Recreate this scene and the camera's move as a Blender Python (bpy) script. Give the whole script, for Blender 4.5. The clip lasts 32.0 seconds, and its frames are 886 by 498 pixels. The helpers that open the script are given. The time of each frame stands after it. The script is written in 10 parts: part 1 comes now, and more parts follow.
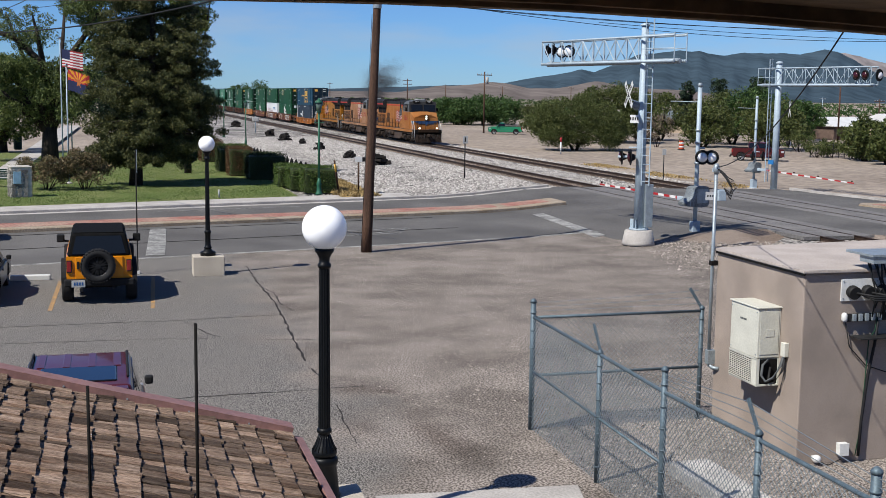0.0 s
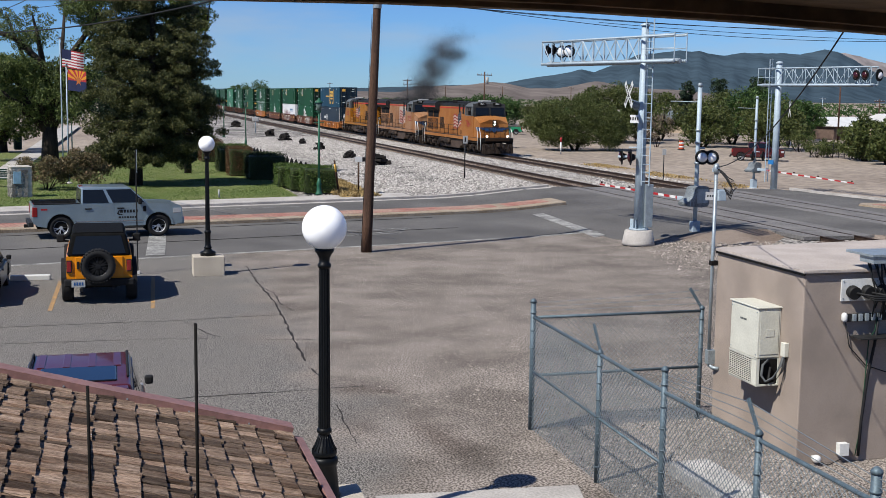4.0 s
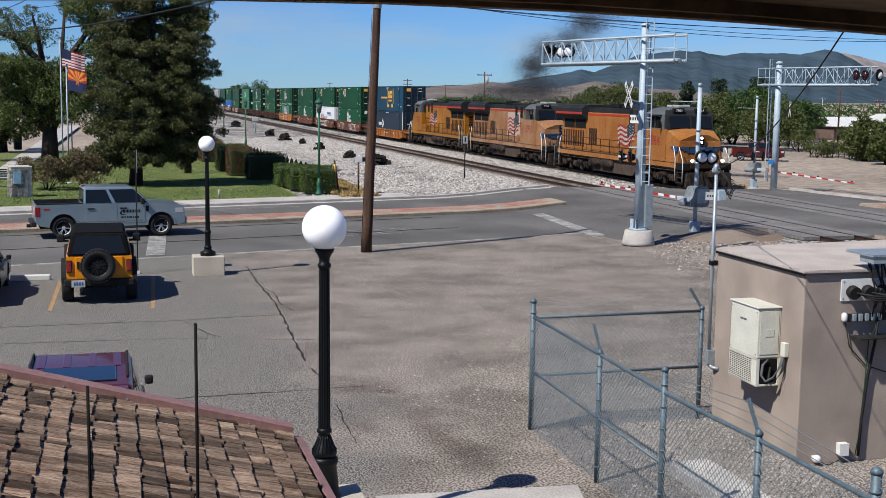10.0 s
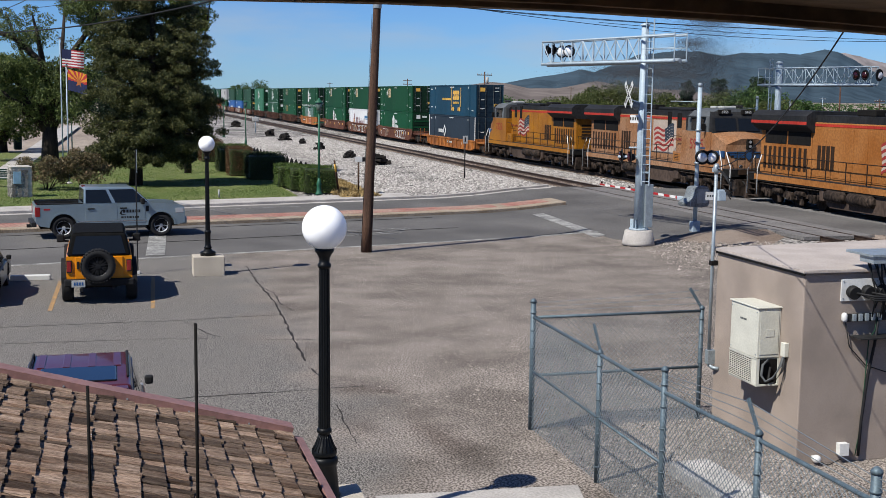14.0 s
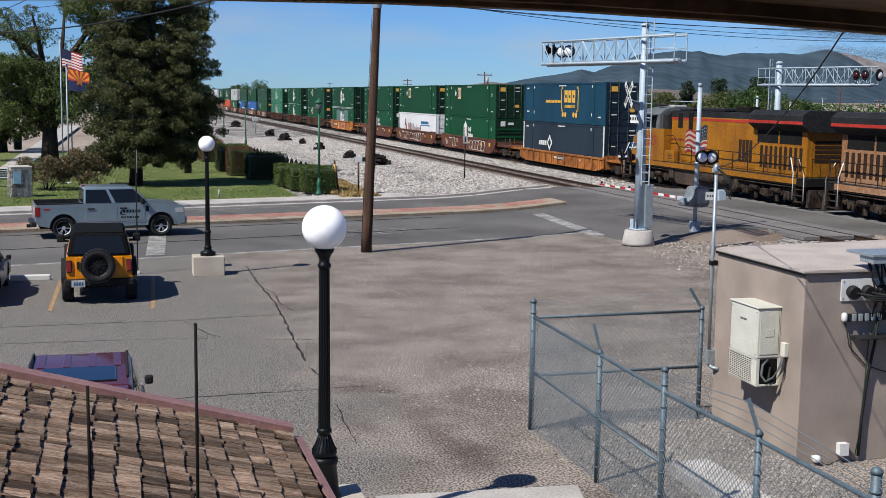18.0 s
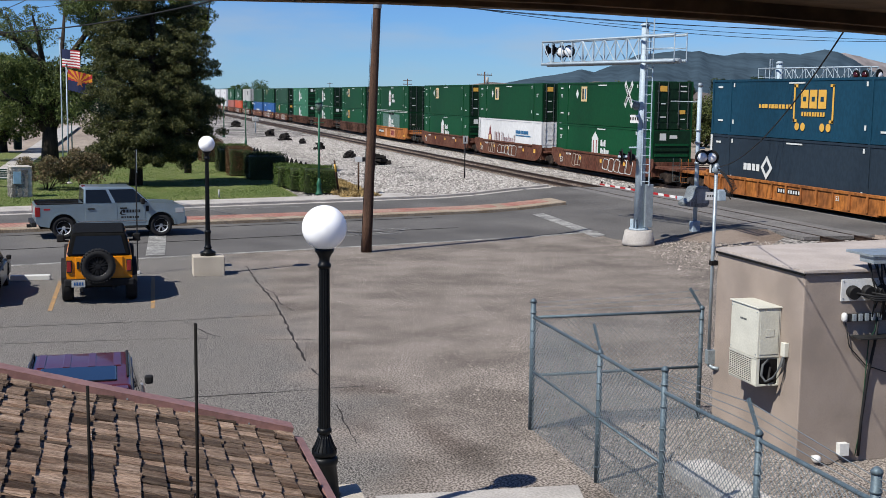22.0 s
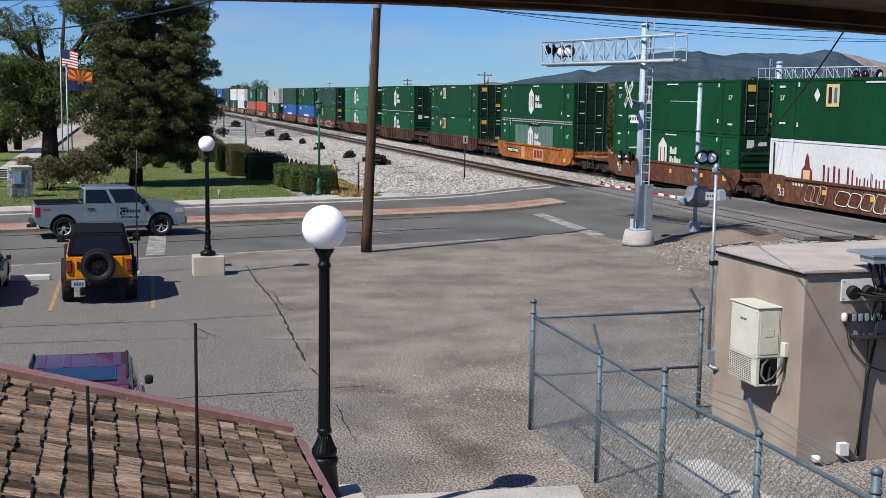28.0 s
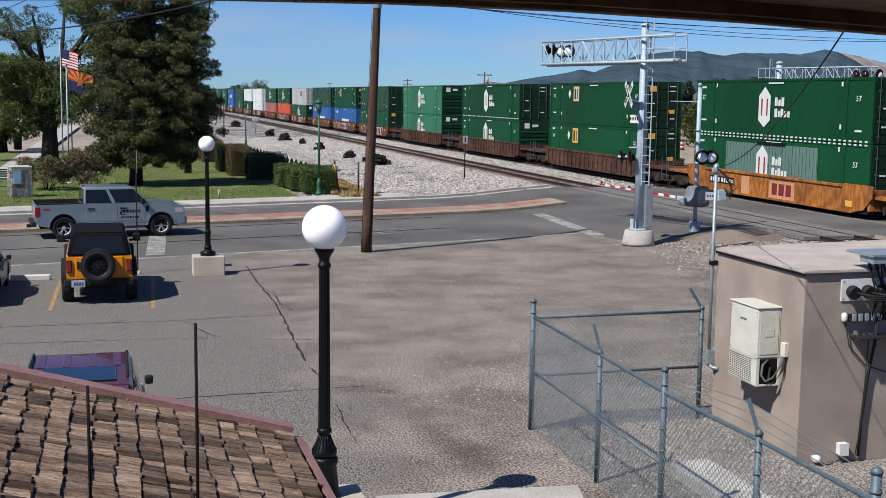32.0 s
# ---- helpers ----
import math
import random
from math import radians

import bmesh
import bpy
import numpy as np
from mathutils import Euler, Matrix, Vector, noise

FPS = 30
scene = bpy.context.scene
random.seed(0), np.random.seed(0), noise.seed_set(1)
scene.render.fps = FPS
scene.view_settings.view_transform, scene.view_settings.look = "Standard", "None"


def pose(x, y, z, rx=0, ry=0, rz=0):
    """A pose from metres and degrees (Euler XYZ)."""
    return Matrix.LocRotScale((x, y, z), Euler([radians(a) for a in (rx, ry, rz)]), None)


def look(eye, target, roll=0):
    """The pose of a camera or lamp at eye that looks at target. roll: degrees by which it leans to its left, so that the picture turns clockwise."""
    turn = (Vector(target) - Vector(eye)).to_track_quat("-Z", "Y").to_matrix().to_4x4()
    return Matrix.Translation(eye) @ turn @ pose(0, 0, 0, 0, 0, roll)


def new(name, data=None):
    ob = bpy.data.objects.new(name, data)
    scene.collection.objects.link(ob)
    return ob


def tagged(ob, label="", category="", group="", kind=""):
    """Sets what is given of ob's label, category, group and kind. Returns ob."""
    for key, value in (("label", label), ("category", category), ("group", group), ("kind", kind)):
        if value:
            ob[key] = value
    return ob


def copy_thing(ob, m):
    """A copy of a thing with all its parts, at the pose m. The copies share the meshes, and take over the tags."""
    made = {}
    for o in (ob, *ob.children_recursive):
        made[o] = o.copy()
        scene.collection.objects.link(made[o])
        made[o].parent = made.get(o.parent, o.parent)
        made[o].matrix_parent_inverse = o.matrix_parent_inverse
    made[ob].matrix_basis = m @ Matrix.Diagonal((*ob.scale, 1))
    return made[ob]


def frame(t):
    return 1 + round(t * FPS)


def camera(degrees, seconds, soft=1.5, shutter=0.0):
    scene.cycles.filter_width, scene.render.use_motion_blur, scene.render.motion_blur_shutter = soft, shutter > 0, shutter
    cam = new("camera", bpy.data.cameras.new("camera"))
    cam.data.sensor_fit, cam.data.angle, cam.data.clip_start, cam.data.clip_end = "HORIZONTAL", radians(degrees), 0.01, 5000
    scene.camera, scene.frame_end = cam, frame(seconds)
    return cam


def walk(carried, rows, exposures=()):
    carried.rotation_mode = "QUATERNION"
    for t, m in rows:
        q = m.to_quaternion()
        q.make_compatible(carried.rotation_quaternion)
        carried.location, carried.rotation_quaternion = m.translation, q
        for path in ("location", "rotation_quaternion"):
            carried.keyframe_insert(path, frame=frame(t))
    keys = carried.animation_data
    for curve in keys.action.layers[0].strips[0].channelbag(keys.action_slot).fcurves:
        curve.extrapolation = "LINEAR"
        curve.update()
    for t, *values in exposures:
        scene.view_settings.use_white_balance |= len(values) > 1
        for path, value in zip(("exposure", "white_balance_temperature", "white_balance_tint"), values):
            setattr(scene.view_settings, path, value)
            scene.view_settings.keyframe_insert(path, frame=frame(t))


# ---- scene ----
EYE = Vector((0.0, 0.0, 5.118))
cam = camera(40.69, 32.0, soft=0.6)
_pose = look(EYE, EYE + Vector((-0.95570, 0.26541, -0.12724)), 0.733)
walk(cam, [(0.0, _pose), (32.0, _pose)], exposures=[(0.0, 0.47), (32.0, 0.47)])

# ---------------------------------------------------------------- light
SUN_WAY = Vector((-0.38, 0.78, -1.0)).normalized()
sun_data = bpy.data.lights.new("sun", "SUN")
sun_data.energy, sun_data.angle, sun_data.color = 5.0, radians(0.53), (1.0, 0.968, 0.895)
sun = new("sun", sun_data)
sun.rotation_mode = "QUATERNION"
sun.rotation_quaternion = SUN_WAY.to_track_quat("-Z", "Y")

world = bpy.data.worlds.new("sky")
scene.world = world
world.use_nodes = True
wt = world.node_tree
wt.nodes.clear()
w_out = wt.nodes.new("ShaderNodeOutputWorld")
w_bg = wt.nodes.new("ShaderNodeBackground")
w_sky = wt.nodes.new("ShaderNodeTexSky")
w_sky.sky_type, w_sky.sun_disc = "NISHITA", False
w_sky.sun_elevation = math.asin(-SUN_WAY.z)
w_sky.sun_rotation = math.atan2(-SUN_WAY.x, -SUN_WAY.y)
w_sky.altitude, w_sky.air_density, w_sky.dust_density, w_sky.ozone_density = 1000, 1.0, 0.1, 3.0
w_co = wt.nodes.new("ShaderNodeTexCoord")
w_map = wt.nodes.new("ShaderNodeMapping")
w_map.inputs["Scale"].default_value = (3.0, 3.0, 14.0)
w_noise = wt.nodes.new("ShaderNodeTexNoise")
w_noise.inputs["Scale"].default_value, w_noise.inputs["Detail"].default_value = 1.3, 7
w_noise.inputs["Roughness"].default_value = 0.55
w_ramp = wt.nodes.new("ShaderNodeValToRGB")
w_ramp.color_ramp.elements[0].position, w_ramp.color_ramp.elements[1].position = 0.50, 0.80
w_ramp.color_ramp.elements[1].color = (0.75, 0.75, 0.75, 1)
w_mix = wt.nodes.new("ShaderNodeMixRGB")
w_mix.inputs[2].default_value = (5.6, 6.6, 7.8, 1)
wt.links.new(w_co.outputs["Generated"], w_map.inputs[0])
wt.links.new(w_map.outputs[0], w_noise.inputs["Vector"])
wt.links.new(w_noise.outputs[0], w_ramp.inputs[0])
wt.links.new(w_ramp.outputs[0], w_mix.inputs[0])
w_tint = wt.nodes.new("ShaderNodeMixRGB")
w_tint.blend_type = "MULTIPLY"
w_tint.inputs[0].default_value, w_tint.inputs[2].default_value = 1.0, (0.52, 0.85, 1.42, 1)
wt.links.new(w_sky.outputs[0], w_tint.inputs[1])
wt.links.new(w_tint.outputs[0], w_mix.inputs[1])
wt.links.new(w_mix.outputs[0], w_bg.inputs[0])
w_bg.inputs[1].default_value = 0.055
wt.links.new(w_bg.outputs[0], w_out.inputs[0])


# ---------------------------------------------------------------- small builders
def part(name, bm, material, parent=None, label=""):
    """One mesh object from a bmesh (or a finished mesh), under parent."""
    if isinstance(bm, bmesh.types.BMesh):
        me = bpy.data.meshes.new(name)
        bm.to_mesh(me)
        bm.free()
        me.materials.append(material)
    else:
        me = bm
    ob = new(name, me)
    if parent is not None:
        ob.parent = parent
    if label:
        tagged(ob, label)
    return ob


def again(name, ob, m, parent=None):
    """Another object on the mesh of ob."""
    o = new(name, ob.data)
    o.parent = parent
    o.matrix_basis = m
    return o


def thing(name, label, category, m=None, group="", kind=""):
    ob = new(name)
    ob.empty_display_size = 0.2
    if m is not None:
        ob.matrix_basis = m
    return tagged(ob, label, category, group, kind)


def box(bm, x0, x1, y0, y1, z0, z1, bevel=0.0):
    v = [bm.verts.new(c) for c in ((x0, y0, z0), (x1, y0, z0), (x1, y1, z0), (x0, y1, z0),
                                   (x0, y0, z1), (x1, y0, z1), (x1, y1, z1), (x0, y1, z1))]
    fs = [bm.faces.new([v[i] for i in q]) for q in ((3, 2, 1, 0), (4, 5, 6, 7), (0, 1, 5, 4), (1, 2, 6, 5), (2, 3, 7, 6), (3, 0, 4, 7))]
    if bevel > 0:
        es = list({e for f in fs for e in f.edges})
        bmesh.ops.bevel(bm, geom=es, offset=bevel, segments=2, affect="EDGES", profile=0.5)
    return bm


def newbox(x0, x1, y0, y1, z0, z1, bevel=0.0):
    return box(bmesh.new(), x0, x1, y0, y1, z0, z1, bevel)


def rod(bm, a, b, r, seg=8, r2=None, caps=True):
    """A round bar from a to b, its radius r at a and r2 at b."""
    a, b = Vector(a), Vector(b)
    r2 = r if r2 is None else r2
    q = (b - a).to_track_quat("Z", "Y")
    ring = []
    for p, rr in ((a, r), (b, r2)):
        ring.append([bm.verts.new(p + q @ Vector((rr * math.cos(2 * math.pi * i / seg), rr * math.sin(2 * math.pi * i / seg), 0))) for i in range(seg)])
    for i in range(seg):
        f = bm.faces.new((ring[0][i], ring[0][(i + 1) % seg], ring[1][(i + 1) % seg], ring[1][i]))
        f.smooth = seg > 6
    if caps:
        bm.faces.new(ring[0][::-1])
        bm.faces.new(ring[1])
    return bm


def sweep(bm, pts, radii, seg=6):
    """One continuous round bar along the points, with a radius at each."""
    pts = [Vector(p) for p in pts]
    rings = []
    for i, p in enumerate(pts):
        d = (pts[min(i + 1, len(pts) - 1)] - pts[max(i - 1, 0)]).normalized()
        side = d.cross(Vector((0.31, 0.17, 0.93)) if abs(d.z) < 0.9 else Vector((1, 0.1, 0))).normalized()
        up = side.cross(d)
        rings.append([bm.verts.new(p + (side * math.cos(2 * math.pi * k / seg) + up * math.sin(2 * math.pi * k / seg)) * radii[i]) for k in range(seg)])
    for a, b in zip(rings, rings[1:]):
        for k in range(seg):
            bm.faces.new((a[k], b[k], b[(k + 1) % seg], a[(k + 1) % seg])).smooth = seg > 4
    bm.faces.new(rings[0])
    bm.faces.new(rings[-1][::-1])
    return bm


def tube(bm, pts, r, seg=6):
    """A round bar along the points."""
    return sweep(bm, pts, [r] * len(pts), seg)


def lathe(bm, profile, centre=(0, 0, 0), seg=20):
    """A turned shape about the vertical from (radius, height) pairs."""
    c = Vector(centre)
    rings = [[bm.verts.new(c + Vector((r * math.cos(2 * math.pi * i / seg), r * math.sin(2 * math.pi * i / seg), z))) for i in range(seg)]
             for r, z in profile]
    for a, b in zip(rings, rings[1:]):
        for i in range(seg):
            bm.faces.new((a[i], a[(i + 1) % seg], b[(i + 1) % seg], b[i])).smooth = True
    bm.faces.new(rings[0][::-1])
    bm.faces.new(rings[-1])
    return bm


def prism(bm, outline, y0, y1):
    """A solid from an outline in x and z, between y0 and y1."""
    a = [bm.verts.new((x, y0, z)) for x, z in outline]
    b = [bm.verts.new((x, y1, z)) for x, z in outline]
    n = len(outline)
    bm.faces.new(a)
    bm.faces.new(b[::-1])
    for i in range(n):
        bm.faces.new((a[(i + 1) % n], a[i], b[i], b[(i + 1) % n]))
    bmesh.ops.recalc_face_normals(bm, faces=bm.faces[:])
    return bm


def slab(bm, outline, z0, z1):
    """A solid from an outline in x and y, between z0 and z1."""
    a = [bm.verts.new((x, y, z0)) for x, y in outline]
    b = [bm.verts.new((x, y, z1)) for x, y in outline]
    n = len(outline)
    bm.faces.new(a[::-1])
    bm.faces.new(b)
    for i in range(n):
        bm.faces.new((a[i], a[(i + 1) % n], b[(i + 1) % n], b[i]))
    bmesh.ops.recalc_face_normals(bm, faces=bm.faces[:])
    return bm


def disc(bm, c, axis, r, depth, seg=16):
    c, axis = Vector(c), Vector(axis).normalized()
    return rod(bm, c - axis * depth / 2, c + axis * depth / 2, r, seg)


def ball(bm, c, r, squash=1.0, u=16, v=10):
    m = Matrix.Translation(c) @ Matrix.Diagonal((r, r, r * squash, 1))
    got = bmesh.ops.create_uvsphere(bm, u_segments=u, v_segments=v, radius=1, matrix=m)
    for f in {f for q in got["verts"] for f in q.link_faces}:
        f.smooth = True
    return bm


def solid_mesh(name, verts, faces, material, smooth=False):
    me = bpy.data.meshes.new(name)
    me.from_pydata([tuple(v) for v in verts], [], faces)
    me.materials.append(material)
    if smooth:
        me.polygons.foreach_set("use_smooth", [True] * len(me.polygons))
    me.update()
    return me


def lettering(name, text, size, material, parent, m, label=""):
    """Raised letters as a mesh; m lays their plane."""
    cu = bpy.data.curves.new(name, "FONT")
    cu.body, cu.size, cu.extrude, cu.align_x, cu.align_y = text, size, 0.004, "CENTER", "CENTER"
    tmp = new(name + "_curve", cu)
    me = bpy.data.meshes.new_from_object(tmp.evaluated_get(bpy.context.evaluated_depsgraph_get()))
    bpy.data.objects.remove(tmp)
    bpy.data.curves.remove(cu)
    me.materials.clear()
    me.materials.append(material)
    ob = new(name, me)
    ob.parent = parent
    ob.matrix_basis = m
    if label:
        tagged(ob, label)
    return ob


def smooth01(a, b, x):
    t = min(1.0, max(0.0, (x - a) / (b - a)))
    return t * t * (3 - 2 * t)


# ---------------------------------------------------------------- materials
TONE = 0.72          # scales all base colours down against the raised exposure, for deeper shade


def toned(color):
    return tuple(c * TONE for c in color)


def mat(name, color, rough=0.7, metal=0.0, vary=0.15, scale=3.0, fine=40.0, bump=0.1, other=None, spread=0.5, streak=(1, 1, 1),
        coat=0.0, per_object=0.0, spec=0.3, emit=0.0, transmission=0.0, alpha=1.0, crisp=0.12):
    """Base colour with blotches (scale) and grain (fine) in object space, and a matching relief."""
    if not emit:
        color, other = toned(color), toned(other) if other else None
    m = bpy.data.materials.new(name)
    m.use_nodes = True
    nt = m.node_tree
    b = nt.nodes["Principled BSDF"]
    b.inputs["Roughness"].default_value, b.inputs["Metallic"].default_value = rough, metal
    b.inputs["Specular IOR Level"].default_value = spec
    b.inputs["Coat Weight"].default_value = coat
    b.inputs["Transmission Weight"].default_value = transmission
    b.inputs["Alpha"].default_value = alpha
    if emit:
        b.inputs["Emission Color"].default_value, b.inputs["Emission Strength"].default_value = (*color, 1), emit
    if vary <= 0 and other is None and per_object <= 0:
        b.inputs["Base Color"].default_value = (*color, 1)
        return m
    co = nt.nodes.new("ShaderNodeTexCoord")
    mp = nt.nodes.new("ShaderNodeMapping")
    mp.inputs["Scale"].default_value = streak
    nt.links.new(co.outputs["Object"], mp.inputs[0])
    n1, n2 = nt.nodes.new("ShaderNodeTexNoise"), nt.nodes.new("ShaderNodeTexNoise")
    n1.inputs["Scale"].default_value, n1.inputs["Detail"].default_value = scale, 5
    n2.inputs["Scale"].default_value, n2.inputs["Detail"].default_value = fine, 3
    for n in (n1, n2):
        nt.links.new(mp.outputs[0], n.inputs["Vector"])
    r1 = nt.nodes.new("ShaderNodeValToRGB")
    dark = tuple(c * (1 - vary) for c in color)
    o = other or tuple(min(1, c * (1 + vary)) for c in color)
    r1.color_ramp.elements[0].position, r1.color_ramp.elements[1].position = 0.5 - 0.3 * spread, 0.5 + 0.3 * spread
    r1.color_ramp.elements[0].color, r1.color_ramp.elements[1].color = (*dark, 1) if other is None else (*color, 1), (*o, 1)
    nt.links.new(n1.outputs[0], r1.inputs[0])
    mul = nt.nodes.new("ShaderNodeMixRGB")
    mul.blend_type = "MULTIPLY"
    mul.inputs[0].default_value = 1.0
    r2 = nt.nodes.new("ShaderNodeValToRGB")
    lo = max(0.0, 1 - 1.6 * max(vary, 0.05))
    r2.color_ramp.elements[0].position, r2.color_ramp.elements[1].position = 0.5 - crisp, 0.5 + crisp
    r2.color_ramp.elements[0].color, r2.color_ramp.elements[1].color = (lo, lo, lo, 1), (1, 1, 1, 1)
    nt.links.new(n2.outputs[0], r2.inputs[0])
    nt.links.new(r1.outputs[0], mul.inputs[1])
    nt.links.new(r2.outputs[0], mul.inputs[2])
    last = mul.outputs[0]
    if per_object > 0:
        oi = nt.nodes.new("ShaderNodeObjectInfo")
        mr = nt.nodes.new("ShaderNodeMapRange")
        mr.inputs[3].default_value, mr.inputs[4].default_value = 1 - per_object, 1 + per_object
        nt.links.new(oi.outputs["Random"], mr.inputs[0])
        hs = nt.nodes.new("ShaderNodeHueSaturation")
        nt.links.new(mr.outputs[0], hs.inputs["Value"])
        nt.links.new(last, hs.inputs["Color"])
        last = hs.outputs[0]
        sh = nt.nodes.new("ShaderNodeCombineXYZ")
        sc = nt.nodes.new("ShaderNodeMath")
        sc.operation = "MULTIPLY"
        sc.inputs[1].default_value = 37.0
        nt.links.new(oi.outputs["Random"], sc.inputs[0])
        nt.links.new(sc.outputs[0], sh.inputs[0])
        nt.links.new(sc.outputs[0], sh.inputs[2])
        nt.links.new(sh.outputs[0], mp.inputs["Location"])
    nt.links.new(last, b.inputs["Base Color"])
    if bump > 0:
        bp = nt.nodes.new("ShaderNodeBump")
        bp.inputs["Strength"].default_value, bp.inputs["Distance"].default_value = bump, 0.02
        nt.links.new(n2.outputs[0], bp.inputs["Height"])
        nt.links.new(bp.outputs[0], b.inputs["Normal"])
    return m


def leaf_mat(name, c1, c2, c3=None, soft=0.15):
    """Leaves: colour by clump and by leaf, a little light comes through."""
    c1, c2, c3 = toned(c1), toned(c2), toned(c3) if c3 else None
    m = bpy.data.materials.new(name)
    m.use_nodes = True
    nt = m.node_tree
    b = nt.nodes["Principled BSDF"]
    b.inputs["Roughness"].default_value, b.inputs["Specular IOR Level"].default_value = 0.6, 0.25
    g = nt.nodes.new("ShaderNodeNewGeometry")
    r = nt.nodes.new("ShaderNodeValToRGB")
    r.color_ramp.elements[0].color, r.color_ramp.elements[1].color = (*c1, 1), (*c2, 1)
    if c3:
        e = r.color_ramp.elements.new(0.93)
        e.color = (*c3, 1)
        r.color_ramp.elements[2].color, r.color_ramp.elements[1].position = (*c3, 1), 0.85
        r.color_ramp.elements[1].color = (*c2, 1)
    nt.links.new(g.outputs["Random Per Island"], r.inputs[0])
    nt.links.new(r.outputs[0], b.inputs["Base Color"])
    tr = nt.nodes.new("ShaderNodeBsdfTranslucent")
    nt.links.new(r.outputs[0], tr.inputs[0])
    mx = nt.nodes.new("ShaderNodeMixShader")
    mx.inputs[0].default_value = soft
    nt.links.new(b.outputs[0], mx.inputs[1])
    nt.links.new(tr.outputs[0], mx.inputs[2])
    nt.links.new(mx.outputs[0], nt.nodes["Material Output"].inputs[0])
    return m


M = {}
M["lot"] = mat("lot_asphalt", (0.295, 0.274, 0.252), 0.95, vary=0.52, scale=0.9, fine=34, crisp=0.06, bump=0.7, other=(0.318, 0.292, 0.266), spec=0.2)


def dirt_over(m, dirt, pale, y0, y1):
    """Lay brown dirt over the asphalt beyond a wandering line, with worn paler and darker drifts."""
    dirt, pale = toned(dirt), toned(pale)
    nt = m.node_tree
    b = nt.nodes["Principled BSDF"]
    was = b.inputs["Base Color"].links[0].from_socket
    co = nt.nodes.new("ShaderNodeTexCoord")
    sp = nt.nodes.new("ShaderNodeSeparateXYZ")
    nt.links.new(co.outputs["Object"], sp.inputs[0])
    n = nt.nodes.new("ShaderNodeTexNoise")
    n.inputs["Scale"].default_value, n.inputs["Detail"].default_value = 0.55, 6
    nt.links.new(co.outputs["Object"], n.inputs["Vector"])
    ad = nt.nodes.new("ShaderNodeMath")
    ad.operation = "MULTIPLY_ADD"
    ad.inputs[1].default_value = 5.0
    nt.links.new(n.outputs[0], ad.inputs[0])
    nt.links.new(sp.outputs[1], ad.inputs[2])
    mr = nt.nodes.new("ShaderNodeMapRange")
    mr.inputs[1].default_value, mr.inputs[2].default_value = y0 + 2.5, y1 + 2.5
    nt.links.new(ad.outputs[0], mr.inputs[0])
    st = nt.nodes.new("ShaderNodeMapping")
    st.inputs["Scale"].default_value = (0.55, 0.40, 1)
    nt.links.new(co.outputs["Object"], st.inputs[0])
    n2 = nt.nodes.new("ShaderNodeTexNoise")
    n2.inputs["Scale"].default_value, n2.inputs["Detail"].default_value = 1.0, 7
    n2.inputs["Roughness"].default_value = 0.62
    nt.links.new(st.outputs[0], n2.inputs["Vector"])
    r = nt.nodes.new("ShaderNodeValToRGB")
    r.color_ramp.elements[0].position, r.color_ramp.elements[1].position = 0.38, 0.60
    r.color_ramp.elements[0].color, r.color_ramp.elements[1].color = (*dirt, 1), (*pale, 1)
    nt.links.new(n2.outputs[0], r.inputs[0])
    gr = nt.nodes.new("ShaderNodeTexNoise")
    gr.inputs["Scale"].default_value, gr.inputs["Detail"].default_value = 27, 6
    nt.links.new(co.outputs["Object"], gr.inputs["Vector"])
    rr = nt.nodes.new("ShaderNodeValToRGB")
    rr.color_ramp.elements[0].position, rr.color_ramp.elements[1].position = 0.43, 0.57
    rr.color_ramp.elements[0].color = (0.24, 0.23, 0.22, 1)
    nt.links.new(gr.outputs[0], rr.inputs[0])
    mu = nt.nodes.new("ShaderNodeMixRGB")
    mu.blend_type = "MULTIPLY"
    mu.inputs[0].default_value = 1
    nt.links.new(r.outputs[0], mu.inputs[1])
    nt.links.new(rr.outputs[0], mu.inputs[2])
    mx = nt.nodes.new("ShaderNodeMixRGB")
    nt.links.new(mr.outputs[0], mx.inputs[0])
    nt.links.new(was, mx.inputs[1])
    nt.links.new(mu.outputs[0], mx.inputs[2])
    last = mx.outputs[0]
    # old oil and tyre stains: middle, half length, half width, turn and depth
    for x, y, rx, ry, turn, deep in STAINS:
        mp = nt.nodes.new("ShaderNodeMapping")
        mp.vector_type = "TEXTURE"
        mp.inputs["Location"].default_value, mp.inputs["Rotation"].default_value, mp.inputs["Scale"].default_value = (x, y, -0.41), (0, 0, radians(turn)), (rx, ry, 1)
        nt.links.new(co.outputs["Object"], mp.inputs[0])
        ln = nt.nodes.new("ShaderNodeVectorMath")
        ln.operation = "LENGTH"
        nt.links.new(mp.outputs[0], ln.inputs[0])
        wob = nt.nodes.new("ShaderNodeMath")
        wob.operation = "MULTIPLY_ADD"
        wob.inputs[1].default_value = 1.3
        nt.links.new(n2.outputs[0], wob.inputs[0])
        nt.links.new(ln.outputs["Value"], wob.inputs[2])
        fade = nt.nodes.new("ShaderNodeMapRange")
        fade.interpolation_type = "SMOOTHSTEP"
        fade.inputs[1].default_value, fade.inputs[2].default_value, fade.inputs[3].default_value, fade.inputs[4].default_value = 0.75, 1.75, deep, 0.0
        nt.links.new(wob.outputs[0], fade.inputs[0])
        dk = nt.nodes.new("ShaderNodeMixRGB")
        dk.blend_type = "MULTIPLY"
        dk.inputs[2].default_value = (0.42, 0.38, 0.36, 1)
        nt.links.new(fade.outputs[0], dk.inputs[0])
        nt.links.new(last, dk.inputs[1])
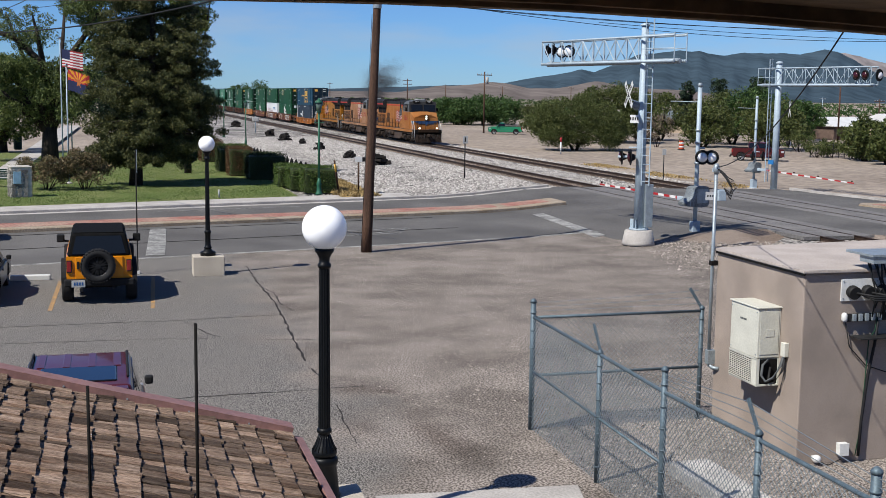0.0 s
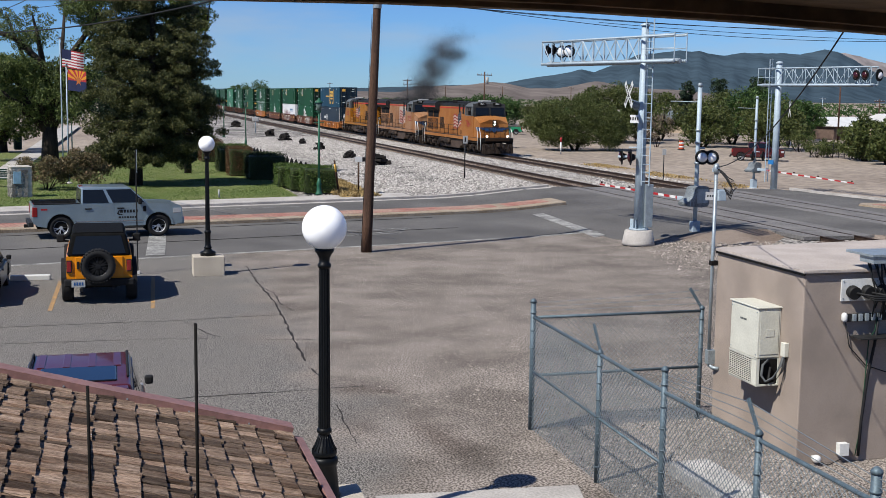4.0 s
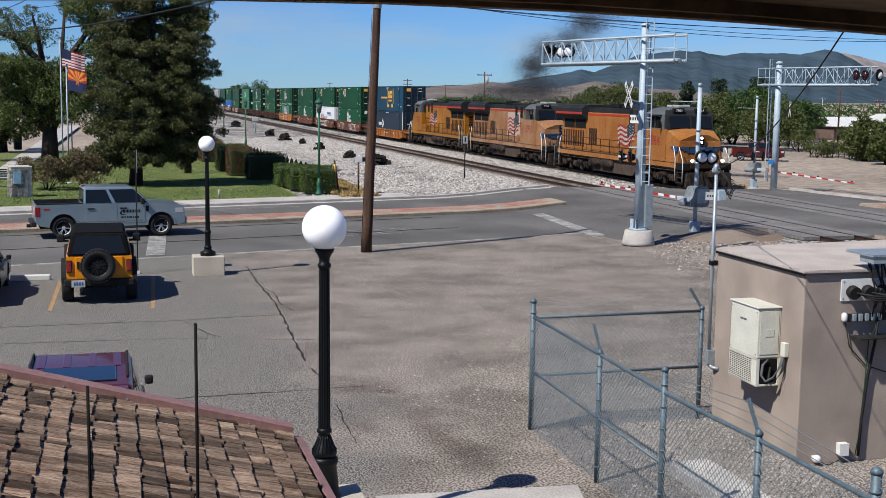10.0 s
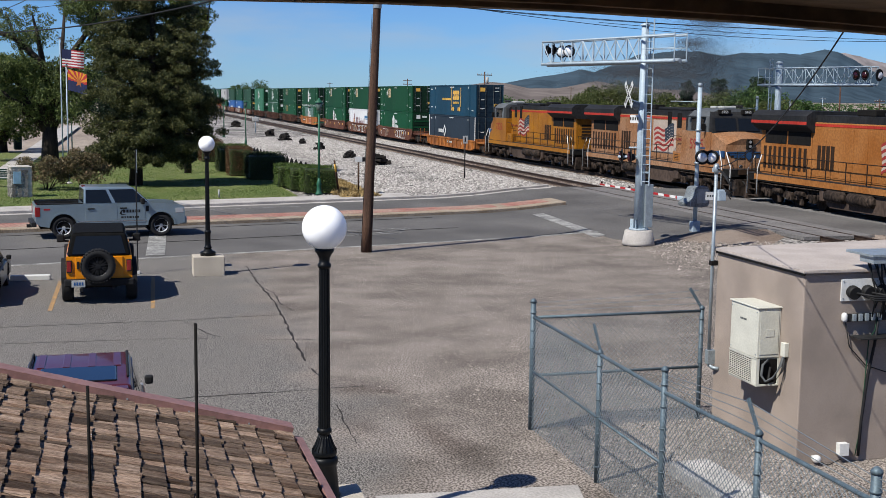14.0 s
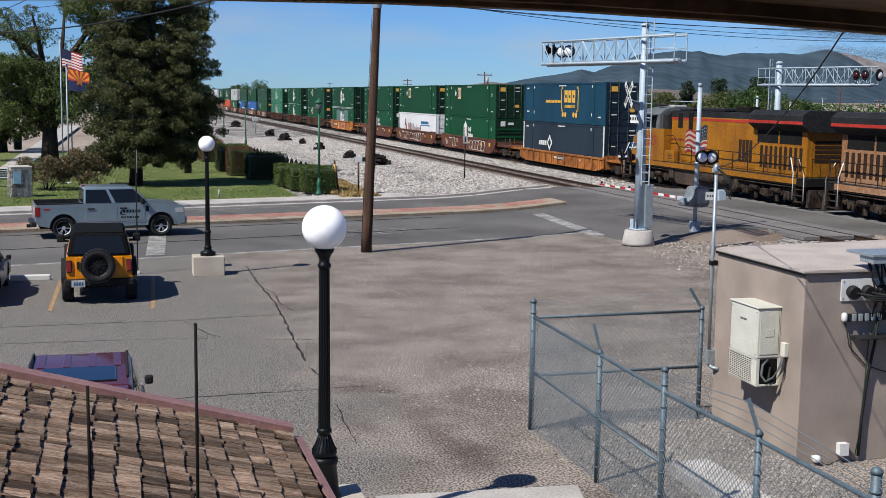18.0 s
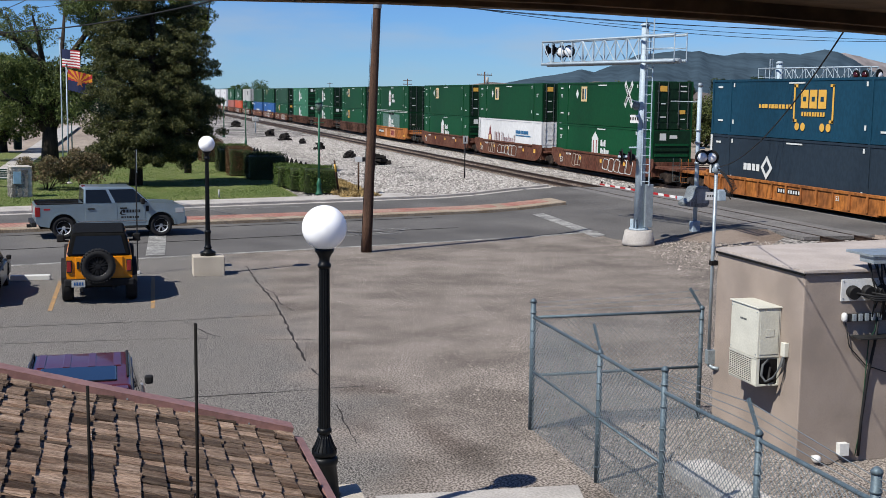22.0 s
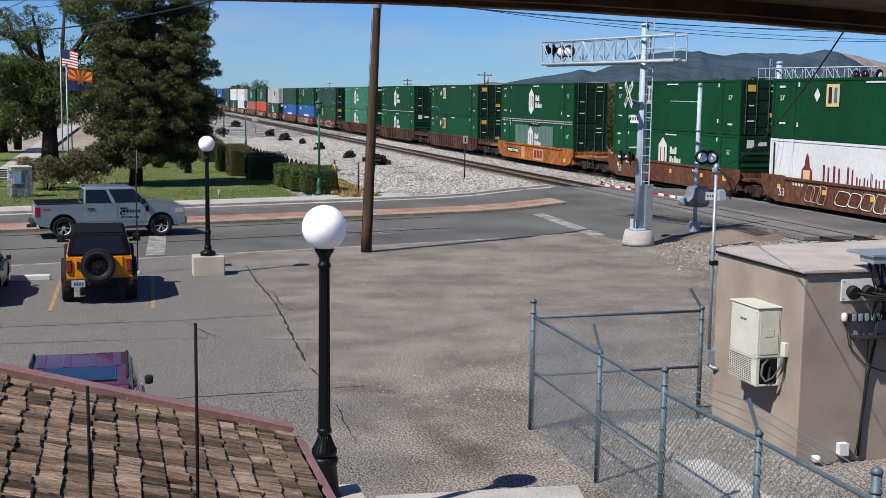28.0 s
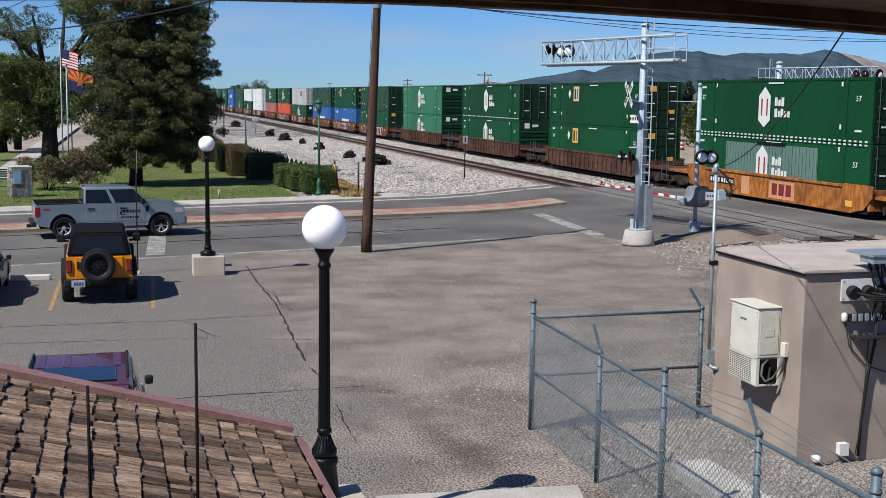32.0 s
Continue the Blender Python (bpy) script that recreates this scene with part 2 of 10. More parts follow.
        last = dk.outputs[0]
    nt.links.new(last, b.inputs["Base Color"])


STAINS = ((-21.4, 4.9, 0.30, 0.40, 0, 0.8), (-21.7, 4.5, 0.6, 0.9, 10, 0.5), (-19.1, 3.95, 1.0, 0.5, 0, 0.5), (-18.3, 5.05, 1.9, 0.6, 8, 0.8), (-30.0, 7.2, 0.6, 1.6, 0, 0.3), (-38.2, 12.6, 0.6, 1.4, 0, 0.35))
dirt_over(M["lot"], (0.250, 0.214, 0.185), (0.445, 0.386, 0.341), 3.0, 4.6)
M["gravel_lot"] = mat("gravel_dirt", (0.25, 0.19, 0.15), 0.95, vary=0.3, scale=0.5, fine=18, bump=0.6, other=(0.36, 0.29, 0.24), spec=0.15)
M["road"] = mat("road_asphalt", (0.128, 0.122, 0.118), 0.9, vary=0.24, scale=0.25, fine=20, bump=0.25, other=(0.20, 0.19, 0.182), spec=0.12)
M["dirt"] = mat("pale_dirt", (0.46, 0.385, 0.315), 0.95, vary=0.22, scale=0.06, fine=1.6, bump=0.3, other=(0.33, 0.27, 0.22), spec=0.15)
M["ballast"] = mat("ballast", (0.44, 0.41, 0.38), 0.95, vary=0.55, scale=0.3, fine=7, crisp=0.09, bump=0.9, spec=0.2)
M["concrete"] = mat("concrete", (0.52, 0.485, 0.45), 0.9, vary=0.15, scale=1.2, fine=25, bump=0.2, spec=0.3)
M["mediantan"] = mat("median_tan", (0.38, 0.29, 0.20), 0.9, vary=0.25, scale=1.2, fine=18, bump=0.2, other=(0.48, 0.40, 0.31))
M["kerbred"] = mat("red_paint_kerb", (0.42, 0.17, 0.13), 0.8, vary=0.25, scale=0.8, fine=9, bump=0.2, other=(0.5, 0.34, 0.26))
M["whiteline"] = mat("road_paint_white", (0.50, 0.49, 0.46), 0.8, vary=0.3, scale=2, fine=15, bump=0.1, other=(0.21, 0.205, 0.195))
M["yellowline"] = mat("parking_paint", (0.58, 0.33, 0.12), 0.85, vary=0.3, scale=3, fine=15, bump=0.1, other=(0.38, 0.27, 0.17))
M["grass"] = mat("lawn", (0.145, 0.20, 0.055), 0.9, vary=0.30, scale=0.30, fine=9, bump=0.4, other=(0.25, 0.27, 0.105), spec=0.15)
M["xpanel"] = mat("crossing_panel", (0.19, 0.18, 0.175), 0.9, vary=0.25, scale=0.9, fine=14, bump=0.3, other=(0.27, 0.255, 0.245), spec=0.25)
M["rail"] = mat("rail_steel", (0.07, 0.045, 0.034), 0.6, 0.3, vary=0.3, scale=2, fine=20, bump=0.1)
M["tie"] = mat("creosote_tie", (0.17, 0.12, 0.09), 0.9, vary=0.3, scale=1.5, fine=20, bump=0.4, per_object=0.3, streak=(6, 1, 6))
M["stucco"] = mat("stucco_tan", (0.42, 0.345, 0.292), 0.92, vary=0.14, scale=1.1, fine=120, bump=0.35, spec=0.2)
M["roofcoat"] = mat("roof_coating", (0.51, 0.445, 0.40), 0.85, vary=0.1, scale=2, fine=30, bump=0.25)
M["galv"] = mat("galvanised_steel", (0.40, 0.46, 0.50), 0.45, 0.45, vary=0.12, scale=5, fine=40, bump=0.05)
M["galvpaint"] = mat("silver_paint", (0.47, 0.57, 0.65), 0.55, 0.05, vary=0.12, scale=2, fine=30, bump=0.05)
M["fencegrey"] = mat("fence_zinc", (0.125, 0.175, 0.21), 0.55, 0.3, vary=0.15, scale=6, fine=40, bump=0.1)
M["fencewire"] = mat("fence_wire", (0.20, 0.235, 0.26), 0.6, 0.3, vary=0.0)
M["black"] = mat("black_paint", (0.005, 0.006, 0.007), 0.42, spec=0.2, vary=0.1, scale=5, fine=30, bump=0.05)
M["blackmatte"] = mat("black_matte", (0.010, 0.010, 0.011), 0.8, vary=0.2, scale=5, fine=30, bump=0.1)
M["rubber"] = mat("tyre_rubber", (0.018, 0.018, 0.019), 0.85, vary=0.2, scale=8, fine=40, bump=0.2)
M["globe"] = mat("opal_globe", (1.22, 1.22, 1.22), 0.25, vary=0.0)
M["globe"].node_tree.nodes["Principled BSDF"].inputs["Subsurface Weight"].default_value = 0.6
M["globe"].node_tree.nodes["Principled BSDF"].inputs["Subsurface Radius"].default_value = (1.0, 1.0, 1.0)
M["globe"].node_tree.nodes["Principled BSDF"].inputs["Subsurface Scale"].default_value = 0.15
M["woodpole"] = mat("pole_wood", (0.115, 0.06, 0.037), 0.85, vary=0.35, scale=2, fine=25, bump=0.5, streak=(5, 5, 0.35))
M["glass"] = mat("dark_glass", (0.008, 0.010, 0.012), 0.08, vary=0.0, spec=0.4)
M["chrome"] = mat("chrome", (0.65, 0.66, 0.68), 0.2, 0.95, vary=0.0)
M["white"] = mat("white_paint", (0.78, 0.78, 0.76), 0.55, vary=0.06, scale=3, fine=30, bump=0.05)
M["red"] = mat("signal_red", (0.45, 0.025, 0.03), 0.5, vary=0.1, scale=3, fine=20, bump=0.05)
M["shake"] = mat("cedar_shake", (0.15, 0.078, 0.045), 0.92, vary=0.36, scale=1.6, fine=13, bump=1.0, other=(0.50, 0.375, 0.285), spread=0.8, streak=(11, 0.7, 11), per_object=0.72, spec=0.1)
M["flashing"] = mat("rose_metal", (0.34, 0.185, 0.165), 0.55, 0.1, vary=0.12, scale=2, fine=20, bump=0.05)
M["soffit"] = mat("brown_soffit", (0.34, 0.215, 0.115), 0.85, vary=0.2, scale=2, fine=25, bump=0.1)
M["bark"] = mat("bark", (0.055, 0.042, 0.032), 0.95, vary=0.4, scale=3, fine=20, bump=0.8, streak=(2, 2, 0.4))
M["cable"] = mat("cable_black", (0.012, 0.012, 0.013), 0.7, vary=0.0)
# ---------------------------------------------------------------- ground
TRACK_FAR, TRACK_NEAR = 32.765, 26.75
LOT = -0.42


def ground_z(y):
    return LOT + 0.14 * smooth01(15, 23, y) - 0.12 * smooth01(38, 46, y)


def road_z(y):
    return LOT + 0.02 + 0.385 * smooth01(17, 24.6, y) - 0.36 * smooth01(35.5, 47, y)


def edge_near(y):
    return -40.6 - 0.245 * y


def median_near(y):
    return -49.75 - 0.238 * y


def median_far(y):
    return -52.45 - 0.25 * y


def kerb_far(y):
    return -57.9 - 0.277 * y


def between(y, table):
    """A value that runs straight between (y, value) pairs."""
    return float(np.interp(y, [p[0] for p in table], [p[1] for p in table]))


def apron_edge(y):
    """Where the pavement of the crossing ends towards the eye."""
    return between(y, ((18, -45.0), (19.3, -41.6), (22, -42.2), (24.1, -42.6), (26.3, -42.0), (28.3, -40.4), (29.6, -38.0), (31, -33.0), (33, -26.0), (40, -16.0)))


def road_far(y):
    """The road's edge away from the eye; past the tracks it bends towards the eye."""
    return kerb_far(y) - 0.03 if y < 25 else between(y, ((25, kerb_far(25) - 0.03), (29, -63.6), (33, -62.0), (37.5, -61.8), (38.5, -60.0), (40, -52.0)))


def sheet(name, ys, xs_of, z_of, material, thick=0.0):
    """A strip along y; xs_of(y) lists its x stations."""
    verts, faces = [], []
    n = len(xs_of(ys[0]))
    for y in ys:
        for x in xs_of(y):
            verts.append((x, y, z_of(x, y)))
    for i in range(len(ys) - 1):
        for j in range(n - 1):
            a = i * n + j
            faces.append((a, a + n, a + n + 1, a + 1) if xs_of(ys[0])[0] > xs_of(ys[0])[-1] else (a, a + 1, a + n + 1, a + n))
    return solid_mesh(name, verts, faces, material)


def span(a, b, step):
    n = max(1, int(round((b - a) / step)))
    return [a + (b - a) * i / n for i in range(n + 1)]


ys_all = [-4500, -1500, -500, -200, -100, -60] + span(-40, 60, 2) + [80, 110, 160, 250, 500, 1500, 4500]
xs_all = [-4800, -2500, -1500, -800, -500, -350, -250, -200, -150, -120, -90, -60, -40, -20, 0, 20, 60, 200, 800, 3000]
ground = tagged(new("ground", sheet("ground", ys_all, lambda y: xs_all, lambda x, y: ground_z(y) - 0.06, M["dirt"])),
                "pale dry desert dirt and gravel ground", "ground", kind="structure")

ys_road = span(-90, 40, 2.5)
road = tagged(new("road", sheet("road", ys_road, lambda y: [edge_near(y) + 0.02, median_near(y), max(median_far(y), road_far(y) + 0.5), road_far(y)],
                                lambda x, y: road_z(y), M["road"])),
              "grey worn asphalt two-way road with a raised median", "road", kind="structure")

ys_apron = span(18, 40, 1.0)
apron = tagged(new("crossing_apron", sheet("crossing_apron", ys_apron, lambda y: [apron_edge(y), min(apron_edge(y), edge_near(y) + 0.02) - 0.01],
                                           lambda x, y: road_z(y) + 0.001, M["road"])),
               "worn grey asphalt apron of the level crossing", "road", kind="structure")
shoulder = tagged(new("crossing_shoulder", sheet("crossing_shoulder", ys_apron, lambda y: [apron_edge(y) + 3.0, apron_edge(y) + 0.7, apron_edge(y) - 0.02],
                                                 lambda x, y: (ground_z(y) - 0.05, road_z(y) - 0.10, road_z(y) - 0.004)[2 if x < apron_edge(y) else 1 if x < apron_edge(y) + 1 else 0], M["gravel_lot"])),
                  "brown dirt shoulder beside the crossing", "shoulder", kind="structure")
isle = slab(bmesh.new(), [(-51.2, 35.5), (-49.7, 35.9), (-42.5, 45.2), (-44.7, 46.6), (-51.8, 37.2), (-52.0, 36.2)], -0.2, 0.06)
tagged(part("traffic_island", isle, M["mediantan"]), "tan concrete traffic island with faded red top", "traffic island", kind="structure")
tagged(part("traffic_island_paving", slab(bmesh.new(), [(-51.0, 36.1), (-50.2, 36.3), (-43.2, 45.4), (-44.2, 46.0), (-51.3, 36.8)], 0.06, 0.072), M["kerbred"]), "faded red paving on the traffic island", "paving", kind="structure")
v = [(x, y, road_z(y) + dz) for dz in (-0.2, 0.12) for x, y in ((-61.6, 38.0), (-59.0, 38.15), (-56.6, 38.75), (-54.1, 39.4), (-46, 42.0), (-46.2, 42.4), (-54.2, 39.75), (-56.7, 39.05), (-59.1, 38.45), (-61.6, 38.3))]
tagged(new("far_kerb", solid_mesh("far_kerb", v, [(10, 11, 18, 19), (11, 12, 17, 18), (12, 13, 16, 17), (13, 14, 15, 16)] + [(i, (i + 1) % 10, 10 + (i + 1) % 10, 10 + i) for i in range(10)], M["concrete"])),
       "pale concrete kerb beyond the tracks", "kerb", kind="structure")

# the lot in front of the road
ys_lot = span(-40, 23, 1.5)
lot = tagged(new("pavement", sheet("pavement", ys_lot, lambda y: [12, 0] + [0 + (edge_near(y)) * k / 10 for k in range(1, 11)],
                                   lambda x, y: ground_z(y) + 0.012, M["lot"])),
             "cracked grey-brown gravelly asphalt parking lot", "parking lot", kind="structure")


def kerb(name, y0, y1, x_of, width, z_of, height, material, label, z0=-0.3, step=2.5):
    verts, faces = [], []
    ys = span(y0, y1, step)
    for y in ys:
        x, z = x_of(y), z_of(y)
        for dx, dz in ((0, z0), (0, height - 0.03), (-0.03 * (1 if width > 0 else -1), height), (-width, height), (-width, z0)):
            verts.append((x + dx, y, z + dz))
    for i in range(len(ys) - 1):
        for j in range(4):
            a = i * 5 + j
            faces.append((a, a + 1, a + 6, a + 5))
    n = (len(ys) - 1) * 5
    faces += [(4, 3, 2, 1, 0), (n, n + 1, n + 2, n + 3, n + 4)]
    return tagged(new(name, solid_mesh(name, verts, faces, material)), label, name, kind="structure")


kerb("kerb", -90, 24.2, kerb_far, 0.18, road_z, 0.15, M["concrete"], "pale concrete kerb along the park side of the road")
kerb("gutter", -90, 24.2, lambda y: kerb_far(y) + 0.45, 0.45, road_z, 0.012, M["concrete"], "concrete gutter strip under the kerb", z0=-0.05)
kerb("sidewalk", -90, 15.5, lambda y: kerb_far(y) - 0.185, 2.1, lambda y: LOT + 0.1, 0.06, M["concrete"], "pale concrete sidewalk beside the road")
kerb("median", -90, 21.6, lambda y: median_near(y) - 0.25, 2.25, road_z, 0.15, M["mediantan"], "raised concrete median strip with faded red top")
kerb("median_paving", -90, 20.9, lambda y: median_near(y) - 0.95, 1.45, road_z, 0.162, M["kerbred"], "faded red paving on the road median")
kerb("lot_edge", -40, 20.5, lambda y: edge_near(y) + 0.09, 0.16, lambda y: ground_z(y), 0.03, M["whiteline"], "worn pale edge strip between lot and road", z0=-0.1)

# the lawn of the park
lawn = tagged(new("lawn", sheet("lawn", span(-60, 9.5, 2.5), lambda y: [kerb_far(y) - 2.3, -75, -90, -112],
                                lambda x, y: -0.27 + 0.02 * math.sin(x * 0.7) * math.cos(y * 0.5), M["grass"])),
              "mown green park lawn with dry patches", "lawn", kind="structure")
# gravel between the park and the rails
yard = tagged(new("gravel_yard", sheet("gravel_yard", span(9.5, 23.5, 2), lambda y: [kerb_far(y) - 0.22, -75, -100, -150, -230, -420],
                                       lambda x, y: ground_z(y) + 0.03 + 0.04 * math.sin(x * 0.33 + y), M["ballast"])),
              "pale grey crushed-stone yard beside the tracks", "gravel", kind="structure")


def ballast_bed(name, yc, x0, x1):
    prof = [(-2.9, -0.32), (-1.65, -0.182), (1.65, -0.182), (2.9, -0.32)]
    xs = span(x0, x1, 12)
    verts = [(x, yc + dy, dz) for x in xs for dy, dz in prof]
    faces = [(i * 4 + j, (i + 1) * 4 + j, (i + 1) * 4 + j + 1, i * 4 + j + 1) for i in range(len(xs) - 1) for j in range(3)]
    return tagged(new(name, solid_mesh(name, verts, faces, M["ballast"])), "pale crushed-stone track ballast", "ballast", kind="structure")


ballast_bed("ballast_bed", TRACK_FAR, -620, 40)
ballast_bed("ballast_bed", TRACK_NEAR, -620, 40)


def rail_mesh(name, x0, x1):
    prof = [(-0.07, -0.17), (-0.07, -0.155), (-0.01, -0.14), (-0.01, -0.04), (-0.036, -0.03), (-0.036, 0.0),
            (0.036, 0.0), (0.036, -0.03), (0.01, -0.04), (0.01, -0.14), (0.07, -0.155), (0.07, -0.17)]
    verts = [(x, dy, dz) for x in (x0, x1) for dy, dz in prof]
    n = len(prof)
    faces = [(j, (j + 1) % n, n + (j + 1) % n, n + j) for j in range(n)] + [tuple(range(n))[::-1], tuple(range(n, 2 * n))]
    return solid_mesh(name, verts, faces, M["rail"])


rail_me = rail_mesh("rail", -620, 40)
for yc, which in ((TRACK_FAR, "main"), (TRACK_NEAR, "siding")):
    track = thing("railway_track", "rusty steel rails on dark wooden ties in pale ballast", "railway track", pose(0, yc, 0), "railway tracks", "structure")
    for dy in (-0.755, 0.755):
        o = part("rail", rail_me, None, track)
        o.location.y = dy
    tie = None
    rest_v, rest_f = [], []
    rng = random.Random(5)
    for k in range(520):
        x = -4.0 - 0.56 * k
        if road_far(yc) + 0.2 < x < apron_edge(yc) + 1.0:
            continue
        jig, ang = rng.uniform(-0.06, 0.06), rng.uniform(-1.2, 1.2)
        if -150 < x < -62 and k < 420:
            if tie is None:
                tie = part("tie", newbox(-0.11, 0.11, -1.3, 1.3, -0.34, -0.165, 0.012), M["tie"], track)
                tie.matrix_basis = pose(x, jig, 0, 0, 0, ang)
            else:
                again("tie", tie, pose(x, jig, rng.uniform(-0.01, 0.01), 0, 0, ang), track)
        else:
            b = len(rest_v)
            rest_v += [(x + sx * 0.11, jig + sy * 1.3, z) for z in (-0.34, -0.165) for sx, sy in ((-1, -1), (1, -1), (1, 1), (-1, 1))]
            rest_f += [tuple(b + q for q in f) for f in ((4, 5, 6, 7), (0, 1, 5, 4), (1, 2, 6, 5), (2, 3, 7, 6), (3, 0, 4, 7))]
    tagged(part("tie", solid_mesh("ties", rest_v, rest_f, M["tie"]), None, track), kind="stuff")

# crossing panels, level with the rails
for yc in (TRACK_FAR, TRACK_NEAR):
    cross = thing("crossing_surface", "worn concrete and rubber level-crossing panels between the rails", "crossing", pose(0, yc, 0), "crossing surfaces", "structure")
    for k in range(19):
        xa = road_far(yc) + 0.4 + k * 2.02
        if xa + 1.0 > apron_edge(yc) + 1.5:
            continue
        for y0, y1 in ((-0.66, 0.66), (-1.55, -0.84), (0.84, 1.55)):
            part("panel", newbox(xa, xa + 1.99, y0, y1, -0.16, -0.008, 0.01), M["xpanel"], cross)
# ---------------------------------------------------------------- the train
def train_x(t):
    """Where the right end of the first container stands."""
    return -193.5 + 5.8 * t + 0.0475 * t * t


def paint(name, color, **kw):
    d = dict(rough=0.6, vary=0.12, scale=0.6, fine=9, bump=0.03, spec=0.15, streak=(1, 1, 0.5))
    d.update(kw)
    return mat(name, color, **d)


M["lo_yellow"] = paint("faded_orange_yellow", (0.34, 0.120, 0.026), vary=0.16, scale=0.55, fine=11, rough=0.65, other=(0.44, 0.19, 0.06), streak=(1, 1, 0.8))
M["lo_yellow3"] = paint("deep_yellow", (0.44, 0.178, 0.012), vary=0.18, scale=0.6, fine=11, rough=0.5, other=(0.29, 0.11, 0.016), streak=(1, 1, 0.8))
M["lo_pink"] = paint("sun_bleached_orange", (0.33, 0.142, 0.056), vary=0.22, scale=0.7, fine=11, rough=0.7, other=(0.42, 0.24, 0.14), streak=(1, 1, 0.7))
M["lo_grey"] = paint("loco_grey", (0.030, 0.030, 0.031), vary=0.25, rough=0.6)
M["lo_lightgrey"] = paint("cab_grey", (0.13, 0.14, 0.145), vary=0.15, rough=0.55)
M["lo_under"] = paint("running_gear_brown", (0.062, 0.044, 0.034), vary=0.45, rough=0.9, scale=2)
M["lo_tank"] = paint("tank_grey_brown", (0.088, 0.062, 0.049), vary=0.25, rough=0.75)
M["lo_red"] = paint("loco_red", (0.50, 0.045, 0.03), vary=0.15)
M["lo_dark"] = paint("grille_black", (0.012, 0.011, 0.010), vary=0.2, rough=0.9)
M["lo_brown"] = paint("grille_brown", (0.04, 0.022, 0.012), vary=0.2, rough=0.8)
M["lo_rail"] = paint("handrail_dark", (0.03, 0.02, 0.014), vary=0.2)
M["flag_red"] = paint("flag_red", (0.33, 0.045, 0.04), vary=0.1)
M["flag_white"] = paint("flag_white", (0.50, 0.41, 0.34), vary=0.1)
M["flag_blue"] = paint("flag_blue", (0.035, 0.05, 0.07), vary=0.2)
M["wing_blue"] = paint("wing_blue", (0.03, 0.085, 0.20), vary=0.1)
M["headlamp"] = mat("headlamp_lit", (1.0, 0.93, 0.8), 0.2, vary=0, emit=3.0)
M["c_green"] = paint("container_green", (0.004, 0.060, 0.020), vary=0.12, scale=0.35)
M["c_green2"] = paint("container_green_bright", (0.005, 0.074, 0.026), vary=0.12, scale=0.35)
M["c_green3"] = paint("container_green_pale", (0.04, 0.18, 0.10), vary=0.15, scale=0.35)
M["c_dkgreen"] = paint("container_green_dark", (0.02, 0.07, 0.036), vary=0.15, scale=0.35)
# darker green for end faces, with their look in grazing sun painted in
M["c_end_shaded"] = paint("end_shaded_green", (0.007, 0.034, 0.016), vary=0.2)
M["c_blue"] = paint("container_blue", (0.010, 0.056, 0.098), vary=0.12, scale=0.35)
M["c_slate"] = paint("container_slate", (0.024, 0.038, 0.055), vary=0.12, scale=0.35)
M["c_end_shaded_blue"] = paint("end_shaded_blue", (0.012, 0.03, 0.05), vary=0.2)
M["c_white"] = paint("container_white", (0.76, 0.77, 0.78), vary=0.06, scale=0.35)
M["c_grey"] = paint("container_grey", (0.50, 0.50, 0.49), vary=0.1, scale=0.35)
M["c_royal"] = paint("container_royal_blue", (0.03, 0.12, 0.35), vary=0.1, scale=0.35)
M["c_orange"] = paint("container_orange_red", (0.60, 0.10, 0.04), vary=0.1, scale=0.35)
M["c_rose"] = paint("container_faded_red", (0.42, 0.15, 0.12), vary=0.15, scale=0.35)
M["c_panel"] = paint("reefer_grey_green", (0.13, 0.22, 0.19), vary=0.08, scale=0.35)
M["lockbar"] = paint("lock_bar_steel", (0.10, 0.12, 0.12), vary=0.2, metal=0.2)
M["ink_white"] = mat("marking_white", (0.70, 0.72, 0.70), 0.6, vary=0)
M["ink_yellow"] = mat("marking_yellow", (0.80, 0.45, 0.08), 0.6, vary=0.05)
M["ink_pale"] = mat("marking_cream", (0.75, 0.55, 0.28), 0.6, vary=0.05)
M["ink_maroon"] = mat("marking_maroon", (0.20, 0.025, 0.03), 0.6, vary=0)
M["ink_black"] = mat("marking_black", (0.015, 0.015, 0.015), 0.6, vary=0)
M["ink_blue"] = mat("marking_blue", (0.03, 0.16, 0.34), 0.6, vary=0)
M["w_brown"] = paint("well_brown", (0.125, 0.042, 0.026), vary=0.3, scale=0.8, fine=7, rough=0.8, other=(0.19, 0.085, 0.055))
M["w_rib"] = paint("well_rust_brown", (0.12, 0.06, 0.042), vary=0.35, scale=0.8, fine=7, rough=0.85)
M["w_orange"] = paint("well_orange", (0.56, 0.20, 0.045), vary=0.3, scale=0.8, fine=5, rough=0.75, other=(0.33, 0.12, 0.04))
M["w_peach"] = paint("well_peach_patch", (0.66, 0.33, 0.17), vary=0.1)
M["w_dark"] = paint("well_dark", (0.035, 0.025, 0.02), vary=0.3, rough=0.9)

CL, CW, CH = 16.154, 2.591, 2.896
SIDE = -CW / 2


def plate(name, x, z, w, h, material, parent, y=SIDE - 0.006, depth=0.006, end=None, label="", lean=0.0):
    """A thin raised marking on the near side, or on the end at x = end."""
    if end is None:
        bm = newbox(-w / 2, w / 2, -depth, 0, -h / 2, h / 2)
        o = part(name, bm, material, parent, label)
        o.matrix_basis = pose(x, y + depth, z, 0, lean, 0)
    else:
        bm = newbox(0, depth, -w / 2, w / 2, -h / 2, h / 2)
        o = part(name, bm, material, parent, label)
        o.location = (end, x, z)
    return o


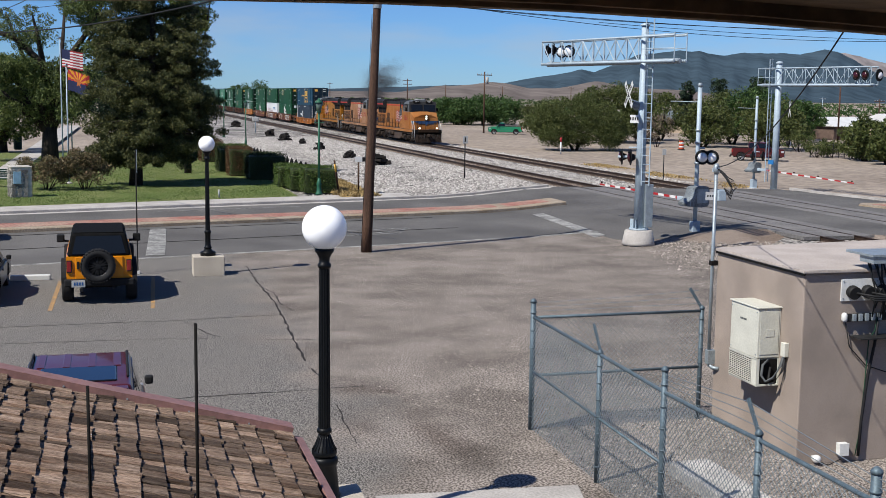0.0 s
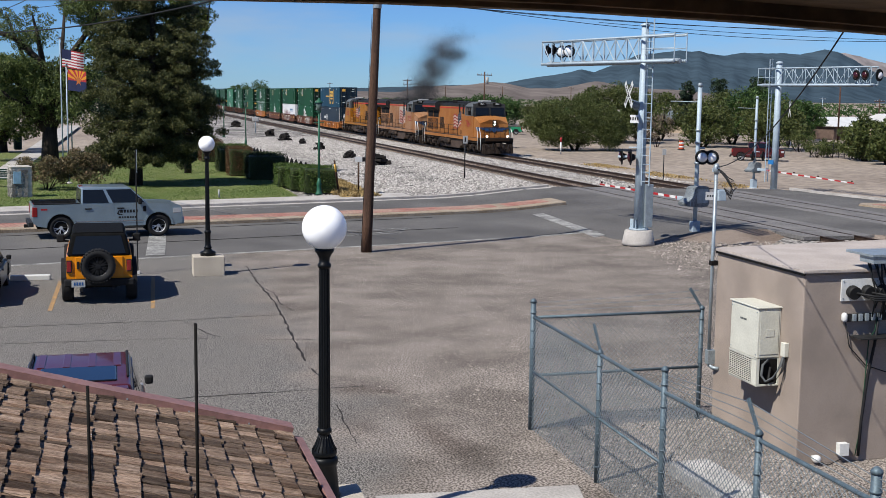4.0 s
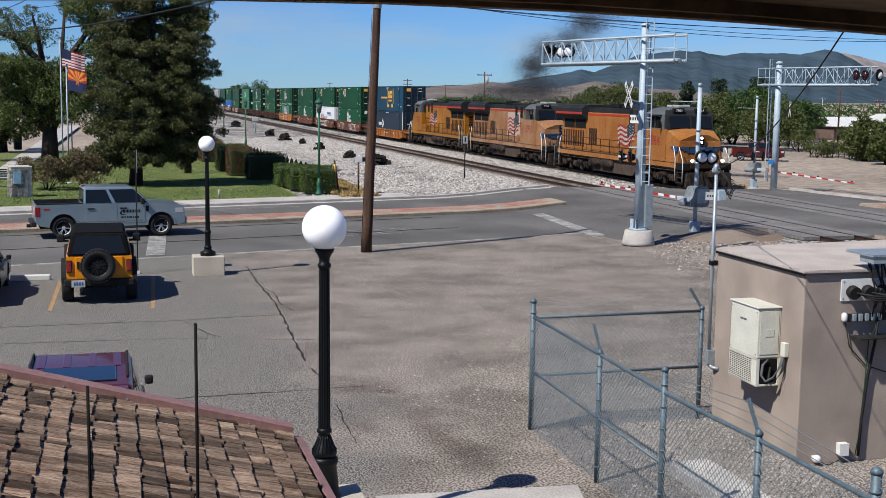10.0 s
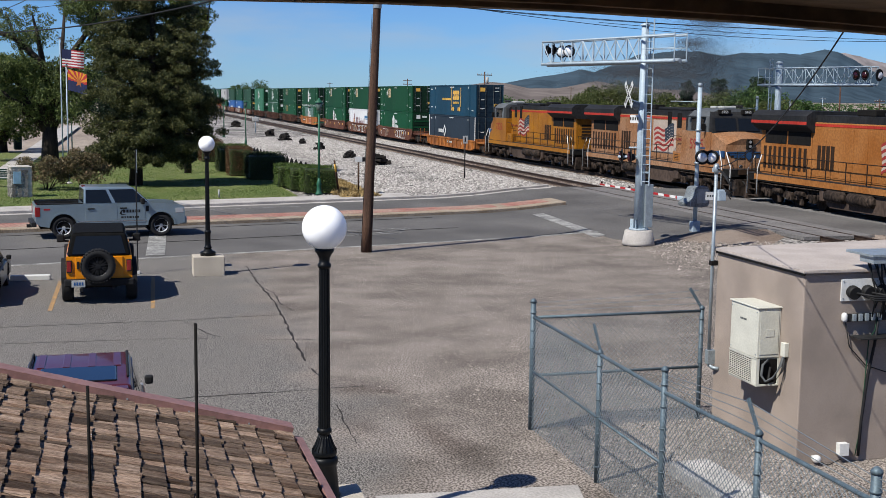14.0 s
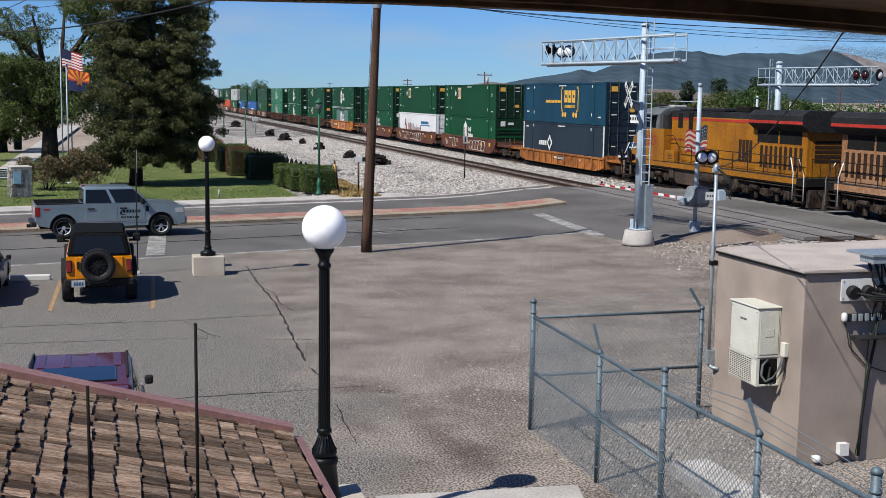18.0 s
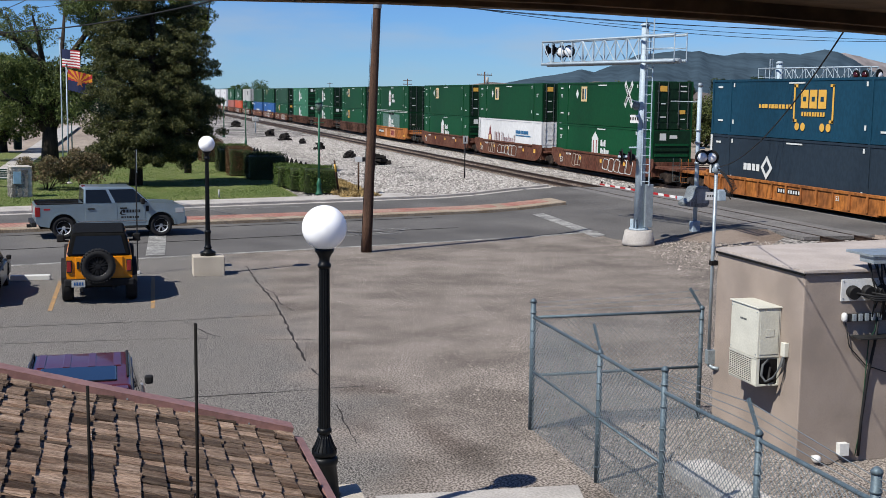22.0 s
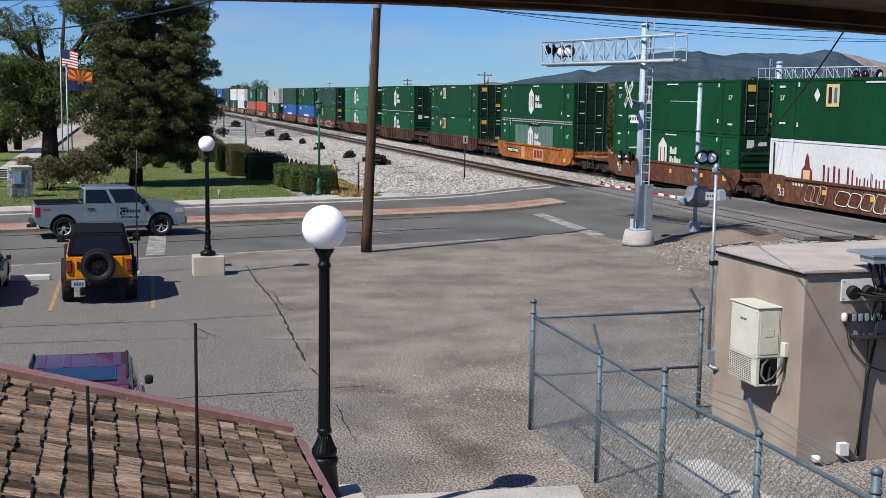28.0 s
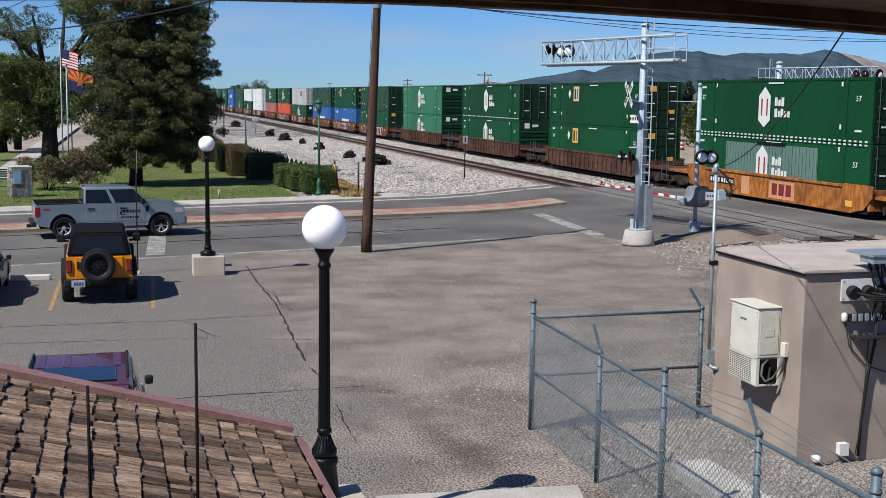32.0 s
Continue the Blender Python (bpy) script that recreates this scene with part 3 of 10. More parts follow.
def shape(name, outline, material, parent, y, depth=0.006, label=""):
    """A flat raised marking with an outline in x and z on a side at y."""
    return part(name, prism(bmesh.new(), outline, y - depth, y), material, parent, label)


BOX_TEMPLATES = {}


def container(kind, label):
    """A 53-foot container, origin under the middle of its floor; the near side faces -y and its doors +x."""
    skin = {"badge": "c_green", "badge_low": "c_green2", "hub": "c_green2", "hub_dark": "c_green", "hub_pale": "c_green3", "hub_plain": "c_green2",
            "reefer": "c_green2", "blue": "c_blue", "slate": "c_slate", "white_crest": "c_white", "white": "c_white", "grey": "c_grey",
            "royal": "c_royal", "orange": "c_orange", "rose": "c_rose", "dark": "c_dkgreen"}[kind]
    door = {"blue": "c_end_shaded_blue", "slate": "c_end_shaded_blue", "white_crest": "c_white", "white": "c_white", "grey": "c_grey", "royal": "c_royal",
            "orange": "c_orange", "rose": "c_rose"}.get(kind, "c_end_shaded")
    c = thing("shipping_container", label, "container", group="containers on the train")
    h = CL / 2
    bm = bmesh.new()
    box(bm, -h + 0.06, h - 0.08, SIDE + 0.03, -SIDE - 0.03, 0.12, CH - 0.06)
    part("body", bm, M[skin], c)
    for s in (-1, 1):
        ya, yb = sorted((s * (CW / 2 - 0.08), s * CW / 2))
        part("bottom_rail", newbox(-h + 0.16, h - 0.16, ya, yb, 0.02, 0.16), M[skin], c)
        part("top_rail", newbox(-h + 0.16, h - 0.16, ya, yb, CH - 0.12, CH - 0.01), M[skin], c)
        for x in (-h + 0.08, -6.1, 6.1, h - 0.08):
            part("post", newbox(x - 0.085, x + 0.085, ya - 0.004, yb + 0.004, 0, CH), M[skin], c)
    part("roof", newbox(-h + 0.02, h - 0.02, SIDE + 0.01, -SIDE - 0.01, CH - 0.058, CH - 0.012), M[skin], c)
    # the end that faces forward; green and blue ends carry painted shade
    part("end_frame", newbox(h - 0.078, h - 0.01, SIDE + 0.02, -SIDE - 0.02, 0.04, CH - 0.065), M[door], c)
    if kind in ("hub", "hub_pale", "hub_plain"):
        for k in range(6):
            part("end_rib", newbox(h - 0.008, h + 0.03, SIDE + 0.18, -SIDE - 0.18, 0.3 + k * 0.32, 0.44 + k * 0.32), M["c_green2"] if k % 2 else M["c_end_shaded"], c)
        plate("emblem", -0.6, 2.45, 0.42, 0.42, M["ink_white"], c, end=h - 0.008)
        plate("wordmark", 0.1, 2.45, 0.5, 0.2, M["ink_white"], c, end=h - 0.008)
    else:
        for k, y in enumerate((-0.98, -0.36, 0.36, 0.98)):
            bm = rod(bmesh.new(), (h + 0.035, y, 0.06), (h + 0.035, y, CH - 0.06), 0.022, 6)
            for z in (0.35, 1.0, 1.6, 2.3):
                box(bm, h - 0.008, h + 0.05, y - 0.07, y + 0.07, z - 0.03, z + 0.03)
            part("lock_bar", bm, M["lockbar"] if kind not in ("white", "white_crest") else M["c_grey"], c)
        for z in (0.5, 1.2, 1.9, 2.5):
            part("door_rib", newbox(h - 0.008, h + 0.012, SIDE + 0.14, -SIDE - 0.14, z - 0.05, z + 0.05), M[door], c)
        if kind in ("badge", "badge_low", "blue"):
            plate("door_badge", -0.66, 2.45, 0.46, 0.34, M["ink_yellow"], c, end=h + 0.014)
            plate("door_badge", 0.6, 1.05, 0.42, 0.24, M["ink_yellow"], c, end=h + 0.014)
        for y, z, w in ((0.66, 2.6, 0.4), (0.66, 2.3, 0.4), (-0.66, 1.55, 0.3), (-0.66, 0.75, 0.4), (0.66, 0.62, 0.3)):
            plate("marking", y, z, w, 0.07, M["ink_white"], c, end=h + 0.014)
    # markings on the near side
    if kind not in ("white", "white_crest", "grey"):
        for x, z, w, hh in ((-7.2, 2.5, 0.5, 0.10), (-7.1, 0.75, 0.55, 0.09), (-5.75, 2.6, 0.13, 0.2), (5.75, 2.6, 0.13, 0.2),
                            (5.75, 0.7, 0.13, 0.22), (7.1, 0.55, 0.5, 0.09), (0.2, 2.68, 1.4, 0.07), (-5.75, 0.7, 0.13, 0.22)):
            plate("marking", x, z, w, hh, M["ink_white"], c)
        if kind in ("badge", "badge_low", "hub", "hub_dark", "reefer", "hub_plain"):
            for x in (-7.15, 7.05):
                lettering("length_mark", "53'", 0.34, M["ink_white"], c, pose(x, SIDE - 0.012, 1.95, 90, 0, 0))
    if kind in ("badge", "badge_low"):
        plate("badge", -2.95, 2.1, 1.02, 1.02, M["ink_pale"] if kind == "badge" else M["ink_yellow"], c, label="cream square badge")
        plate("badge_bar", -3.15, 2.1, 0.26, 0.74, M["ink_black"], c, y=SIDE - 0.014)
        plate("badge_bar", -2.72, 2.1, 0.22, 0.7, M["ink_blue"], c, y=SIDE - 0.014)
        shape("diamond", [(-4.45, 2.1), (-4.2, 2.42), (-3.95, 2.1), (-4.2, 1.78)], M["ink_white"], c, SIDE)
    if kind in ("hub", "hub_dark", "hub_pale", "reefer", "hub_plain"):
        if kind == "reefer":
            plate("reefer_panel", -0.2, 1.42, 8.6, 2.3, M["c_panel"], c, y=SIDE - 0.006)
            yy = SIDE - 0.014
            for k in range(29):
                plate("panel_groove", -4.35 + 0.3 * k, 1.42, 0.03, 2.2, M["c_dkgreen"], c, y=yy + 0.005, depth=0.005)
            part("cooling_slot", newbox(-1.3, 1.3, SIDE - 0.04, SIDE - 0.015, 2.52, 2.68), M["lo_dark"], c)
        else:
            yy = SIDE
        shape("emblem", [(-1.35, 0.85), (-0.8, 0.5), (-0.25, 0.85), (-0.25, 2.05), (-0.8, 2.5), (-1.35, 2.05)], M["ink_white"], c, yy - 0.004, label="white six-sided emblem")
        for x in (-1.05, -0.55):
            plate("emblem_bar", x, 1.5, 0.13, 0.85, M["flag_red"], c, y=yy - 0.016)
        for z, ws in ((1.72, (0.26, 0.2, 0.24)), (1.18, (0.26, 0.16, 0.24, 0.22, 0.22))):
            x = 0.15
            for k, w in enumerate(ws):
                plate("wordmark", x + w / 2, z + (0.05 if k in (0, 2) else 0), w, 0.42 if k in (0, 2) else 0.3, M["ink_white"], c, y=yy - 0.008)
                x += w + 0.07
    if kind in ("hub_dark", "reefer"):
        for k in range(40):
            plate("dash", -h + 0.4 + k * 0.395, 0.10 if kind == "hub_dark" else CH - 0.05, 0.2, 0.07, M["ink_white"], c, y=SIDE - 0.008)
    if kind == "blue":
        for x, w in ((0.92, 0.62), (1.64, 0.60), (2.38, 0.64)):
            plate("sign_block", x, 1.92, w, 0.86, M["ink_yellow"], c, label="yellow painted block of a sign")
            plate("sign_core", x, 1.92, w * 0.42, 0.22, M["c_blue"], c, y=SIDE - 0.014)
        for k in range(9):
            plate("sign_bar", 0.78 + 0.22 * k, 1.22, 0.15, 0.2, M["ink_yellow"], c)
        for x in (0.05, 3.25):
            plate("sign_bracket", x, 1.72, 0.13, 1.75, M["ink_yellow"], c)
        for x in (0.15, 3.15):
            for z in (2.54, 0.9):
                plate("sign_bracket", x, z, 0.32, 0.13, M["ink_yellow"], c)
        for x in (0.35, 0.85, 2.45, 2.95):
            bm = disc(bmesh.new(), (x, SIDE - 0.003, 0.62), (0, 1, 0), 0.19, 0.012)
            part("sign_wheel", bm, M["ink_yellow"], c)
        x = -3.1
        for w in (0.16, 0.2, 0.3, 0.16, 0.24, 0.3, 0.22, 0.26, 0.2, 0.28):
            plate("slogan_bar", x, 1.55, w, 0.2, M["ink_yellow"], c)
            x += w / 2 + 0.2
    if kind == "slate":
        for x in (-h + 0.09, h - 0.09):
            plate("white_post", x, CH / 2, 0.2, CH - 0.06, M["ink_white"], c, label="white painted corner post", y=SIDE - 0.012)
        x = -4.3
        for w in (0.3, 0.36, 0.3, 0.3):
            plate("wordmark", x, 1.35, w, 0.34, M["ink_white"], c)
            x += w / 2 + 0.26
        bm = prism(bmesh.new(), [(-2.75, 1.4), (-2.2, 2.0), (-1.65, 1.4), (-2.2, 0.8)], SIDE - 0.012, SIDE - 0.004)
        part("emblem", bm, M["ink_white"], c, "white diamond emblem")
        part("emblem_core", prism(bmesh.new(), [(-2.5, 1.4), (-2.2, 1.72), (-1.9, 1.4), (-2.2, 1.08)], SIDE - 0.02, SIDE - 0.012), M["c_slate"], c)
    if kind == "white_crest":
        bm = prism(bmesh.new(), [(-5.2, 0.85), (-4.3, 0.85), (-4.32, 1.5), (-4.55, 1.7), (-4.62, 2.1), (-4.75, 2.3), (-4.88, 2.1), (-4.95, 1.7), (-5.18, 1.5)], SIDE - 0.012, SIDE)
        part("crest", bm, M["ink_maroon"], c, "dark maroon and black crest")
        part("crest_shield", prism(bmesh.new(), [(-5.0, 0.9), (-4.5, 0.9), (-4.45, 1.5), (-5.05, 1.5)], SIDE - 0.02, SIDE - 0.012), M["ink_pale"], c)
        x = -3.6
        for w, hh in ((0.8, 1.1), (0.85, 1.1), (0.15, 0.15), (0.75, 1.1), (0.5, 0.62), (0.5, 0.62), (0.2, 0.95), (0.5, 0.62), (0.5, 0.62), (0.5, 0.95)):
            hh *= 0.8
            plate("wordmark", x + w * 0.3, 0.95 + hh / 2, w * 0.16, hh, M["ink_maroon"], c)
            plate("wordmark", x + w * 0.75, 0.95 + hh / 2, w * 0.12, hh * 0.8, M["ink_maroon"], c)
            x += w * 0.85 + 0.12
        x = 2.2
        for w in (0.3, 0.3, 0.36, 0.26, 0.24, 0.3, 0.3, 0.3):
            plate("wordmark", x, 1.95, w, 0.26, M["ink_blue"], c)
            x += w / 2 + 0.24
        plate("wordmark", 3.8, 1.68, 3.6, 0.08, M["ink_blue"], c)
        plate("stripe", -7.7, 1.6, 0.12, 2.2, M["ink_black"], c, y=SIDE - 0.01)
    if kind == "royal":
        plate("wordmark", 0.5, 1.0, 5.0, 0.8, M["ink_white"], c)
        plate("wordmark", -5.5, 2.3, 1.2, 0.3, M["ink_white"], c)
    if kind == "white":
        plate("wordmark", 3.6, 1.9, 0.8, 0.5, M["ink_black"], c)
    if kind == "grey":
        plate("door_panel", 4.6, 1.4, 1.6, 1.9, M["c_grey"], c, y=SIDE - 0.03, depth=0.03)
        plate("dark_panel", 2.4, 1.9, 1.1, 0.9, M["lo_grey"], c)
    return c


def scribble(parent, x, z, w, h, y, material, seed, strokes=4):
    """Sprayed loops on a wagon side."""
    rng = random.Random(seed)
    for k in range(strokes):
        cx = x + w * (k + 0.5) / strokes
        pts, a0 = [], rng.uniform(0, 6)
        rx, rz = w / strokes * rng.uniform(0.45, 0.7), h * rng.uniform(0.35, 0.5)
        for i in range(27):
            a = a0 + i * 0.3
            pts.append((cx + rx * math.cos(a) + 0.1 * math.sin(3 * a), y, z + rz * math.sin(a + 0.4 * math.sin(2 * a))))
        bm = tube(bmesh.new(), pts, 0.022, 4)
        part("graffiti", bm, material, parent, "pale sprayed graffiti loop")


WELL_TEMPLATES = {}


def rail_truck(bm, x, wheel_r=0.42, base=0.88):
    for s in (-1, 1):
        y = s * 1.0
        prism(bm, [(x - 1.15, 0.42), (x - 1.15, 0.62), (x - 0.5, 0.78), (x + 0.5, 0.78), (x + 1.15, 0.62), (x + 1.15, 0.42), (x + 0.6, 0.36), (x + 0.35, 0.2), (x - 0.35, 0.2), (x - 0.6, 0.36)],
              y - 0.09, y + 0.09)
        for k in range(3):
            rod(bm, (x - 0.2 + 0.2 * k, y, 0.24), (x - 0.2 + 0.2 * k, y, 0.6), 0.07, 6)
        for dx in (-base, base):
            disc(bm, (x + dx, s * 1.12, 0.44), (0, 1, 0), 0.13, 0.1, 10)
    box(bm, x - 0.25, x + 0.25, -1.0, 1.0, 0.45, 0.75)


def wheelset(parent, x, r=0.42):
    bm = rod(bmesh.new(), (0, -0.85, 0), (0, 0.85, 0), 0.08, 8)
    for s in (-1, 1):
        disc(bm, (0, s * 0.745, 0), (0, 1, 0), r, 0.12, 20)
        disc(bm, (0, s * 0.675, 0), (0, 1, 0), r + 0.03, 0.03, 20)
    o = part("wheelset", bm, M["w_dark"], parent)
    o.location = (x, 0, r)
    return o


def well_car(kind, front, rear):
    """A double-stack well wagon, origin on the rail under the middle of its well. front and rear: half length to the joint or coupler."""
    skin = M[{"brown": "w_brown", "rib": "w_rib", "orange": "w_orange", "orange_low": "w_orange"}[kind]]
    c = thing("well_car", {"brown": "reddish-brown steel double-stack well wagon with graffiti", "rib": "rust-brown ribbed steel double-stack well wagon",
                           "orange": "weathered orange steel double-stack well wagon", "orange_low": "weathered orange ribbed low-sided well wagon"}[kind],
              "railway wagon", group="wagons of the train")
    h = CL / 2
    low = kind == "orange_low"
    top = 1.12 if low else 1.42
    for s in (-1, 1):
        ya, yb = sorted((s * 1.40, s * 1.44))
        if kind in ("rib", "orange_low"):
            out = [(-h - 0.35, 0.5), (-h + 0.5, 0.30), (h - 0.5, 0.30), (h + 0.35, 0.5), (h + 0.35, top), (-h - 0.35, top)]
        else:
            out = [(-h + 0.1, 0.42), (-h + 1.1, 0.24), (h - 1.1, 0.24), (h - 0.1, 0.42), (h + 0.5, 0.98), (h + 0.5, 1.5), (h - 1.6, 1.5), (h - 1.75, top),
                   (-h + 1.75, top), (-h + 1.6, 1.5), (-h - 0.5, 1.5), (-h - 0.5, 0.98)]
        part("side", prism(bmesh.new(), out, ya, yb), skin, c)
        ya, yb = sorted((s * 1.32, s * 1.50))
        part("top_chord", newbox(-h + (1.7 if kind in ("brown", "orange") else -0.3), h - (1.7 if kind in ("brown", "orange") else -0.3), ya, yb, top - 0.10, top + 0.02, 0.01), skin, c)
        part("bottom_chord", newbox(-h + 0.9, h - 0.9, min(s * 1.2, s * 1.47), max(s * 1.2, s * 1.47), 0.22, 0.33, 0.01), skin, c)
        if kind in ("rib", "orange_low"):
            n = 21 if kind == "rib" else 13
            for k in range(n):
                x = -h + 0.3 + (CL - 0.6) * k / (n - 1)
                ya, yb = sorted((s * 1.44, s * 1.52))
                part("rib", newbox(x - 0.06, x + 0.06, ya, yb, 0.33, top - 0.1), skin, c)
    part("floor", newbox(-h - 0.1, h + 0.1, -1.36, 1.36, 0.255, 0.345), M["w_dark"], c)
    for s, half in ((1, front), (-1, rear)):
        x0, x1 = sorted((s * (h + 0.3), s * (half - 0.35)))
        part("end_platform", newbox(x0, x1, -1.25, 1.25, 0.92, 1.06, 0.01), skin, c)
        bm = box(bmesh.new(), min(s * (h + 0.12), s * (h + 0.3)), max(s * (h + 0.12), s * (h + 0.3)), -1.38, 1.38, 0.4, 1.3)
        part("bulkhead", bm, skin, c)
        part("centre_sill", newbox(min(s * (h + 0.3), s * (half + 0.25)), max(s * (h + 0.3), s * (half + 0.25)), -0.2, 0.2, 0.72, 0.93), M["w_dark"], c)
        if half > 11:
            for y in (-1.2, 1.2):
                bm = bmesh.new()
                for z in (0.35, 0.65, 0.95, 1.25):
                    rod(bm, (s * (half - 0.5), y - 0.22, z), (s * (half - 0.5), y + 0.22, z), 0.018, 5)
                rod(bm, (s * (half - 0.5), y - 0.22, 0.35), (s * (half - 0.5), y - 0.22, 1.7), 0.02, 5)
                rod(bm, (s * (half - 0.5), y + 0.22, 0.35), (s * (half - 0.5), y + 0.22, 1.7), 0.02, 5)
                part("end_ladder", bm, M["lockbar"] if not low else skin, c)
            bm = rod(bmesh.new(), (s * (half - 0.9), -1.3, 1.25), (s * (half - 0.9), 1.3, 1.25), 0.025, 6)
            part("brake_rod", bm, M["w_dark"], c)
            part("brake_hose", tube(bmesh.new(), [(s * half, -0.35, 0.8), (s * (half + 0.15), -0.37, 0.45), (s * (half + 0.3), -0.35, 0.42)], 0.03), M["cable"], c)
        tx = s * (half - 1.75) if half > 11 else s * half
        if half > 11 or s > 0:
            bm = bmesh.new()
            rail_truck(bm, tx)
            part("bogie", bm, M["lo_under"], c)
            for dx in (-0.88, 0.88):
                wheelset(c, tx + dx)
    if kind == "brown":
        for k, x in enumerate((-6.9, -3.0, 0.6, 4.4)):
            plate("stencil", x, 0.95, 0.3, 0.22, M["ink_yellow"], c, y=-1.447)
        lettering("length_mark", "53", 0.55, M["ink_white"], c, pose(-6.6, -1.452, 0.68, 90, 0, 0))
        for k in range(7):
            plate("stencil", -5.6 + 0.25 * k + (8 if k > 3 else 0), 1.15, 0.14, 0.12, M["ink_white"], c, y=-1.447)
        plate("stencil", 7.0, 0.98, 0.42, 0.3, M["ink_yellow"], c, y=-1.447)
    if kind == "orange":
        plate("patch", 1.35, 0.76, 2.3, 0.86, M["w_peach"], c, y=-1.447, label="pale peach repainted patch")
        for x in (0.72, 1.35, 1.98):
            plate("logo_bar", x, 0.78, 0.46, 0.56, M["ink_maroon"], c, y=-1.455)
        plate("patch", -2.1, 0.78, 0.8, 0.9, M["w_peach"], c, y=-1.447)
        plate("number_plate", -4.6, 0.86, 2.6, 0.36, M["lo_dark"], c, y=-1.447)
        for k in range(9):
            plate("number_bar", -5.7 + k * 0.27 + (0.1 if k > 3 else 0), 0.86, 0.17, 0.22, M["ink_white"], c, y=-1.455)
        plate("stencil", 6.9, 0.62, 0.5, 0.26, M["ink_yellow"], c, y=-1.447)
    if kind == "orange_low":
        plate("number_plate", 0.2, 0.75, 2.2, 0.26, M["w_dark"], c, y=-1.447)
        for k in range(9):
            plate("number_bar", -0.7 + k * 0.22, 0.75, 0.12, 0.16, M["ink_white"], c, y=-1.455)
        lettering("length_mark", "53", 0.3, M["ink_white"], c, pose(4.2, -1.452, 0.75, 90, 0, 0))
    return c


def wavy_flag(parent, x0, x1, z0, z1, y, s):
    """A waving striped flag painted on the hood side, its starred canton at the upper front."""
    n, rows = 18, 9
    w, h = x1 - x0, z1 - z0
    ya, yb, yc = y, y + s * 0.006, y + s * 0.012

    def at(u, r):
        """u runs from the staff to the fly, r from the foot to the head."""
        x = x1 - u * w if s < 0 else x0 + u * w
        return (x + 0.06 * math.sin(5 * r) * u, z0 + h * r + 0.13 * math.sin(u * 8.6 + 0.6) - 0.30 * u + 0.12)
    for r in range(rows):
        lo, hi = [at(i / n, r / rows) for i in range(n + 1)], [at(i / n, (r + 1) / rows) for i in range(n + 1)]
        part("flag_stripe", prism(bmesh.new(), lo + hi[::-1], min(ya, yb), max(ya, yb)), M["flag_red"] if r % 2 == 0 else M["flag_white"], parent)
    m = 8
    lo, hi = [at(0.44 * i / m, 0.40) for i in range(m + 1)], [at(0.44 * i / m, 1.02) for i in range(m + 1)]
    part("flag_canton", prism(bmesh.new(), lo + hi[::-1], min(yb, yc), max(yb, yc)), M["flag_blue"], parent)
    bm = bmesh.new()
    for i in range(5):
        for j in range(4):
            x, z = at(0.05 + 0.085 * i, 0.47 + 0.14 * j)
            disc(bm, (x, yc + s * 0.002, z), (0, 1, 0), 0.035, 0.004, 6)
    tagged(part("flag_star", bm, M["flag_white"], parent), kind="stuff")


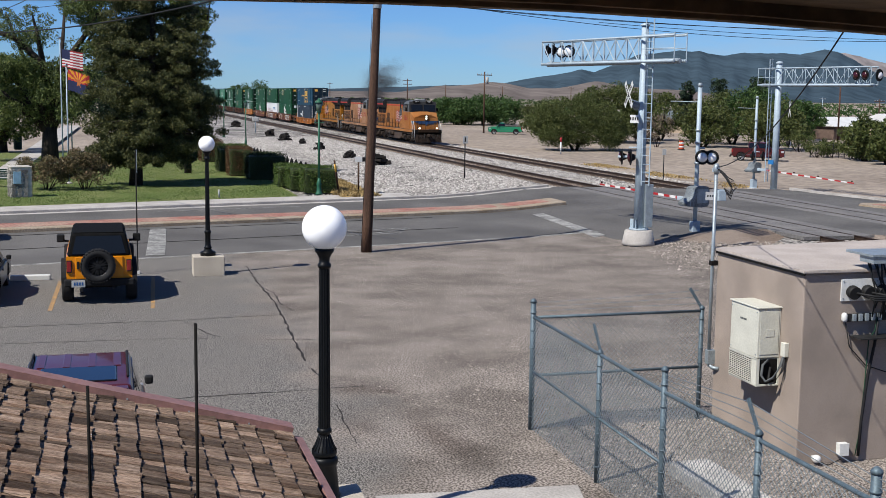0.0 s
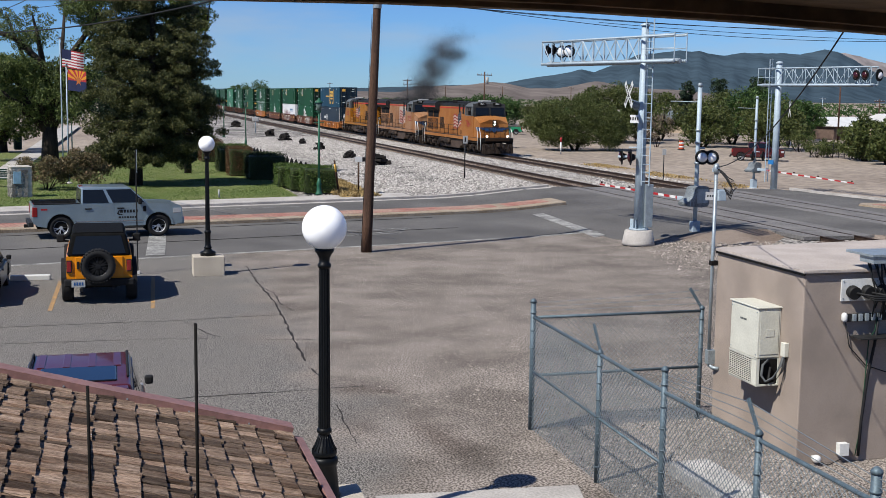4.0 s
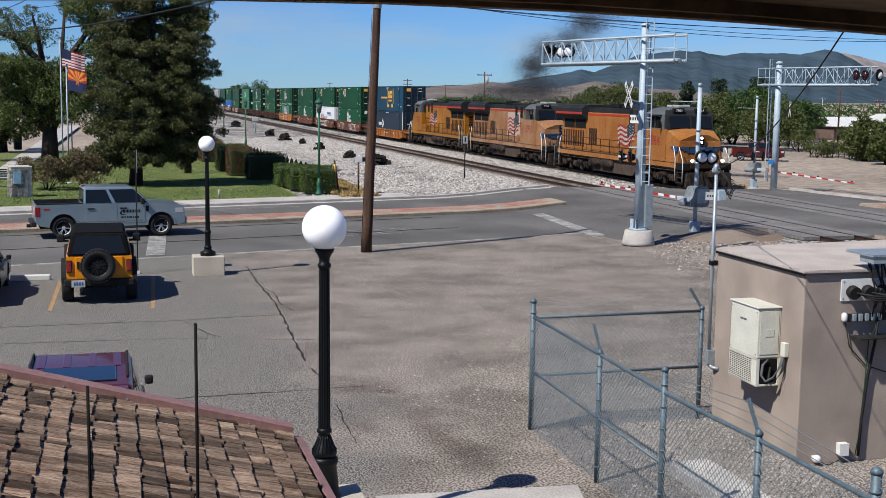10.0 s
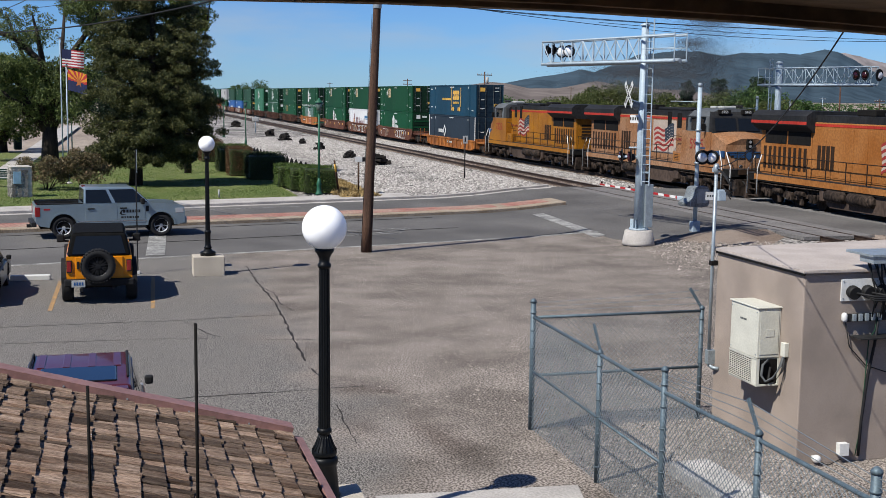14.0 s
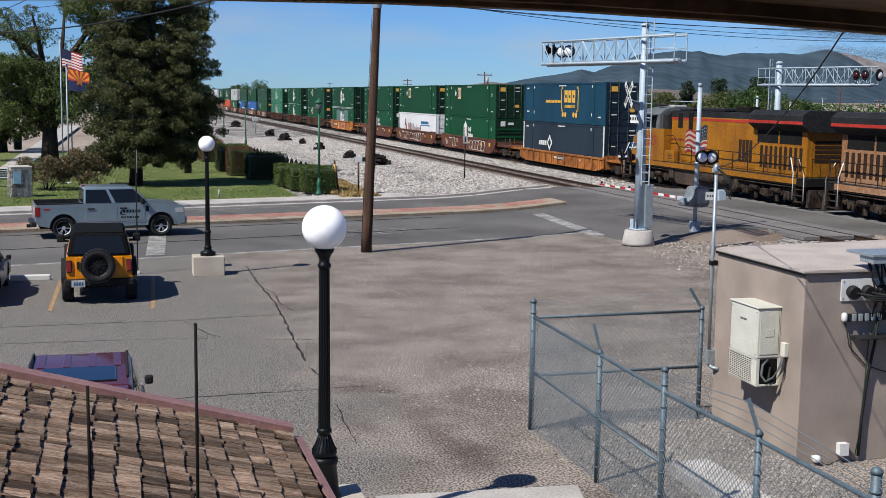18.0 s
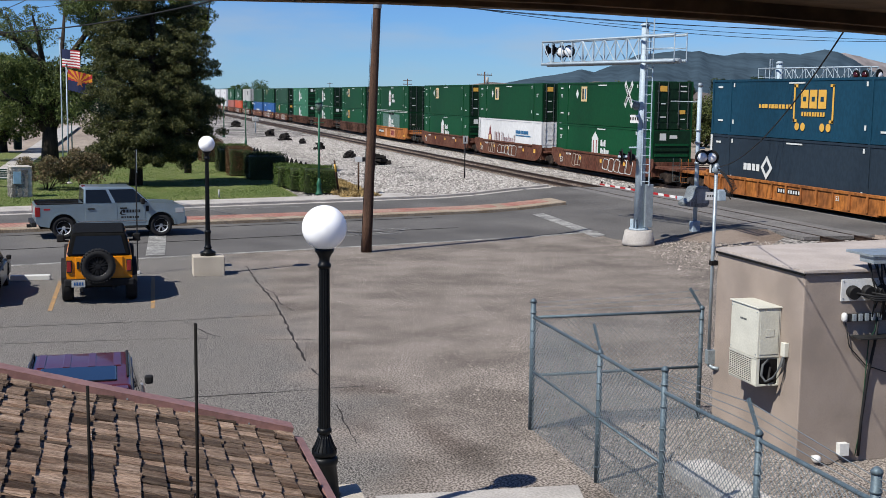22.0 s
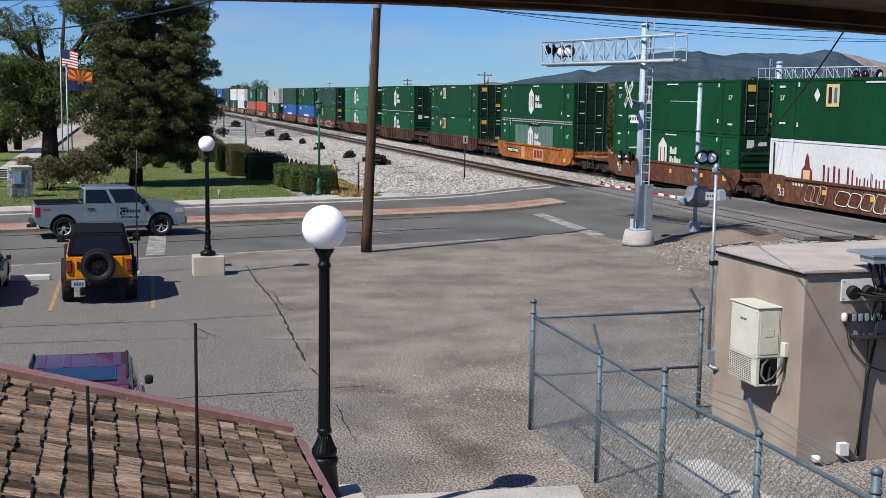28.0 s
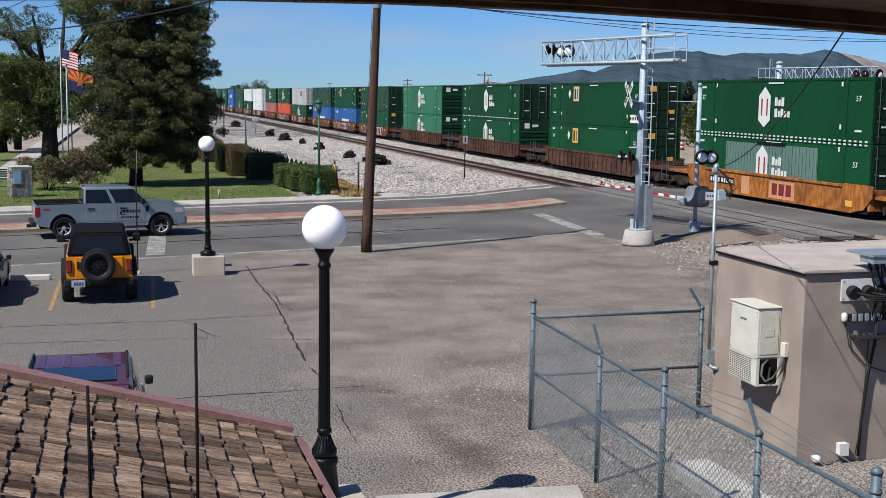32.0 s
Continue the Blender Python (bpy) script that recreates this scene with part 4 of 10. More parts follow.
def locomotive(number, skin, bleached, label):
    """A six-axle diesel locomotive, origin on the rail under its middle, cab towards +x."""
    c = thing("locomotive", label, "locomotive", group="locomotives of the train")
    Y = M[skin]
    part("frame", newbox(-10.4, 10.4, -1.48, 1.48, 1.08, 1.42, 0.01), M["lo_dark"], c)
    for s in (-1, 1):
        ya, yb = sorted((s * 1.49, s * 1.505))
        part("sill_stripe", newbox(-9.6, 9.4, ya, yb, 1.16, 1.43), Y, c, "dusty sill stripe")
    part("walkway", newbox(-10.4, 10.4, -1.5, 1.5, 1.425, 1.47, 0.01), M["lo_grey"], c)
    # fuel tank and air reservoirs
    part("fuel_tank", prism(bmesh.new(), [(-3.4, 1.07), (-3.4, 0.45), (-3.1, 0.28), (3.1, 0.28), (3.4, 0.45), (3.4, 1.07)], -1.36, 1.36), M["lo_tank"], c)
    for s in (-1, 1):
        for x0, x1 in ((-3.3, -1.75), (-1.55, 0.3)):
            bm = rod(bmesh.new(), (x0 + 0.12, s * 1.42, 0.83), (x1 - 0.12, s * 1.42, 0.83), 0.27, 14)
            for x, d in ((x0 + 0.12, -1), (x1 - 0.12, 1)):
                rod(bm, (x, s * 1.42, 0.83), (x + d * 0.12, s * 1.42, 0.83), 0.27, 14, 0.12)
            part("air_reservoir", bm, M["lo_under"], c)
    # running gear
    for xc in (-6.55, 6.55):
        bm = bmesh.new()
        for s in (-1, 1):
            y = s * 1.12
            prism(bm, [(xc - 2.75, 0.6), (xc - 2.7, 0.92), (xc - 1.2, 0.9), (xc - 0.9, 0.74), (xc + 0.9, 0.74), (xc + 1.2, 0.9), (xc + 2.7, 0.92), (xc + 2.75, 0.6),
                       (xc + 2.2, 0.42), (xc + 1.5, 0.52), (xc + 0.5, 0.4), (xc - 0.5, 0.4), (xc - 1.5, 0.52), (xc - 2.2, 0.42)], y - 0.12, y + 0.12)
            for dx in (-1.98, 0, 1.98):
                box(bm, xc + dx - 0.24, xc + dx + 0.24, min(s * 1.22, s * 1.36), max(s * 1.22, s * 1.36), 0.34, 0.74, 0.04)
                disc(bm, (xc + dx, s * 1.37, 0.53), (0, 1, 0), 0.15, 0.08, 12)
                for d2 in (-0.38, 0.38):
                    rod(bm, (xc + dx + d2, s * 1.2, 0.5), (xc + dx + d2, s * 1.2, 0.92), 0.10, 8)
            for dx in (-1.0, 1.0):
                rod(bm, (xc + dx - 0.35, s * 1.34, 0.72), (xc + dx + 0.35, s * 1.34, 0.72), 0.12, 10)
                box(bm, xc + dx - 0.12, xc + dx + 0.12, min(s * 1.2, s * 1.3), max(s * 1.2, s * 1.3), 0.18, 0.62)
            tube(bm, [(xc - 2.6, s * 1.4, 1.0), (xc - 1.4, s * 1.42, 0.98), (xc + 1.4, s * 1.42, 0.98), (xc + 2.6, s * 1.4, 1.0)], 0.035, 6)
        box(bm, xc - 2.5, xc + 2.5, -0.9, 0.9, 0.62, 1.05)
        part("bogie", bm, M["lo_under"], c)
        for dx in (-1.98, 0, 1.98):
            wheelset(c, xc + dx, 0.53)
    for s in (-1, 1):
        for x0, x1 in ((-3.9, -3.5), (3.5, 4.1)):
            part("equipment_box", newbox(x0, x1, min(s * 1.0, s * 1.42), max(s * 1.0, s * 1.42), 0.55, 1.07, 0.03), M["lo_tank"], c)
    # long hood
    part("engine_hood", newbox(-5.2, 4.6, -1.08, 1.08, 1.47, 4.12, 0.05), Y, c)
    part("hood_roof", prism(bmesh.new(), [(-5.2, 4.10), (-5.2, 4.44), (4.4, 4.44), (4.7, 4.3), (4.7, 4.10)], -1.05, 1.05), M["lo_grey"], c)
    part("hood_roof_vent", newbox(-0.6, 2.2, -0.55, 0.55, 4.44, 4.62, 0.05), M["lo_grey"], c)
    part("exhaust_outlet", newbox(-2.9, -1.5, -0.35, 0.35, 4.44, 4.74, 0.05), M["lo_dark"], c)
    part("alternator_box", newbox(2.6, 4.2, -0.8, 0.8, 4.44, 4.58, 0.04), M["lo_grey"], c)
    for s in (-1, 1):
        ya, yb = sorted((s * 1.085, s * 1.095))
        part("red_stripe", newbox(-5.2, 4.6, ya, yb, 3.93, 4.05), M["lo_red"], c)
        part("grey_band", newbox(1.9, 4.55, min(s * 1.085, s * 1.10), max(s * 1.085, s * 1.10), 4.055, 4.4), M["lo_grey"], c)
        for k, x in enumerate((1.9, 2.55)):
            part("dark_louvre", newbox(x + 0.6, x + 1.15, min(s * 1.1, s * 1.112), max(s * 1.1, s * 1.112), 3.45, 4.3) if k else newbox(x, x + 0.5, min(s * 1.1, s * 1.112), max(s * 1.1, s * 1.112), 3.4, 4.35),
                 M["lo_dark"], c)
        n = 9
        for k in range(n):
            x = -5.0 + k * 1.05
            ya, yb = sorted((s * 1.08, s * 1.096))
            part("hood_door", newbox(x, x + 0.98, ya, yb, 1.62, 3.82, 0.006), Y, c)
        if bleached:
            part("bleached_panel", newbox(-0.05, 3.05, min(s * 1.097, s * 1.1), max(s * 1.097, s * 1.1), 1.9, 3.86), M["lo_pink"] if skin != "lo_pink" else M["flag_white"], c,
                 "sun-bleached hood panel")
        wavy_flag(c, 0.15, 2.75, 2.15, 3.45, s * 1.101, s)
        for k in range(4):
            part("hood_grille", newbox(-4.7 + k * 0.36, -4.42 + k * 0.36, min(s * 1.097, s * 1.105), max(s * 1.097, s * 1.105), 1.95, 3.05), M["lo_brown"], c)
    # radiator end
    part("radiator_body", newbox(-9.75, -5.2, -1.12, 1.12, 1.47, 3.9, 0.04), Y, c)
    part("radiator_wing", prism_x([(-1.14, 3.62), (-1.56, 3.95), (-1.56, 4.38), (-1.25, 4.62), (1.25, 4.62), (1.56, 4.38), (1.56, 3.95), (1.14, 3.62)], -10.0, -5.0), M["lo_grey"], c)
    for s in (-1, 1):
        part("red_stripe", newbox(-10.0, -5.0, min(s * 1.563, s * 1.572), max(s * 1.563, s * 1.572), 3.98, 4.12), M["lo_red"], c)
        for k in range(2):
            part("radiator_intake", newbox(-9.3 + 2.1 * k, -7.35 + 2.1 * k, min(s * 1.12, s * 1.135), max(s * 1.12, s * 1.135), 3.0, 3.68), M["lo_dark"], c)
        for k in range(9):
            part("hood_grille", newbox(-9.4 + k * 0.45, -9.16 + k * 0.45, min(s * 1.12, s * 1.134), max(s * 1.12, s * 1.134), 1.75, 2.85), M["lo_brown"], c)
        part("tread_plate", newbox(-9.5, 9.0, min(s * 1.12, s * 1.14), max(s * 1.12, s * 1.14), 1.47, 1.56), Y, c)
    part("rear_door", newbox(-9.78, -9.755, -0.9, 0.9, 1.5, 3.6), Y, c)
    for k in range(5):
        part("rear_louvre", newbox(-9.8, -9.78, -0.7, 0.7, 2.2 + k * 0.22, 2.34 + k * 0.22), M["lo_brown"], c)
    # cab
    part("cab", prism_x([(-1.54, 1.47), (-1.54, 3.35), (1.54, 3.35), (1.54, 1.47)], 4.62, 8.05), Y, c)
    part("cab_roof", prism_x([(-1.54, 3.35), (-1.5, 4.2), (-1.15, 4.5), (-0.5, 4.62), (0.5, 4.62), (1.15, 4.5), (1.5, 4.2), (1.54, 3.35)], 5.3, 7.75), M["lo_lightgrey"], c)
    part("cab_back", prism_x([(-1.3, 3.35), (-1.3, 4.15), (-1.0, 4.42), (1.0, 4.42), (1.3, 4.15), (1.3, 3.35)], 4.62, 5.28), M["lo_grey"], c)
    part("cab_front", prism(bmesh.new(), [(7.76, 3.3), (7.76, 4.45), (7.95, 4.2), (8.18, 3.3)], -1.48, 1.48), M["lo_grey"], c)
    for s in (-1, 1):
        ya, yb = sorted((s * 1.5, s * 1.56))
        part("side_window", newbox(5.75, 6.5, min(s * 1.49, s * 1.552), max(s * 1.49, s * 1.552), 3.38, 4.05, 0.02), M["glass"], c)
        part("side_window", newbox(6.6, 7.2, min(s * 1.49, s * 1.552), max(s * 1.49, s * 1.552), 3.38, 4.05, 0.02), M["glass"], c)
        part("sun_shade", newbox(5.6, 7.4, min(s * 1.5, s * 1.75), max(s * 1.5, s * 1.75), 4.12, 4.16), M["lo_grey"], c)
        ya, yb = sorted((s * 0.08, s * 1.33))
        part("windscreen", prism(bmesh.new(), [(7.985, 4.1), (8.0, 4.1), (8.185, 3.42), (8.17, 3.42)], ya, yb), M["glass"], c)
        part("number_box", newbox(7.78, 7.98, min(s * 0.35, s * 1.05), max(s * 0.35, s * 1.05), 4.3, 4.56, 0.02), M["lo_dark"], c)
        lettering("number", number, 0.2, M["ink_white"], c, pose(7.985, s * 0.7, 4.43, 90, 0, 90))
        m = pose(6.45, -1.547, 2.62, 90, 0, 0) if s < 0 else pose(6.45, 1.547, 2.62, 90, 0, 180)
        lettering("number", number, 0.82, M["flag_red"], c, m, "large red road number")
        m = pose(3.75, -1.106, 2.78, 90, 0, 0) if s < 0 else pose(3.75, 1.106, 2.78, 90, 0, 180)
        lettering("slogan", "BUILDING AMERICA", 0.2, M["ink_maroon"], c, m)
        part("battery_box", newbox(3.4, 7.4, min(s * 1.08, s * 1.46), max(s * 1.08, s * 1.46), 1.47, 2.12, 0.02), Y, c)
        for k in range(4):
            part("battery_door", newbox(3.5 + k * 0.95, 4.35 + k * 0.95, min(s * 1.46, s * 1.475), max(s * 1.46, s * 1.475), 1.56, 2.04, 0.01), M["lo_yellow"] if bleached else Y, c)
        for k in (0, 1, 2):
            for q in range(4):
                part("battery_louvre", newbox(3.66 + k * 0.95, 4.18 + k * 0.95, min(s * 1.475, s * 1.482), max(s * 1.475, s * 1.482), 1.66 + 0.085 * q, 1.69 + 0.085 * q), M["lo_brown"], c)
        part("mirror", newbox(7.45, 7.55, min(s * 1.6, s * 1.85), max(s * 1.6, s * 1.85), 3.4, 3.8, 0.02), M["lo_dark"], c)
    for x in (5.7, 6.6):
        part("roof_unit", newbox(x, x + 0.6, -0.4, 0.4, 4.62, 4.74, 0.03), M["c_grey"], c)
    bm = bmesh.new()
    for k in range(3):
        rod(bm, (6.2 + 0.12 * k, 0.6 + 0.12 * k, 4.72), (6.75 + 0.12 * k, 0.6 + 0.12 * k, 4.74), 0.05, 8, 0.09)
    part("horn", bm, M["lo_grey"], c)
    # nose
    bm = bmesh.new()
    a = [(8.05, -1.5, 1.47), (8.05, 1.5, 1.47), (9.45, 1.42, 1.47), (9.45, -1.42, 1.47)]
    b = [(8.05, -1.5, 3.32), (8.05, 1.5, 3.32), (9.38, 1.3, 2.72), (9.38, -1.3, 2.72)]
    ridge = [(8.1, -0.5, 3.4), (8.1, 0.5, 3.4), (9.45, 0.45, 3.05), (9.45, -0.45, 3.05)]
    va, vb, vr = [bm.verts.new(q) for q in a], [bm.verts.new(q) for q in b], [bm.verts.new(q) for q in ridge]
    for i, j in ((0, 1), (1, 2), (2, 3), (3, 0)):
        bm.faces.new((va[j], va[i], vb[i], vb[j]))
    bm.faces.new((vb[0], vb[3], vr[3], vr[0]))
    bm.faces.new((vb[2], vb[1], vr[1], vr[2]))
    bm.faces.new((vr[0], vr[3], vr[2], vr[1]))
    bm.faces.new((vb[3], vb[2], vr[2], vr[3]))
    bm.faces.new((vb[1], vb[0], vr[0], vr[1]))
    bm.faces.new(va)
    bmesh.ops.recalc_face_normals(bm, faces=bm.faces[:])
    part("nose", bm, Y, c)
    part("headlight_box", newbox(9.4, 9.56, -0.16, 0.16, 2.5, 3.02, 0.02), M["lo_dark"], c)
    for z in (2.64, 2.88):
        part("headlight", disc(bmesh.new(), (9.57, 0, z), (1, 0, 0), 0.08, 0.03), M["headlamp"] if number == "7864" else M["chrome"], c)
    for s in (-1, 1):
        for k, (z, w) in enumerate(((2.32, 1.05), (2.2, 0.86), (2.08, 0.6))):
            ya, yb = sorted((s * 0.25, s * (0.25 + w)))
            part("wing_bar", newbox(9.425, 9.475, ya, yb, z - 0.045, z + 0.045), M["wing_blue"], c, "blue painted wing bar")
        part("wing_side", prism(bmesh.new(), [(8.5, 2.36), (9.4, 2.40), (9.4, 2.05), (9.0, 2.1)], min(s * 1.40, s * 1.474), max(s * 1.40, s * 1.474)), M["wing_blue"], c)
        part("ditch_light", disc(bmesh.new(), (10.35, s * 0.95, 1.62), (1, 0, 0), 0.085, 0.12), M["headlamp"] if number == "7864" else M["chrome"], c)
        part("anticlimber", newbox(10.38, 10.5, min(s * 0.0, s * 1.1), max(s * 0.0, s * 1.1), 1.2, 1.46), M["lo_brown"], c)
    part("nose_shield", prism_x([(-0.2, 2.42), (-0.2, 2.1), (0, 1.9), (0.2, 2.1), (0.2, 2.42)], 9.46, 9.49), M["wing_blue"], c)
    part("nose_door", newbox(9.42, 9.46, 0.3, 0.95, 1.5, 2.0), Y, c)
    for e in (1, -1):
        # plough, coupler, steps, hoses, end rails
        x = e * 10.4
        part("plough", prism_x([(-1.45, 0.12), (-1.35, 0.95), (1.35, 0.95), (1.45, 0.12)], min(x, x + e * 0.22), max(x, x + e * 0.22)), M["lo_under"], c)
        part("coupler", newbox(min(x, x + e * 0.75), max(x, x + e * 0.75), -0.16, 0.16, 0.72, 1.02, 0.04), M["lo_under"], c)
        for s in (-1, 1):
            part("hose", tube(bmesh.new(), [(x + e * 0.2, s * 0.45, 1.05), (x + e * 0.35, s * 0.5, 0.6), (x + e * 0.4, s * 0.75, 0.5), (x + e * 0.3, s * 1.0, 0.9)], 0.03), M["cable"], c)
            for k in range(4):
                za = 0.3 + 0.3 * k
                part("step", newbox(min(x - e * 0.95, x - e * 0.25), max(x - e * 0.95, x - e * 0.25), min(s * 1.15, s * (1.5 - 0.03 * k)), max(s * 1.15, s * (1.5 - 0.03 * k)), za, za + 0.04), M["lo_under"], c)
            for dx in (0.22, 0.95):
                part("step_side", newbox(min(x - e * dx, x - e * (dx + 0.03)), max(x - e * dx, x - e * (dx + 0.03)), min(s * 1.15, s * 1.5), max(s * 1.15, s * 1.5), 0.25, 1.42), M["lo_under"], c)
            bm = tube(bmesh.new(), [(x - e * 0.15, s * 1.5, 0.4), (x - e * 0.15, s * 1.5, 1.6), (x - e * 0.75, s * 1.45, 2.35)], 0.028)
            tube(bm, [(x - e * 1.1, s * 1.5, 0.4), (x - e * 1.1, s * 1.5, 1.7), (x - e * 1.4, s * 1.48, 2.4)], 0.028)
            part("step_handrail", bm, M["white"], c, "white step handrail")
            bm = bmesh.new()
            for y in (0.3, 0.75, 1.2):
                rod(bm, (x + e * 0.02, s * y, 1.47), (x + e * 0.02, s * y, 2.4), 0.018, 5)
            rod(bm, (x + e * 0.02, s * 0.25, 2.4), (x + e * 0.02, s * 1.25, 2.4), 0.02, 5)
            part("end_rail", bm, M["lo_rail"], c)
    for s in (-1, 1):
        y = s * 1.46
        part("handrail", tube(bmesh.new(), [(-9.9, y, 2.4), (2.9, y, 2.4), (3.5, y, 3.0), (4.5, y, 3.0)], 0.022), M["lo_rail"], c)
        part("handrail", tube(bmesh.new(), [(-9.6, y, 1.95), (2.8, y, 1.95)], 0.016), M["lo_rail"], c)
        for k in range(9):
            x = -9.6 + k * 1.55
            part("handrail_post", rod(bmesh.new(), (x, y, 1.47), (x, y, 2.4), 0.025, 6), M["lo_rail"], c)
    return c


def prism_x(outline, x0, x1):
    """A solid from an outline in y and z, between x0 and x1."""
    bm = bmesh.new()
    a = [bm.verts.new((x0, y, z)) for y, z in outline]
    b = [bm.verts.new((x1, y, z)) for y, z in outline]
    n = len(outline)
    bm.faces.new(a)
    bm.faces.new(b[::-1])
    for i in range(n):
        bm.faces.new((a[(i + 1) % n], a[i], b[i], b[(i + 1) % n]))
    bmesh.ops.recalc_face_normals(bm, faces=bm.faces[:])
    return bm


MOVERS = []          # (thing, offset from the first container's end, height, half turn)
MOVERS.append((locomotive("7864", "lo_yellow", False, "faded orange-yellow diesel locomotive with lit headlights leading"), 58.6, 0, 0))
MOVERS.append((locomotive("5955", "lo_pink", True, "sun-bleached orange diesel locomotive with pale patches"), 36.3, 0, 0))
MOVERS.append((locomotive("7325", "lo_yellow3", False, "deep yellow diesel locomotive running cab backwards"), 14.0, 0, 180))

BOX_LABEL = {
    "badge": "dark green 53-foot container with cream square badge", "badge_low": "green 53-foot container with yellow square badge",
    "hub": "bright green container with white six-sided emblem", "hub_dark": "dark green container with white emblem and dashes",
    "hub_pale": "pale sun-faded green container with white emblem", "hub_plain": "green lower container with white emblem",
    "reefer": "green container with ribbed grey-green panel", "blue": "dark blue container with yellow sign", "slate": "dark slate container with white corner posts",
    "white_crest": "white container with maroon crest and lettering", "white": "plain white 53-foot container", "grey": "light grey container with dark panels",
    "royal": "royal blue container with white lettering bars", "orange": "plain orange-red 53-foot container", "rose": "faded red 53-foot container", "dark": "dull dark green 53-foot container"}
S1, JOINT = 11.73, 9.68
CONSIST = [          # right end of the container, wagon kind, front half, rear half, lower, upper
    (0.0, "orange_low", S1, S1, "slate", "blue"),
    (-23.5, "brown", S1, JOINT, "hub_plain", "badge"), (-42.9, "brown", JOINT, JOINT, "white_crest", "badge"), (-62.2, "brown", JOINT, S1, "hub_plain", "badge"),
    (-85.5, "orange", S1, S1, "reefer", "hub_dark"), (-108.6, "rib", S1, S1, "badge_low", "badge"), (-131.8, "rib", S1, S1, "hub", "hub_dark"),
    (-155.3, "rib", S1, S1, "hub_pale", "hub_pale"), (-178.9, "brown", S1, JOINT, "badge_low", "dark"), (-198.3, "brown", JOINT, JOINT, "royal", "badge"),
    (-217.6, "brown", JOINT, S1, "royal", "dark"), (-240.6, "brown", S1, JOINT, "hub", "grey"), (-260.0, "brown", JOINT, JOINT, "orange", "hub_dark"),
    (-279.3, "brown", JOINT, S1, "rose", "hub"), (-302.3, "brown", S1, JOINT, "white", "white"), (-321.7, "brown", JOINT, JOINT, "hub", "white"),
    (-341.0, "brown", JOINT, S1, "hub", "dark"), (-364.0, "brown", S1, JOINT, "royal", "royal"), (-383.4, "brown", JOINT, JOINT, "hub", "hub"),
    (-402.7, "brown", JOINT, S1, "hub", "badge"), (-425.7, "brown", S1, S1, "white", "hub")]
for off, kind, fr, rr, low, up in CONSIST:
    key = (kind, fr, rr)
    if key not in WELL_TEMPLATES:
        WELL_TEMPLATES[key] = wagon = well_car(kind, fr, rr)
    else:
        wagon = copy_thing(WELL_TEMPLATES[key], pose(0, 0, 0))
    MOVERS.append((wagon, off - CL / 2, 0, 0))
    if off in (-23.5, -42.9):
        scribble(wagon, -2.0 if off < -30 else 1.0, 0.78, 4.6, 0.9, -1.462, M["ink_white"], 3 + int(-off), 5)
        scribble(wagon, -4.4, 0.8, 1.5, 0.9, -1.462, M["flag_white"], 11 + int(-off), 3)
    for kk, z in ((low, 0.36), (up, 0.36 + CH + 0.004)):
        if kk not in BOX_TEMPLATES:
            BOX_TEMPLATES[kk] = crate = container(kk, BOX_LABEL[kk])
        else:
            crate = copy_thing(BOX_TEMPLATES[kk], pose(0, 0, 0))
        MOVERS.append((crate, off - CL / 2, z, 0))
# ---------------------------------------------------------------- lot: paint, cracks, blocks
def strip(name, a, b, w, z, material, parent=None, thick=0.006):
    a, b = Vector((*a, 0)), Vector((*b, 0))
    d = (b - a).normalized()
    n = Vector((-d.y, d.x, 0)) * w / 2
    bm = bmesh.new()
    slab(bm, [(q.x, q.y) for q in (a - n, b - n, b + n, a + n)], z, z + thick)
    return part(name, bm, material, parent)


GZ = LOT + 0.014
for a, b in (((-31.3, -1.6), (-36.3, -1.53)), ((-31.2, 0.93), (-36.6, 1.12)), ((-31.4, -4.2), (-36.4, -4.1))):
    tagged(strip("parking_line", a, b, 0.11, GZ, M["yellowline"]), "faded orange-yellow parking bay line on asphalt", "road marking", "parking lines", "structure")


def on_road(y):
    """The road's own surface, flat between its stations."""
    k = math.floor((y + 90) / 2.5)
    a = -90 + 2.5 * k
    return road_z(a) + (road_z(a + 2.5) - road_z(a)) * (y - a) / 2.5


v = [(x, y, on_road(y) + dz) for dz in (0.0, 0.008) for x, y in ((-52.40, 18.87), (-43.56, 18.32), (-43.86, 18.92), (-52.62, 19.47))]
tagged(new("stop_line", solid_mesh("stop_line", v, [(4, 5, 6, 7), (0, 1, 5, 4), (1, 2, 6, 5), (2, 3, 7, 6), (3, 0, 4, 7)], M["whiteline"])),
       "worn white stop line across the lane", "road marking", kind="structure")
tagged(strip("crossing_bar", (-49.6, 1.75), (-41.4, 1.35), 0.65, LOT + 0.026, M["whiteline"]), "worn white painted bar across the lane", "road marking", kind="structure")
for a, b in (((-47.1, 7.0), (-48.3, 11.8)), ((-45.6, 7.2), (-46.6, 11.2)), ((-46.0, 9.2), (-48.0, 11.9)), ((-56.8, 2.0), (-58.6, 9.0))):
    tagged(strip("lane_mark", a, b, 0.12, LOT + 0.026, M["whiteline"]), "worn thin white lane marking", "road marking", "lane marks", "structure")
for off in (8.4, 4.1):
    tagged(strip("lane_line", (edge_near(-60) - off, -60), (edge_near(14) - off, 14), 0.06, LOT + 0.026, M["lo_dark"]), "dark tar seam along the road", "road seam", "road seams", "structure")

M["tar"] = mat("crack_tar", (0.035, 0.03, 0.028), 0.9, vary=0.2, scale=4, fine=30, bump=0.2)


